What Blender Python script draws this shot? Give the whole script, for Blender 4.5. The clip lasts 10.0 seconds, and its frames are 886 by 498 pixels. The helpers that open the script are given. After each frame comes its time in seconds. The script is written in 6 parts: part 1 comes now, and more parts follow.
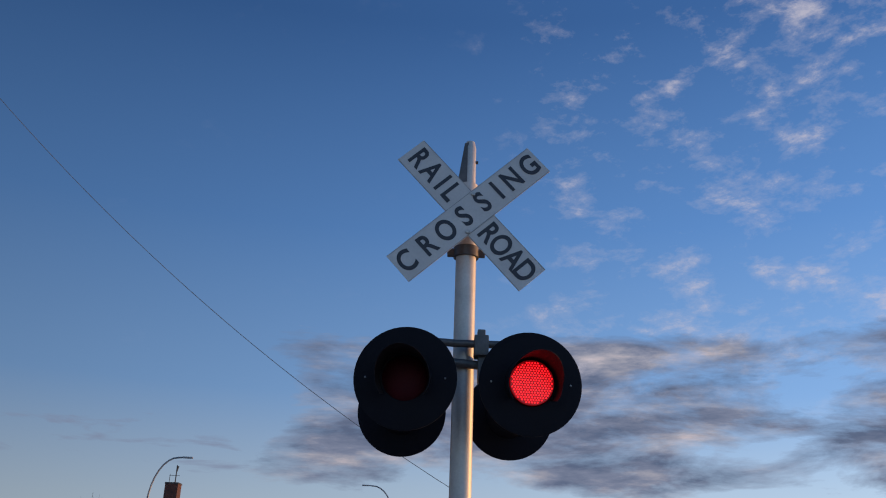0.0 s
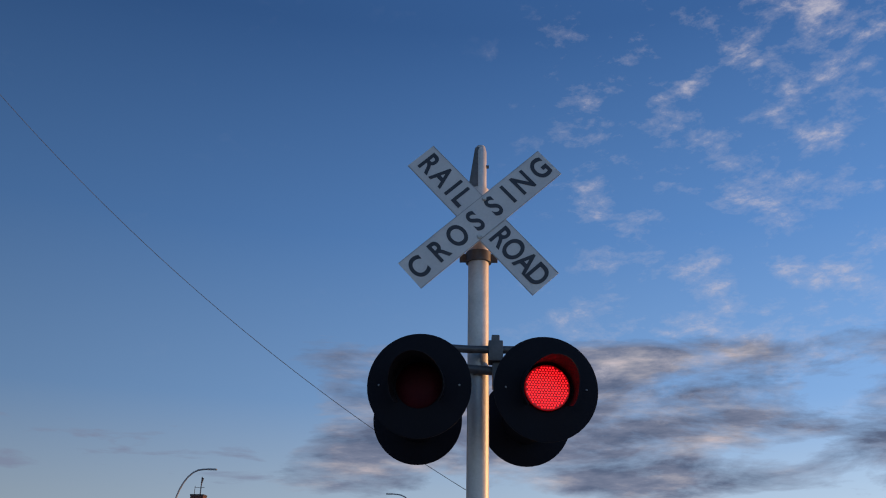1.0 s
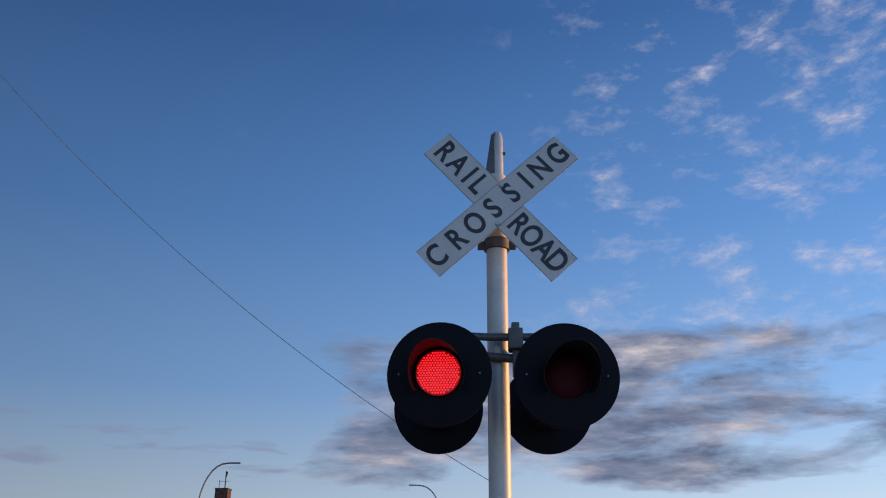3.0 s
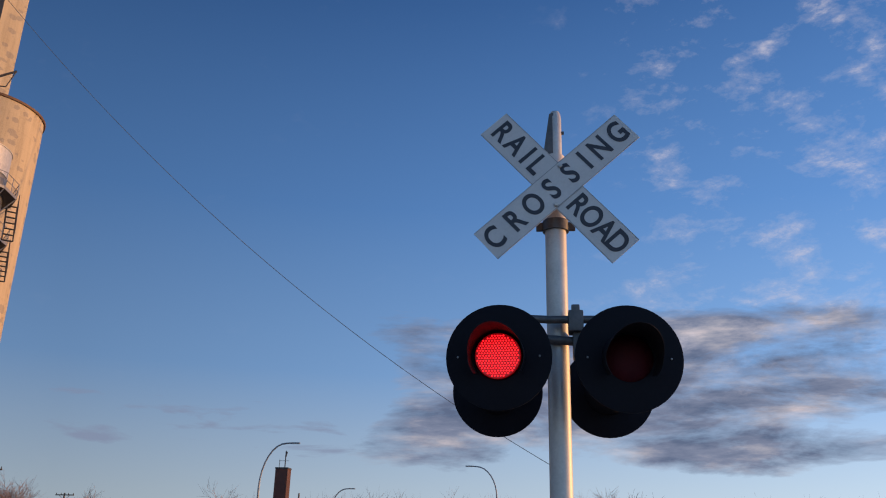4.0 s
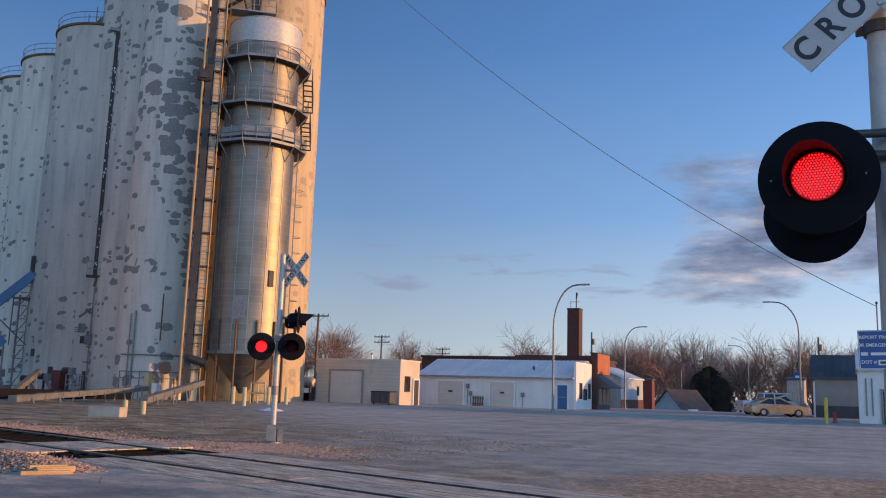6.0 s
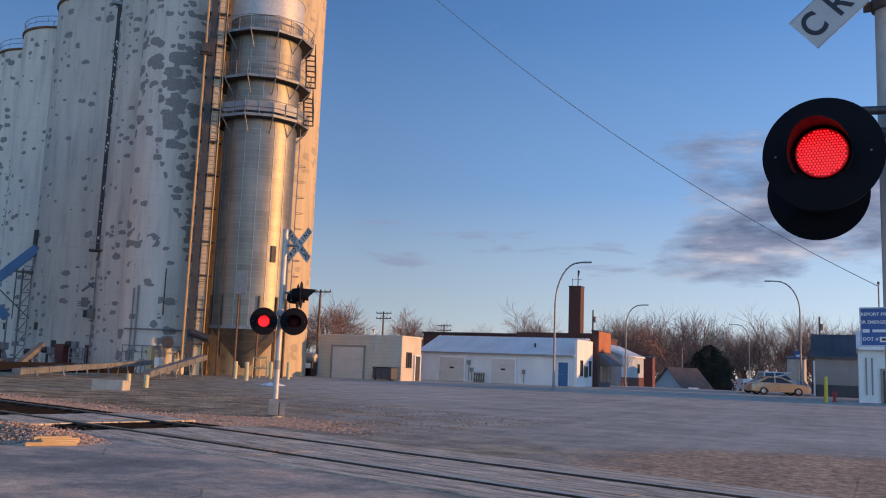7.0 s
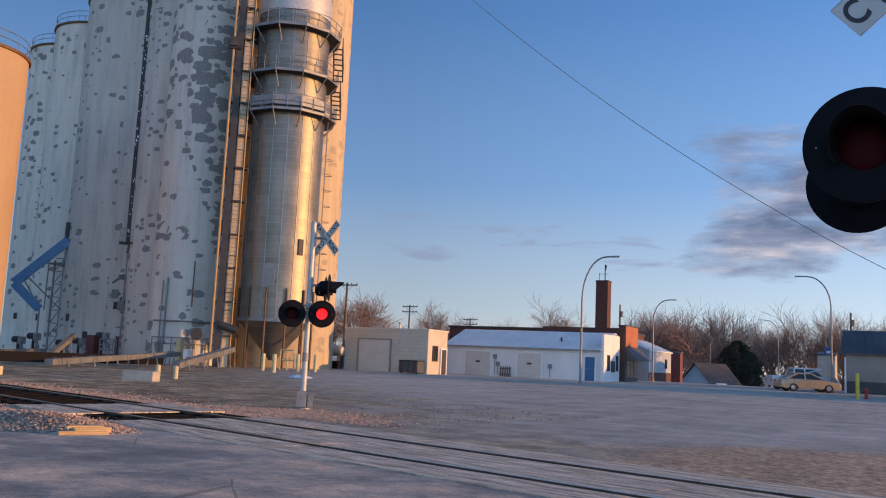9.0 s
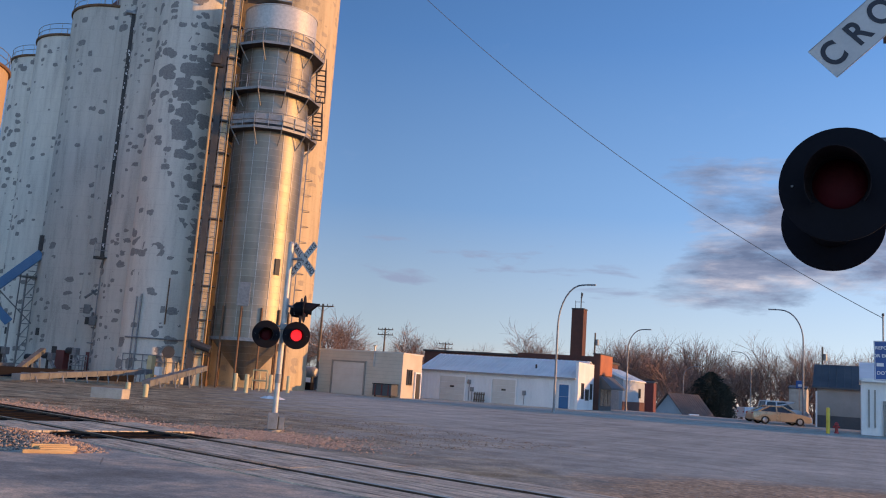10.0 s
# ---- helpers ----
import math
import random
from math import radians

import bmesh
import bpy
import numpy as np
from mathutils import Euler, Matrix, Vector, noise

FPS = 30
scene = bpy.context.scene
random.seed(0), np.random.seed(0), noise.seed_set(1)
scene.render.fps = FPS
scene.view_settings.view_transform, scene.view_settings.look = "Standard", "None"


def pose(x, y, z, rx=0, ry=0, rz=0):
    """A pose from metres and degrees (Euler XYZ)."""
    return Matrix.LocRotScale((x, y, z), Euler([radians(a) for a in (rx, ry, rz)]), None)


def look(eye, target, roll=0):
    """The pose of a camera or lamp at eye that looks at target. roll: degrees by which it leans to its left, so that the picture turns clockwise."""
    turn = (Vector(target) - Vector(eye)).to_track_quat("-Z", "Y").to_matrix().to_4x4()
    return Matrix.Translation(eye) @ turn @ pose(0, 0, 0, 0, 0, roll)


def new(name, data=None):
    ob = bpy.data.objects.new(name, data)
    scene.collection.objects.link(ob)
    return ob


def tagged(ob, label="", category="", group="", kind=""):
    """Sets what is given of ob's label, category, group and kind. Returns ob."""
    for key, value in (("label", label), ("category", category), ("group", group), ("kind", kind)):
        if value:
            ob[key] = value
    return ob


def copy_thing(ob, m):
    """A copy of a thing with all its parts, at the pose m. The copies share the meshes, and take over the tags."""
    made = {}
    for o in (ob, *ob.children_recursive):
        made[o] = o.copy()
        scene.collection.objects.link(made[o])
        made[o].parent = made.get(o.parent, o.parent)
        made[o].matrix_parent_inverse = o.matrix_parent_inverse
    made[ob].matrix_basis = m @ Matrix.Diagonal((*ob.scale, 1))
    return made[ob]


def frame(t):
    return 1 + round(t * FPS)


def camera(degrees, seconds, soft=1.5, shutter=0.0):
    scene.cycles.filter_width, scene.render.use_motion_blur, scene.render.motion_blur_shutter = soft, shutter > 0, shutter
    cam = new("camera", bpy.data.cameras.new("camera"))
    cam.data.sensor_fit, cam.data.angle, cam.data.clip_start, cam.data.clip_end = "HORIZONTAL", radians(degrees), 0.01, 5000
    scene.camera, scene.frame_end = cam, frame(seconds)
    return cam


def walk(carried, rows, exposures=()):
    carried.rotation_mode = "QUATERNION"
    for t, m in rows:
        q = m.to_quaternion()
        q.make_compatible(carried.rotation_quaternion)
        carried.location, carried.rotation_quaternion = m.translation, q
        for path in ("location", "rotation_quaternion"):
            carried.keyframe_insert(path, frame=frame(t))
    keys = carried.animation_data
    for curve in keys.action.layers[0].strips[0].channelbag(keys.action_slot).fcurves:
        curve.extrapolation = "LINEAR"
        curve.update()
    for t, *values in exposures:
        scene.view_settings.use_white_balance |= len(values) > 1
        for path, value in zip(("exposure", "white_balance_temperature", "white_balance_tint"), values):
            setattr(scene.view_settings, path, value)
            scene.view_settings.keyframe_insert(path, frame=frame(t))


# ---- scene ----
cam = camera(54.17, 10.0, 1.1)


def aim(x, y, z, yaw, pitch, roll):
    """A camera pose: place, then turn to the left, tilt up and lean."""
    return pose(x, y, z, 90 + pitch, 0, yaw) @ pose(0, 0, 0, 0, 0, roll)


PATH = [
    (0, aim(-0.132, -5.197, 1.302, 0.39, 21.44, 2.03)),
    (0.5, aim(-0.108, -5.214, 1.316, 1.35, 21.57, 2.32)),
    (1, aim(-0.087, -5.156, 1.311, 1.75, 21.86, 1.19)),
    (1.5, aim(-0.058, -5.154, 1.318, 1.87, 21.90, 0.53)),
    (2, aim(-0.051, -5.121, 1.302, 1.97, 21.70, 0.22)),
    (2.2, aim(-0.053, -5.121, 1.302, 2.17, 21.66, 0.22)),
    (3.5, aim(-0.105, -5.102, 1.308, 4.44, 20.73, 0.94)),
    (4, aim(-0.111, -5.074, 1.320, 6.86, 20.03, 1.45)),
    (4.5, aim(-0.116, -5.068, 1.323, 10.29, 19.01, 2.00)),
    (5, aim(-0.206, -5.101, 1.294, 19.25, 15.29, 1.83)),
    (5.5, aim(-0.227, -5.133, 1.260, 25.33, 10.87, 1.72)),
    (5.7, aim(-0.227, -5.133, 1.260, 25.45, 10.10, 1.75)),
    (6.8, aim(-0.232, -5.140, 1.240, 25.44, 7.88, 2.19)),
    (7, aim(-0.232, -5.140, 1.240, 25.49, 7.76, 2.21)),
    (7.5, aim(-0.233, -5.153, 1.234, 25.79, 7.50, 2.24)),
    (8, aim(-0.239, -5.151, 1.235, 26.32, 7.32, 2.25)),
    (8.5, aim(-0.248, -5.183, 1.219, 26.88, 7.20, 2.32)),
    (9, aim(-0.281, -5.124, 1.229, 27.21, 7.28, 2.64)),
    (9.5, aim(-0.281, -5.098, 1.241, 26.98, 7.73, 3.02)),
    (10, aim(-0.286, -5.109, 1.251, 25.81, 8.93, 4.04)),
]
walk(cam, PATH, [(0.0, -0.03), (1.0, -0.06), (2.0, 0.14), (4.0, 0.12), (4.6, 0.10), (5.0, 0.12), (5.5, 0.46), (7.0, 0.46), (7.5, 0.44), (8.5, 0.46), (9.0, 0.52), (9.5, 0.40), (10.0, 0.58)])

# ---- sky and sun ----
SUN_BEARING, SUN_HEIGHT = 73.0, 6.0          # degrees clockwise from +y, and above the horizon


def node(nt, kind, **values):
    n = nt.nodes.new(kind)
    for key, value in values.items():
        if key in n.inputs:
            n.inputs[key].default_value = value
    return n


def math_node(nt, op, a, b=None, clamp=False):
    n = nt.nodes.new("ShaderNodeMath")
    n.operation, n.use_clamp = op, clamp
    for i, v in enumerate((a, b)):
        if v is None:
            continue
        if isinstance(v, (int, float)):
            n.inputs[i].default_value = v
        else:
            nt.links.new(v, n.inputs[i])
    return n.outputs[0]


def ramp(nt, fac, stops, interp="LINEAR"):
    n = nt.nodes.new("ShaderNodeValToRGB")
    n.color_ramp.interpolation = interp
    els = n.color_ramp.elements
    while len(els) < len(stops):
        els.new(0.5)
    for e, (p, c) in zip(els, stops):
        e.position = p
        e.color = (*c, 1) if len(c) == 3 else c
    if fac is not None:
        nt.links.new(fac, n.inputs[0])
    return n.outputs[0]


def grey(v):
    return (v, v, v)


def mix(nt, fac, a, b, blend="MIX"):
    n = nt.nodes.new("ShaderNodeMix")
    n.data_type, n.blend_type = "RGBA", blend
    for sock, v in ((n.inputs[0], fac), (n.inputs[6], a), (n.inputs[7], b)):
        if isinstance(v, (int, float)):
            sock.default_value = v
        elif isinstance(v, tuple):
            sock.default_value = (*v, 1) if len(v) == 3 else v
        else:
            nt.links.new(v, sock)
    return n.outputs[2]


def noise_tex(nt, vec, scale, detail=4.0, rough=0.55, distortion=0.0):
    n = node(nt, "ShaderNodeTexNoise", Scale=scale, Detail=detail, Roughness=rough, Distortion=distortion)
    nt.links.new(vec, n.inputs["Vector"])
    return n.outputs["Fac"]


def mapping(nt, vec, scale=(1, 1, 1), loc=(0, 0, 0), rot=(0, 0, 0)):
    n = nt.nodes.new("ShaderNodeMapping")
    n.inputs["Scale"].default_value, n.inputs["Location"].default_value, n.inputs["Rotation"].default_value = scale, loc, rot
    nt.links.new(vec, n.inputs["Vector"])
    return n.outputs[0]


def nt_grey(nt, v):
    n = nt.nodes.new("ShaderNodeCombineXYZ")
    for i in range(3):
        nt.links.new(v, n.inputs[i])
    return n.outputs[0]


def build_world():
    world = bpy.data.worlds.new("sky")
    scene.world = world
    world.use_nodes = True
    nt = world.node_tree
    nt.nodes.clear()
    sky = nt.nodes.new("ShaderNodeTexSky")
    sky.sky_type, sky.sun_disc = "NISHITA", False
    sky.sun_elevation, sky.sun_rotation = radians(SUN_HEIGHT), radians(SUN_BEARING)
    sky.air_density, sky.dust_density, sky.ozone_density = 1.0, 0.6, 2.0
    direction = nt.nodes.new("ShaderNodeTexCoord").outputs["Generated"]
    xyz = nt.nodes.new("ShaderNodeSeparateXYZ")
    nt.links.new(direction, xyz.inputs[0])
    x, y, z = xyz.outputs
    up = math_node(nt, "MAXIMUM", z, 0.0)
    # height and bearing, in degrees
    height = math_node(nt, "MULTIPLY", math_node(nt, "ARCSINE", z), 57.2958)
    bearing = math_node(nt, "MULTIPLY", math_node(nt, "ARCTAN2", x, y), 57.2958)
    comb = nt.nodes.new("ShaderNodeCombineXYZ")
    nt.links.new(bearing, comb.inputs[0])
    nt.links.new(height, comb.inputs[1])
    plane = comb.outputs[0]

    def bump_at(c, w, v):
        """1 at c, falling to 0 at c -+ w."""
        d = math_node(nt, "DIVIDE", math_node(nt, "SUBTRACT", v, c), w)
        return math_node(nt, "SUBTRACT", 1.0, math_node(nt, "MULTIPLY", d, d), clamp=True)

    def plateau(c, half, v, gain=2.2):
        """1 over most of c -+ half, falling off near the ends."""
        return math_node(nt, "MULTIPLY", bump_at(c, half, v), gain, clamp=True)

    # flat grey-lilac bank, low beyond the crossing sign
    bank_noise = noise_tex(nt, mapping(nt, plane, (0.085, 0.27, 1), (0, 4.0, 0), (0, 0, radians(6))), 1.0, 9.0, 0.62, 0.35)
    bank_mask = math_node(nt, "MULTIPLY", plateau(12.5, 28.5, bearing), plateau(10.7, 6.3, height, 1.7))
    bank = math_node(nt, "MULTIPLY", math_node(nt, "ADD", bank_noise, math_node(nt, "MULTIPLY", bank_mask, 0.46)), 0.8)
    bank_fac = ramp(nt, bank, [(0.655, grey(0)), (0.70, grey(0.35)), (0.80, grey(0.97))])
    # thin torn streaks higher up, drawn out towards the upper right
    wisp_noise = noise_tex(nt, mapping(nt, plane, (0.20, 0.40, 1), (3.1, 7.3, 0), (0, 0, radians(-30))), 1.0, 10.0, 0.68, 0.12)
    patchy = noise_tex(nt, mapping(nt, plane, (0.07, 0.10, 1), (1.7, 0.4, 0)), 1.0, 2.0, 0.5)
    wisp_mask = math_node(nt, "MULTIPLY", plateau(34.0, 34.0, bearing), plateau(24.0, 15.0, height))
    wisp = math_node(nt, "ADD", wisp_noise, math_node(nt, "MULTIPLY", wisp_mask, math_node(nt, "MULTIPLY", patchy, 0.22)))
    wisp_fac = ramp(nt, wisp, [(0.60, grey(0)), (0.69, grey(0.16)), (0.82, grey(0.75))])
    # small low streaks on the left
    low_noise = noise_tex(nt, mapping(nt, plane, (0.12, 0.7, 1), (9.0, 2.2, 0)), 1.0, 7.0, 0.6, 0.3)
    low_mask = math_node(nt, "MULTIPLY", plateau(-22.0, 12.0, bearing), plateau(8.1, 1.9, height))
    low = math_node(nt, "ADD", low_noise, math_node(nt, "MULTIPLY", low_mask, 0.20))
    low_fac = ramp(nt, low, [(0.73, grey(0)), (0.84, grey(0.7))])

    base = nt.nodes.new("ShaderNodeVectorMath")
    base.operation = "SCALE"
    nt.links.new(sky.outputs[0], base.inputs[0])
    base.inputs["Scale"].default_value = SKY
    tint = mix(nt, 1.0, base.outputs[0], SKY_TINT, "MULTIPLY")
    # clear evening blue, paler and warmer towards the horizon
    clear = ramp(nt, math_node(nt, "DIVIDE", height, 90.0, True), [
        (0.0, (0.66, 0.62, 0.58)), (0.035, (0.48, 0.58, 0.68)), (0.13, (0.200, 0.365, 0.655)), (0.25, (0.094, 0.227, 0.512)), (0.40, (0.038, 0.113, 0.305)), (1.0, (0.03, 0.08, 0.22))])
    tint = mix(nt, 0.88, tint, clear)
    even = math_node(nt, "MINIMUM", math_node(nt, "MAXIMUM", x, -0.5), 0.75)
    side = math_node(nt, "ADD", math_node(nt, "MULTIPLY", even, 0.66), 1.0)
    tint = mix(nt, 1.0, tint, nt_grey(nt, side), "MULTIPLY")
    # the sky brightens and pales towards the half that lies behind
    back = math_node(nt, "MAXIMUM", math_node(nt, "MULTIPLY", y, -1.0), 0.0)
    pale = mix(nt, back, (1.0, 1.0, 1.0), (2.15, 2.0, 1.75))
    tint = mix(nt, 1.0, tint, pale, "MULTIPLY")
    shade = noise_tex(nt, mapping(nt, plane, (0.14, 0.6, 1), (5.0, 1.0, 0)), 1.0, 6.0, 0.6)
    bank_col = ramp(nt, shade, [(0.38, (0.10, 0.13, 0.215)), (0.52, (0.19, 0.215, 0.31)), (0.62, (0.34, 0.335, 0.40)), (0.74, (0.62, 0.53, 0.55))])
    c = mix(nt, low_fac, tint, (0.20, 0.23, 0.34))
    c = mix(nt, bank_fac, c, bank_col)
    wisp_fac = math_node(nt, "MULTIPLY", wisp_fac, math_node(nt, "ADD", math_node(nt, "MULTIPLY", wisp_mask, 0.93), 0.07))
    c = mix(nt, wisp_fac, c, (0.60, 0.56, 0.63))
    bg = nt.nodes.new("ShaderNodeBackground")
    nt.links.new(c, bg.inputs[0])
    out = nt.nodes.new("ShaderNodeOutputWorld")
    nt.links.new(bg.outputs[0], out.inputs[0])


SKY, SKY_TINT = 0.10, (0.80, 0.95, 1.25)
build_world()

sun_data = bpy.data.lights.new("sun", "SUN")
sun_data.energy, sun_data.angle, sun_data.color = 3.8, radians(0.6), (1.0, 0.47, 0.14)
sun = new("sun", sun_data)
_b, _h = radians(SUN_BEARING), radians(SUN_HEIGHT)
sun.matrix_world = look((0, 0, 0), (-math.sin(_b) * math.cos(_h), -math.cos(_b) * math.cos(_h), -math.sin(_h)))
sun.location = (60, 10, 30)

# ---- materials ----
def material(name, rough=0.6, metal=0.0):
    m = bpy.data.materials.new(name)
    m.use_nodes = True
    nt = m.node_tree
    b = nt.nodes["Principled BSDF"]
    b.inputs["Roughness"].default_value, b.inputs["Metallic"].default_value = rough, metal
    pos = nt.nodes.new("ShaderNodeTexCoord").outputs["Object"]
    return m, nt, b, pos


def bump(nt, b, height, strength=0.3, distance=0.02):
    n = node(nt, "ShaderNodeBump", Strength=strength, Distance=distance)
    nt.links.new(height, n.inputs["Height"])
    nt.links.new(n.outputs[0], b.inputs["Normal"])


def worn(name, a, c, rough=0.6, metal=0.0, scale=3.0, fine=40.0, bumpy=0.15, distance=0.01, stretch=(1, 1, 1)):
    """Two tones mixed by coarse stains and a fine grain, with a little relief."""
    m, nt, b, pos = material(name, rough, metal)
    p = mapping(nt, pos, stretch)
    big = noise_tex(nt, p, scale, 5.0, 0.6)
    small = noise_tex(nt, p, fine, 3.0, 0.6)
    f = math_node(nt, "ADD", math_node(nt, "MULTIPLY", big, 0.7), math_node(nt, "MULTIPLY", small, 0.3))
    nt.links.new(ramp(nt, f, [(0.35, a), (0.65, c)]), b.inputs["Base Color"])
    nt.links.new(math_node(nt, "ADD", math_node(nt, "MULTIPLY", big, 0.25), rough - 0.12), b.inputs["Roughness"])
    bump(nt, b, small, bumpy, distance)
    return m


def glow(name, colour, strength):
    m, nt, b, pos = material(name, 0.4)
    b.inputs["Base Color"].default_value = (*[0.3 * v for v in colour], 1)
    b.inputs["Emission Color"].default_value = (*colour, 1)
    b.inputs["Emission Strength"].default_value = strength
    return m


def silo_concrete(name, seed, spots=0.5, depth=0.9, paint=(1, 1, 1), cluster=None, sizes=((1.25, 0.36), (2.0, 0.40))):
    """Whitewashed slip-formed concrete: faint lift lines, streaks, and grey repair patches."""
    m, nt, b, pos = material(name, 0.88)
    p = mapping(nt, pos, (1, 1, 1), (seed * 7.3, seed * 3.1, seed * 1.7))
    wob = noise_tex(nt, p, 3.2, 4.0, 0.65)
    wobv = nt.nodes.new("ShaderNodeVectorMath")
    wobv.operation = "ADD"
    off = nt.nodes.new("ShaderNodeCombineXYZ")
    w = math_node(nt, "MULTIPLY", math_node(nt, "SUBTRACT", wob, 0.5), 0.30)
    for i in range(3):
        nt.links.new(w, off.inputs[i])
    nt.links.new(p, wobv.inputs[0])
    nt.links.new(off.outputs[0], wobv.inputs[1])
    patch = None
    area = noise_tex(nt, mapping(nt, p, (1, 1, 0.6)), 0.16, 2.0, 0.5)
    if cluster:
        # one weathered side where the patches crowd together
        cx, cy, cz, cr, ch = cluster
        sc = nt.nodes.new("ShaderNodeSeparateXYZ")
        nt.links.new(pos, sc.inputs[0])
        d2 = None
        for sock, c0, half in zip(sc.outputs, (cx, cy, cz), (cr, cr, ch)):
            d = math_node(nt, "DIVIDE", math_node(nt, "SUBTRACT", sock, c0), half)
            d = math_node(nt, "MULTIPLY", d, d)
            d2 = d if d2 is None else math_node(nt, "ADD", d2, d)
        area = math_node(nt, "ADD", area, math_node(nt, "MULTIPLY", math_node(nt, "SUBTRACT", 1.0, d2, clamp=True), 1.0))
    for scale, size in sizes:
        v = node(nt, "ShaderNodeTexVoronoi", Scale=scale, Randomness=0.9)
        v.distance = "MINKOWSKI"
        v.inputs["Exponent"].default_value = 3.0
        nt.links.new(mapping(nt, wobv.outputs[0], (0.80, 0.80, 1.25)), v.inputs["Vector"])
        sep = nt.nodes.new("ShaderNodeSeparateColor")
        nt.links.new(v.outputs["Color"], sep.inputs[0])
        limit = math_node(nt, "MULTIPLY", math_node(nt, "SUBTRACT", math_node(nt, "ADD", area, spots - 0.5), 0.30), 1.25)
        keep = math_node(nt, "LESS_THAN", sep.outputs[0], limit)
        inside = math_node(nt, "LESS_THAN", v.outputs["Distance"], math_node(nt, "MULTIPLY", math_node(nt, "ADD", sep.outputs[1], 0.35), size))
        one = math_node(nt, "MULTIPLY", keep, inside)
        patch = one if patch is None else math_node(nt, "MAXIMUM", patch, one)
    streak = noise_tex(nt, mapping(nt, p, (1.3, 1.3, 0.16)), 1.0, 7.0, 0.68)
    fine = noise_tex(nt, p, 9.0, 4.0, 0.6)
    sepz = nt.nodes.new("ShaderNodeSeparateXYZ")
    nt.links.new(p, sepz.inputs[0])
    lift = math_node(nt, "LESS_THAN", math_node(nt, "FRACT", math_node(nt, "MULTIPLY", sepz.outputs[2], 0.82)), 0.05)
    tone = math_node(nt, "ADD", math_node(nt, "MULTIPLY", streak, 0.75), math_node(nt, "MULTIPLY", fine, 0.25))
    col = ramp(nt, tone, [(0.30, (0.34, 0.325, 0.295)), (0.48, (0.52, 0.50, 0.45)), (0.70, (0.63, 0.605, 0.54))])
    col = mix(nt, math_node(nt, "MULTIPLY", lift, 0.16), col, (0.34, 0.33, 0.31))
    # paint multiplies the base; sunlit warmth and shade of single silos go in here
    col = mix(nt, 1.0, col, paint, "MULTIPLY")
    grime = ramp(nt, fine, [(0.35, (0.135, 0.135, 0.135)), (0.7, (0.23, 0.225, 0.22))])
    col = mix(nt, math_node(nt, "MULTIPLY", patch, depth), col, grime)
    nt.links.new(col, b.inputs["Base Color"])
    bump(nt, b, math_node(nt, "SUBTRACT", fine, math_node(nt, "MULTIPLY", patch, 0.5)), 0.35, 0.03)
    return m


def bin_steel(name):
    """Galvanised sheets in courses half a metre high, each a little different in tone and slightly buckled."""
    m, nt, b, pos = material(name, 0.36, 0.85)
    sep = nt.nodes.new("ShaderNodeSeparateXYZ")
    nt.links.new(pos, sep.inputs[0])
    course = math_node(nt, "MULTIPLY", sep.outputs[2], 2.0)
    turn = math_node(nt, "MULTIPLY", math_node(nt, "ARCTAN2", sep.outputs[1], sep.outputs[0]), 16 / 6.28319)
    key = nt.nodes.new("ShaderNodeCombineXYZ")
    nt.links.new(math_node(nt, "FLOOR", course), key.inputs[0])
    nt.links.new(math_node(nt, "FLOOR", turn), key.inputs[1])
    cell = nt.nodes.new("ShaderNodeTexWhiteNoise")
    nt.links.new(key.outputs[0], cell.inputs["Vector"])
    stain = noise_tex(nt, mapping(nt, pos, (1, 1, 0.35)), 0.9, 5.0, 0.6)
    buckle = noise_tex(nt, pos, 1.5, 3.0, 0.6)
    grain = noise_tex(nt, pos, 14.0, 3.0, 0.6)
    tone = math_node(nt, "ADD", math_node(nt, "MULTIPLY", cell.outputs["Value"], 0.14), math_node(nt, "MULTIPLY", stain, 0.86))
    col = ramp(nt, tone, [(0.28, (0.14, 0.134, 0.118)), (0.50, (0.205, 0.195, 0.17)), (0.72, (0.27, 0.257, 0.225))])
    seam = math_node(nt, "LESS_THAN", math_node(nt, "FRACT", course), 0.07)
    col = mix(nt, math_node(nt, "MULTIPLY", seam, 0.4), col, (0.36, 0.355, 0.34))
    nt.links.new(col, b.inputs["Base Color"])
    nt.links.new(math_node(nt, "ADD", math_node(nt, "MULTIPLY", stain, 0.24), 0.37), b.inputs["Roughness"])
    h = math_node(nt, "ADD", math_node(nt, "ADD", buckle, math_node(nt, "MULTIPLY", grain, 0.06)), math_node(nt, "MULTIPLY", seam, 0.25))
    bump(nt, b, h, 0.5, 0.03)
    return m


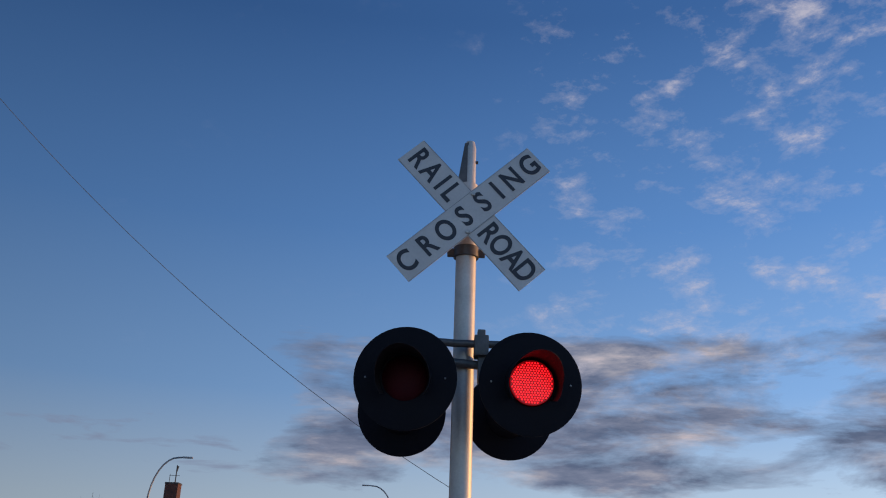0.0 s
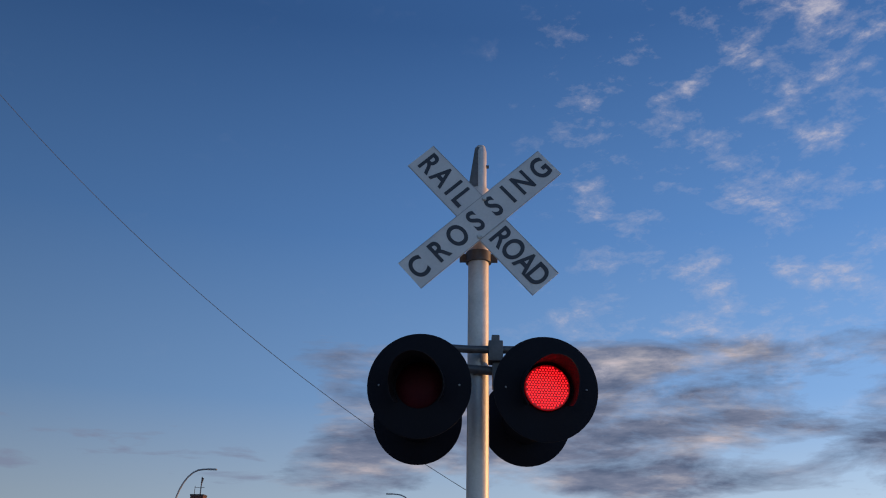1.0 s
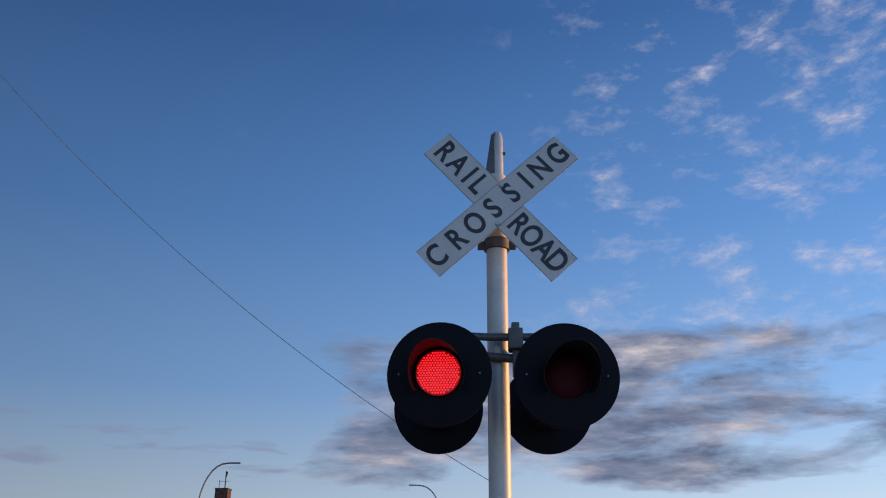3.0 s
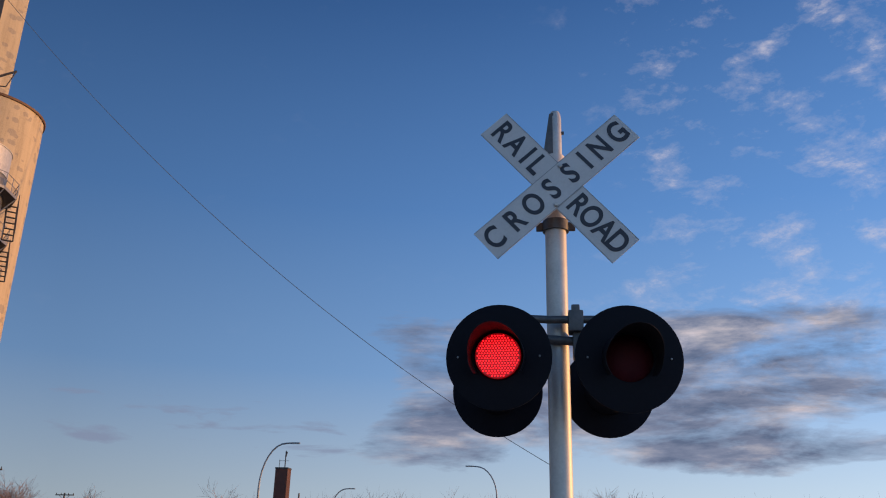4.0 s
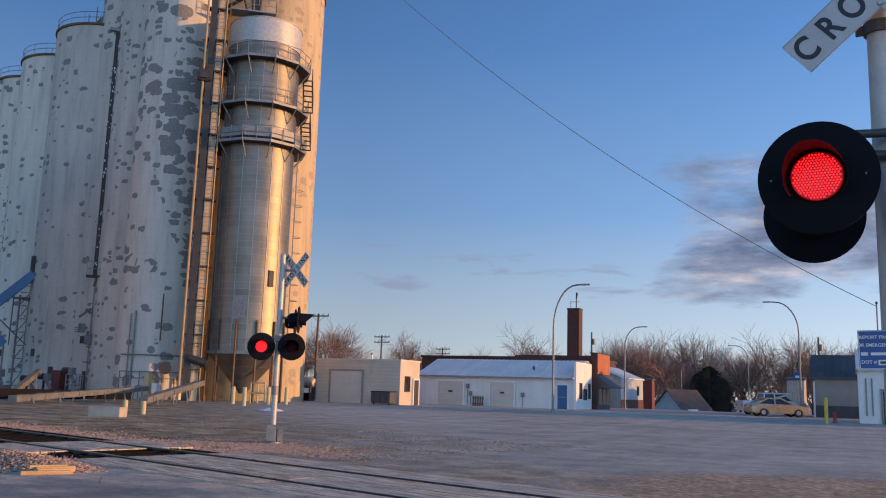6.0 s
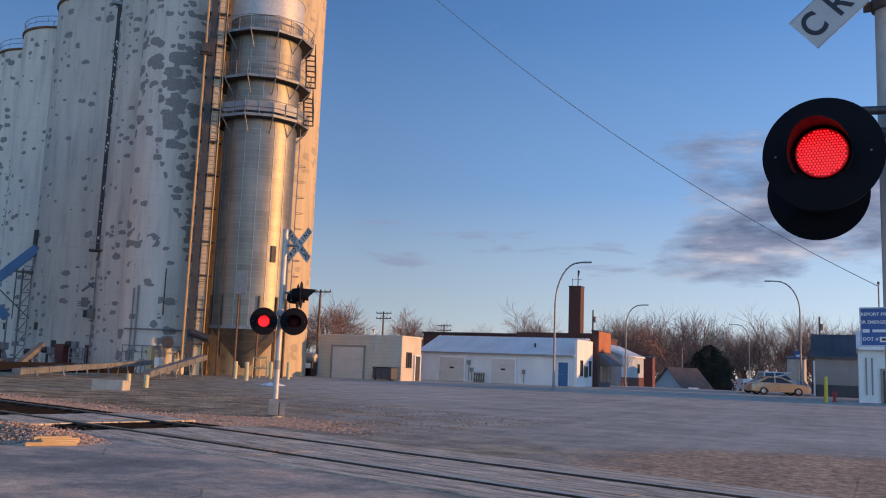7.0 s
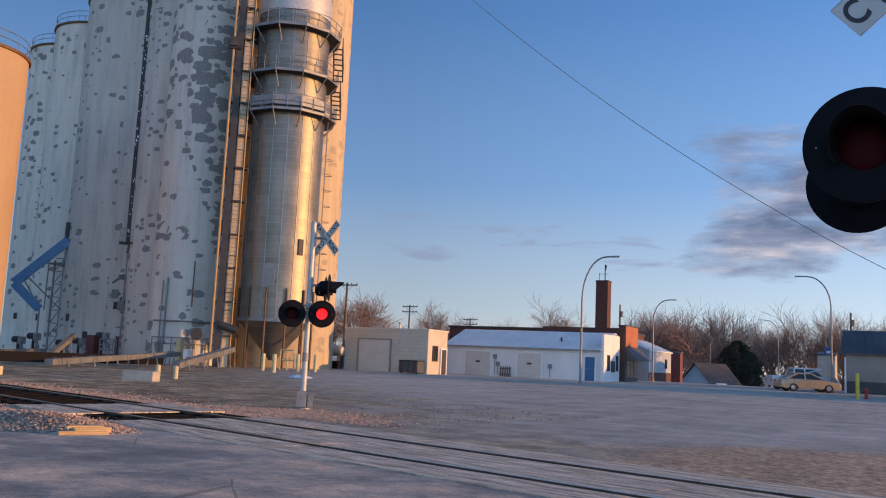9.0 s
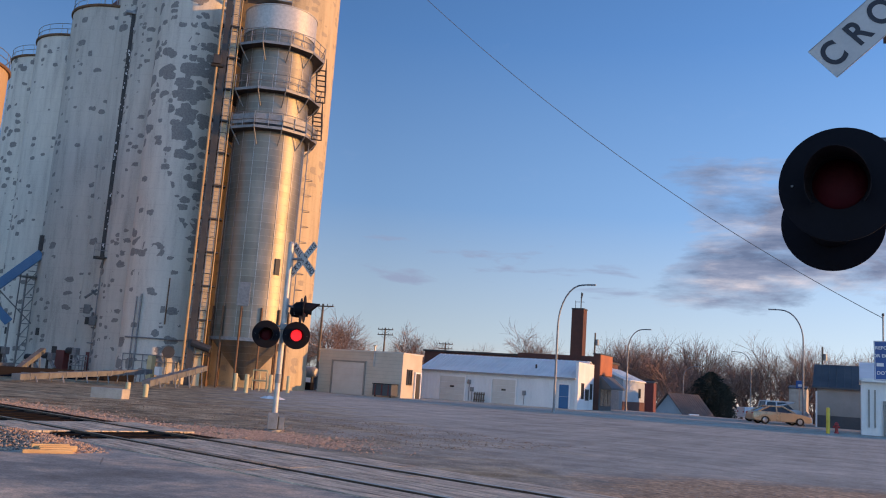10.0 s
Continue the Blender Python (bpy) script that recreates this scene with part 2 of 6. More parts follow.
def ground_material(name, paved=False):
    """Gravelly ground at four scales: wide stains, blotches, grit and grain; paved: smoother, with painted patches of
    dust and warm sun, and wheel streaks.
    """
    m, nt, b, pos = material(name, 0.93)
    b.inputs["Specular IOR Level"].default_value = 0.2
    sep = nt.nodes.new("ShaderNodeSeparateXYZ")
    nt.links.new(pos, sep.inputs[0])
    x, y = sep.outputs[0], sep.outputs[1]
    big = noise_tex(nt, mapping(nt, pos, (0.07, 0.10, 1)), 1.0, 5.0, 0.6)
    mid = noise_tex(nt, mapping(nt, pos, (0.34, 0.45, 1)), 1.0, 7.0, 0.66, 0.4)
    blotch = noise_tex(nt, mapping(nt, pos, (1.0, 1.2, 1), (3, 8, 0)), 1.0, 7.0, 0.72)
    grit = noise_tex(nt, pos, 7.0, 6.0, 0.78)
    fine = noise_tex(nt, pos, 34.0, 4.0, 0.75)
    tone = math_node(nt, "ADD", math_node(nt, "MULTIPLY", big, 0.45), math_node(nt, "MULTIPLY", mid, 0.55))
    if paved:
        col = ramp(nt, tone, [(0.34, (0.17, 0.168, 0.155)), (0.48, (0.28, 0.275, 0.25)), (0.62, (0.42, 0.408, 0.37))])
        # tan patches: road dust, with warm sunlight put into the same colour
        dust_and_sun = ramp(nt, math_node(nt, "ADD", math_node(nt, "MULTIPLY", mid, 0.6), math_node(nt, "MULTIPLY", blotch, 0.4)), [(0.49, grey(0)), (0.60, grey(0.85))])
        col = mix(nt, dust_and_sun, col, (0.62, 0.47, 0.34))
    else:
        col = ramp(nt, tone, [(0.34, (0.27, 0.265, 0.235)), (0.48, (0.40, 0.39, 0.345)), (0.62, (0.51, 0.497, 0.44))])
        dirt = ramp(nt, math_node(nt, "ADD", math_node(nt, "MULTIPLY", mid, 0.45), math_node(nt, "MULTIPLY", blotch, 0.55)),
                    [(0.38, (0.05, 0.04, 0.025)), (0.47, (0.22, 0.18, 0.115)), (0.62, (0.50, 0.42, 0.285))])
        # rough verge on the elevator's side, bare dirt along the track
        edge = math_node(nt, "ADD", math_node(nt, "ADD", math_node(nt, "MULTIPLY", x, -0.12), math_node(nt, "MULTIPLY", mid, 4.2)), math_node(nt, "MULTIPLY", math_node(nt, "ADD", y, 13.0), -0.11))
        col = mix(nt, math_node(nt, "MULTIPLY", edge, 1.0, clamp=True), col, dirt)
        # brown gravelly patch on the far side of the track
        dx, dy = math_node(nt, "MULTIPLY", math_node(nt, "ADD", x, -1.0), 0.15), math_node(nt, "MULTIPLY", math_node(nt, "ADD", y, -8.0), 0.20)
        near = math_node(nt, "SUBTRACT", 1.0, math_node(nt, "ADD", math_node(nt, "MULTIPLY", dx, dx), math_node(nt, "MULTIPLY", dy, dy)), clamp=True)
        patch = ramp(nt, math_node(nt, "MULTIPLY", math_node(nt, "ADD", near, blotch), 0.6), [(0.50, grey(0)), (0.66, grey(0.9))])
        col = mix(nt, patch, col, ramp(nt, grit, [(0.36, (0.20, 0.13, 0.08)), (0.62, (0.62, 0.44, 0.28))]))
    # long tyre-worn streaks along the road
    tracks = noise_tex(nt, mapping(nt, pos, (1.1, 0.05, 1), (0, 0, 0), (0, 0, radians(14))), 1.0, 4.0, 0.6)
    col = mix(nt, 1.0, col, ramp(nt, tracks, [(0.36, grey(0.90)), (0.62, grey(1.08))]), "MULTIPLY")
    cracks = node(nt, "ShaderNodeTexVoronoi", Scale=0.23, Randomness=1.0)
    cracks.feature = "DISTANCE_TO_EDGE"
    nt.links.new(mapping(nt, pos, (1, 1.6, 1)), cracks.inputs["Vector"])
    gap = math_node(nt, "LESS_THAN", cracks.outputs["Distance"], math_node(nt, "MULTIPLY", math_node(nt, "SUBTRACT", mid, 0.45), 0.025))
    col = mix(nt, math_node(nt, "MULTIPLY", gap, 0.4), col, (0.04, 0.035, 0.03))
    for n, lo, hi in ((blotch, 0.78, 1.22), (grit, 0.84, 1.16), (fine, 0.78, 1.22)):
        col = mix(nt, 1.0, col, ramp(nt, n, [(0.34, grey(lo)), (0.5, grey(1.0)), (0.66, grey(hi))]), "MULTIPLY")
    col = mix(nt, 1.0, col, (1.04, 1.0, 0.92), "MULTIPLY")
    nt.links.new(col, b.inputs["Base Color"])
    h = math_node(nt, "ADD", math_node(nt, "MULTIPLY", fine, 0.22), math_node(nt, "ADD", math_node(nt, "MULTIPLY", blotch, 0.8), math_node(nt, "MULTIPLY", grit, 0.5)))
    bump(nt, b, h, 0.16 if paved else 0.22, 0.05)
    return m


def siding(name, a, c, rib=0.3, rough=0.55):
    """Painted ribbed metal; the ribs are geometry, this is only paint and dust."""
    return worn(name, a, c, rough, 0.0, 0.7, 14.0, 0.08, 0.004, (1, 1, 0.3))


M = dict(
    ground=ground_material("ground_gravel"),
    asphalt=ground_material("dusty_sun_patched_asphalt", True),
    ochre=worn("sunlit_ochre_pipe", (0.34, 0.22, 0.10), (0.46, 0.31, 0.15), 0.5, 0.2, 2, 20, 0.1),
    cream=worn("sunlit_cream_trunking", (0.50, 0.40, 0.25), (0.62, 0.50, 0.32), 0.5, 0.1, 1.2, 20, 0.1),
    clod=worn("dry_dirt_clod", (0.10, 0.075, 0.048), (0.22, 0.17, 0.11), 0.95, 0, 6, 40, 0.3),
    plank=worn("crossing_concrete", (0.18, 0.155, 0.115), (0.86, 0.73, 0.54), 0.9, 0, 3.0, 26, 0.6, 0.015, (0.5, 3.0, 1)),
    rail=worn("rail_steel", (0.05, 0.036, 0.028), (0.12, 0.085, 0.06), 0.6, 0.5, 4, 60),
    railtop=worn("polished_rail", (0.35, 0.34, 0.33), (0.55, 0.54, 0.52), 0.3, 1.0, 4, 60),
    tie=worn("creosoted_tie", (0.007, 0.0065, 0.006), (0.020, 0.017, 0.015), 0.9, 0, 3, 40, 0.5),
    ballast=worn("pink_ballast", (0.17, 0.12, 0.095), (0.60, 0.44, 0.33), 0.9, 0, 9, 50, 0.4),
    galv=worn("galvanised_mast", (0.36, 0.36, 0.35), (0.52, 0.52, 0.50), 0.5, 0.3, 5, 60, 0.12, 0.003),
    dullsteel=worn("dull_grey_steel", (0.16, 0.17, 0.18), (0.28, 0.29, 0.30), 0.55, 0.5, 5, 50),
    black=worn("matt_black_paint", (0.003, 0.0035, 0.007), (0.006, 0.007, 0.012), 0.72, 0, 4, 50, 0.1, 0.003),
    board=worn("white_sheeting", (0.42, 0.42, 0.42), (0.52, 0.52, 0.51), 0.5, 0, 4, 60, 0.05, 0.002),
    letter=worn("black_lettering", (0.010, 0.012, 0.022), (0.02, 0.022, 0.035), 0.5, 0, 6, 60),
    lens=worn("dark_red_lens", (0.030, 0.002, 0.006), (0.048, 0.004, 0.008), 0.6, 0, 8, 60),
    led=glow("lit_red_lens", (1.0, 0.003, 0.012), 0.14),
    leddot=glow("lit_red_diode", (1.0, 0.010, 0.016), 2.4),
    blue=worn("blue_sign_sheeting", (0.02, 0.07, 0.24), (0.03, 0.10, 0.31), 0.45, 0, 4, 60, 0.05),
    white=worn("white_paint", (0.66, 0.66, 0.65), (0.80, 0.80, 0.79), 0.6, 0, 0.8, 12, 0.1, 0.005, (1, 1, 0.25)),
    bin=bin_steel("galvanised_bin"),
    binrib=worn("bin_seam", (0.36, 0.37, 0.38), (0.46, 0.47, 0.48), 0.45, 0.8, 0.5, 6),
    darksteel=worn("dark_painted_steel", (0.022, 0.023, 0.026), (0.055, 0.054, 0.055), 0.65, 0.1, 2, 30),
    railing=worn("galvanised_railing", (0.22, 0.22, 0.22), (0.36, 0.36, 0.36), 0.5, 0.7, 3, 40),
    # conveyor grey kept dark in place of the yard's missing shade
    conveyor=worn("shade_toned_conveyor_grey", (0.09, 0.10, 0.105), (0.18, 0.19, 0.19), 0.75, 0.0, 1.5, 24, 0.2),
    rust=worn("rusty_brown_steel", (0.10, 0.055, 0.03), (0.20, 0.12, 0.07), 0.75, 0.2, 2, 30),
    tanwall=worn("tan_block_wall", (0.46, 0.41, 0.33), (0.60, 0.54, 0.45), 0.85, 0, 0.6, 18, 0.25, 0.01),
    whitesiding=siding("white_metal_siding", (0.62, 0.62, 0.62), (0.76, 0.76, 0.75)),
    roofmetal=siding("pale_metal_roof", (0.66, 0.66, 0.64), (0.80, 0.79, 0.76), 0.3, 0.8),
    doorpaint=worn("beige_door_panel", (0.50, 0.47, 0.42), (0.60, 0.57, 0.52), 0.6, 0, 1, 20),
    bluedoor=worn("blue_door_paint", (0.02, 0.10, 0.24), (0.03, 0.14, 0.30), 0.5, 0, 2, 20),
    brick=worn("brown_brick", (0.066, 0.029, 0.023), (0.115, 0.049, 0.037), 0.85, 0, 0.8, 9, 0.3, 0.02),
    # sunlit copy of the brick, low sun put into the orange
    sunlitbrick=worn("sunlit_orange_brick", (0.30, 0.105, 0.05), (0.42, 0.155, 0.075), 0.85, 0, 0.8, 9, 0.3, 0.02),
    darkroof=worn("dark_roof_metal", (0.05, 0.055, 0.06), (0.10, 0.105, 0.11), 0.6, 0.2, 0.6, 14),
    shedwall=worn("grey_tan_siding", (0.22, 0.21, 0.19), (0.30, 0.285, 0.26), 0.7, 0, 0.6, 14),
    wainscot=worn("dark_wainscot", (0.05, 0.055, 0.06), (0.09, 0.095, 0.10), 0.7, 0, 0.6, 14),
    bluegrey=worn("blue_grey_siding", (0.30, 0.36, 0.40), (0.40, 0.45, 0.48), 0.6, 0, 0.6, 14),
    glass=worn("dark_window_glass", (0.012, 0.015, 0.02), (0.03, 0.034, 0.04), 0.22, 0, 1, 8, 0.02),
    bark=worn("bare_bark", (0.06, 0.045, 0.035), (0.12, 0.09, 0.07), 0.9, 0, 2, 20, 0.3),
    twig=worn("reddish_twigs", (0.16, 0.10, 0.08), (0.32, 0.21, 0.165), 0.9, 0, 0.4, 20, 0.1),
    needle=worn("dark_evergreen", (0.022, 0.03, 0.028), (0.05, 0.065, 0.056), 0.9, 0, 0.7, 9, 0.3),
    wood=worn("weathered_pole_wood", (0.10, 0.08, 0.06), (0.2, 0.16, 0.12), 0.9, 0, 2, 20, 0.3),
    splinter=worn("fresh_split_wood", (0.42, 0.27, 0.12), (0.62, 0.44, 0.22), 0.8, 0, 6, 40, 0.3, 0.01, (0.2, 2, 2)),
    yellow=worn("yellow_paint", (0.48, 0.36, 0.03), (0.66, 0.52, 0.06), 0.55, 0, 2, 20),
    paleyellow=worn("faded_yellow_paint", (0.42, 0.37, 0.20), (0.56, 0.50, 0.30), 0.7, 0, 2, 20),
    block=worn("concrete_block", (0.30, 0.28, 0.24), (0.46, 0.43, 0.37), 0.9, 0, 2, 20, 0.4),
    gold=worn("gold_car_paint", (0.44, 0.33, 0.20), (0.50, 0.38, 0.24), 0.28, 0.35, 1, 10, 0.02),
    silver=worn("white_truck_paint", (0.52, 0.53, 0.55), (0.60, 0.61, 0.62), 0.3, 0.1, 1, 10, 0.02),
    tyre=worn("tyre_rubber", (0.012, 0.012, 0.012), (0.025, 0.025, 0.025), 0.85, 0, 5, 40),
    rim=worn("alloy_rim", (0.4, 0.4, 0.4), (0.6, 0.6, 0.6), 0.35, 0.9, 5, 40),
    gunmetal=worn("dark_clamp_steel", (0.05, 0.052, 0.055), (0.10, 0.10, 0.105), 0.5, 0.4, 6, 50),
    hood=worn("hood_paint", (0.010, 0.009, 0.012), (0.018, 0.017, 0.020), 0.6, 0, 4, 50, 0.1, 0.003),
    redpaint=worn("red_paint", (0.25, 0.02, 0.02), (0.36, 0.04, 0.035), 0.5, 0, 3, 30),
    maroon=worn("maroon_paint", (0.10, 0.022, 0.02), (0.17, 0.04, 0.035), 0.6, 0, 2, 20),
    steelblue=worn("blue_conveyor_paint", (0.04, 0.14, 0.30), (0.07, 0.2, 0.38), 0.5, 0.1, 1, 16),
    snow=worn("old_snow", (0.62, 0.64, 0.66), (0.80, 0.81, 0.82), 0.8, 0, 3, 20, 0.4),
    tanconc=worn("tan_concrete", (0.36, 0.26, 0.165), (0.44, 0.325, 0.21), 0.88, 0, 0.3, 8, 0.2, 0.02, (1, 1, 0.3)),
    roofing=worn("brown_shingles", (0.075, 0.06, 0.055), (0.13, 0.105, 0.095), 0.9, 0, 1, 14, 0.3),
    # near-black bed: the open track's recess shade is put into its colour
    bed=worn("shaded_track_bed", (0.006, 0.006, 0.006), (0.018, 0.016, 0.015), 0.95, 0, 2.5, 25, 0.8, 0.03),
    redled=glow("small_red_lamp", (1.0, 0.02, 0.03), 3.0),
)
for key, gloss in (("black", 0.15), ("bed", 0.05), ("tie", 0.05), ("lens", 0.12), ("hood", 0.12)):
    M[key].node_tree.nodes["Principled BSDF"].inputs["Specular IOR Level"].default_value = gloss
SMALL = ((1.0, 0.27), (1.5, 0.34))
for i, s in enumerate((0.56, 0.52, 0.53, 0.52, 0.47, 0.52, 0.55)):
    # the front silo has one side where patches crowd together; the one behind it a ragged dark strip
    crowd = {0: (2.6, -0.7, 19.5, 3.0, 9.5), 3: (-2.9, -0.2, 21.0, 1.1, 10.0)}.get(i)
    # paint: 1 carries warm sunlight, 2 to 4 shade; 5 and 6 are lightened
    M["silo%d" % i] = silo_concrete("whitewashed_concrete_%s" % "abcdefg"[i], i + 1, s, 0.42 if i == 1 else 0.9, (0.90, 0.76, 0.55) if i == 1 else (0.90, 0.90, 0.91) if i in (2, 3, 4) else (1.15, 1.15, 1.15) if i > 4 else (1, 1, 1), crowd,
                                    ((0.85, 0.46), (1.35, 0.44)) if i == 0 else ((1.0, 0.34), (1.6, 0.38)) if i < 4 else SMALL)

# ---- mesh tools ----
STAND = Vector((-0.25, -5.15, 0.0))


def spot(bearing, distance, z=0.0):
    """A place by its bearing (clockwise from +y) and distance from where the camera stands."""
    a = radians(bearing)
    return Vector((STAND.x + distance * math.sin(a), STAND.y + distance * math.cos(a), z))


def rise(elevation, distance):
    """The height at which a thing at that distance stands so many degrees above the eye."""
    return 1.24 + distance * math.tan(radians(elevation))


def finish(bm, name, mat, smooth=False):
    me = bpy.data.meshes.new(name)
    bmesh.ops.recalc_face_normals(bm, faces=bm.faces)
    bm.to_mesh(me)
    bm.free()
    for m in (mat if isinstance(mat, (list, tuple)) else (mat,)):
        me.materials.append(m)
    if smooth:
        for p in me.polygons:
            p.use_smooth = True
        me.set_sharp_from_angle(angle=radians(38))
    return me


def part(name, bm, mat, parent=None, label="", smooth=False, at=None):
    """One mesh object out of a bmesh, under its thing."""
    ob = new(name, finish(bm, name, mat, smooth))
    if parent is not None:
        ob.parent = parent
    if at is not None:
        ob.matrix_basis = at
    return tagged(ob, label)


def pieces(name, bm, mat, parent=None, label="", smooth=False):
    """Each connected piece of a bmesh as a part of its own."""
    bm.verts.index_update()
    todo = set(bm.verts)
    while todo:
        v = todo.pop()
        island, front = {v}, [v]
        while front:
            w = front.pop()
            for e in w.link_edges:
                o = e.other_vert(w)
                if o not in island:
                    island.add(o)
                    front.append(o)
        todo -= island
        b = bmesh.new()
        at = {w: b.verts.new(w.co) for w in sorted(island, key=lambda w: w.index)}
        for f in sorted({f for w in island for f in w.link_faces}, key=lambda f: f.index):
            b.faces.new([at[w] for w in f.verts])
        part(name, b, mat, parent, label, smooth)
    bm.free()


def empty(name, m, label, category, group=""):
    ob = new(name)
    ob.empty_display_size = 0.2
    ob.matrix_basis = m
    return tagged(ob, label, category, group)


def box(bm, c, s, m=None, bevel=0.0):
    """A box by its centre and size."""
    r = bmesh.ops.create_cube(bm, size=1.0)
    vs = r["verts"]
    mm = Matrix.Translation(c) @ Matrix.Diagonal((*s, 1))
    if m is not None:
        mm = m @ mm
    bmesh.ops.transform(bm, matrix=mm, verts=vs)
    if bevel:
        es = list({e for v in vs for e in v.link_edges})
        bmesh.ops.bevel(bm, geom=es, offset=bevel, segments=2, affect="EDGES", profile=0.7)
    return bm


def frame_of(d):
    d = d.normalized()
    side = Vector((0, 0, 1)) if abs(d.z) < 0.9 else Vector((1, 0, 0))
    u = d.cross(side).normalized()
    return u, d.cross(u).normalized()


def tube(bm, pts, r, n=6, caps=True):
    """A round bar along points; r is one radius or one for each point."""
    pts = [Vector(p) for p in pts]
    rs = r if isinstance(r, (list, tuple)) else [r] * len(pts)
    rings = []
    u = None
    for i, p in enumerate(pts):
        d = (pts[min(i + 1, len(pts) - 1)] - pts[max(i - 1, 0)])
        if u is None:
            u, v = frame_of(d)
        else:
            d = d.normalized()
            u = (u - d * u.dot(d)).normalized()
            v = d.cross(u)
        rings.append([bm.verts.new(p + (u * math.cos(a) + v * math.sin(a)) * rs[i]) for a in (2 * math.pi * k / n for k in range(n))])
    for a, b in zip(rings, rings[1:]):
        for k in range(n):
            bm.faces.new((a[k], a[(k + 1) % n], b[(k + 1) % n], b[k]))
    if caps:
        bm.faces.new(rings[0][::-1])
        bm.faces.new(rings[-1])
    return bm


def lathe(bm, profile, n=24, axis=None, a0=0.0, a1=360.0):
    """Turns a profile of (radius, height) about z; axis is a matrix laid over it."""
    full = abs(a1 - a0) >= 359.9
    cols = n if full else n + 1
    grid = []
    for k in range(cols):
        a = radians(a0 + (a1 - a0) * k / n)
        col = []
        for r, z in profile:
            p = Vector((r * math.cos(a), r * math.sin(a), z))
            col.append(bm.verts.new(axis @ p if axis is not None else p))
        grid.append(col)
    for k in range(n):
        a, b = grid[k], grid[(k + 1) % cols]
        for j in range(len(profile) - 1):
            bm.faces.new((a[j], b[j], b[j + 1], a[j + 1]))
    return bm


def prism(bm, outline, z0, z1, m=None):
    """An upright prism over a plan outline."""
    lo = [bm.verts.new((m @ Vector((x, y, z0))) if m else (x, y, z0)) for x, y in outline]
    hi = [bm.verts.new((m @ Vector((x, y, z1))) if m else (x, y, z1)) for x, y in outline]
    n = len(outline)
    bm.faces.new(lo[::-1])
    bm.faces.new(hi)
    for k in range(n):
        bm.faces.new((lo[k], lo[(k + 1) % n], hi[(k + 1) % n], hi[k]))
    return bm


def words(name, text, size, mat, parent, m, label="", bold=0.0):
    """Raised lettering in the built-in font, as a mesh."""
    cu = bpy.data.curves.new(name, "FONT")
    cu.body, cu.size, cu.align_x, cu.align_y, cu.extrude, cu.offset = text, size, "CENTER", "CENTER", 0.0012, bold
    tmp = bpy.data.objects.new(name, cu)
    me = bpy.data.meshes.new_from_object(tmp)
    bpy.data.objects.remove(tmp)
    me.materials.clear()
    me.materials.append(mat)
    ob = new(name, me)
    ob.parent, ob.matrix_basis = parent, m
    return tagged(ob, label)


B = bmesh.new
UP = Vector((0, 0, 1))
FACE = Matrix.Rotation(radians(90), 4, "X")       # turns local z to -y: a thing drawn in x, y stands up and faces -y

# ---- ground ----
def ground_height(x, y):
    """Level at the crossing, falling away gently past the far end of the lot."""
    t = min(max((y - 88.0) / 60.0, 0.0), 1.0)
    return -4.2 * t * t * (3 - 2 * t)


def build_ground():
    bm = B()
    xs = [-1500, -600, -250] + list(range(-120, 61, 6)) + [120, 300, 700, 1500]
    ys = [-900, -300, -100, -40] + list(range(-20, 181, 5)) + [240, 400, 900, 2200]
    g = [[bm.verts.new((x, y, ground_height(x, y))) for x in xs] for y in ys]
    for j in range(len(ys) - 1):
        for i in range(len(xs) - 1):
            bm.faces.new((g[j][i], g[j][i + 1], g[j + 1][i + 1], g[j + 1][i]))
    tagged(part("ground", bm, M["ground"]), "worn grey gravel and asphalt lot with dirt verges", "ground", kind="structure")


build_ground()

# ---- railway track: along T, across N, from a point on its centre line ----
T = Vector((0.962, -0.272, 0.0)).normalized()
N = Vector((0.272, 0.962, 0.0)).normalized()
T0 = Vector((-5.1, 4.75, 0.0))


def on_track(along, across, z=0.0):
    return T0 + T * along + N * across + UP * z


TRACK_M = Matrix.Translation(T0) @ Matrix.Rotation(math.atan2(T.y, T.x), 4, "Z")
CROSS_FROM, CROSS_TO = -5.9, 16.0               # the road's crossing surface, along the track


def build_track():
    track = empty("railway_track", TRACK_M, "single railway track with steel rails on dark ties in pinkish ballast", "railway track")
    tagged(track, kind="structure")
    for side in (-0.76, 0.76):
        bm = B()
        box(bm, (-60, side, 0.0), (220, 0.075, 0.11))
        rail = part("rail", bm, M["rail"], track, "rusty rail with a polished running face")
        bm = B()
        box(bm, (-60, side, 0.057), (220, 0.06, 0.006))
        part("running_face", bm, M["railtop"], rail)
    tie_mesh = None
    for k in range(70):
        a = -6.4 - k * 0.55
        if -9.6 < a < -7.6:
            continue
        if tie_mesh is None:
            bm = B()
            box(bm, (0, 0, 0), (0.22, 2.5, 0.06), None, 0.01)
            tie_mesh = finish(bm, "tie", M["tie"])
        t = new("tie", tie_mesh)
        t.parent = track
        t.matrix_basis = pose(a, random.uniform(-0.05, 0.05), 0.0 + random.uniform(-0.008, 0.008), 0, 0, random.uniform(-1.5, 1.5))
    return track


track = build_track()


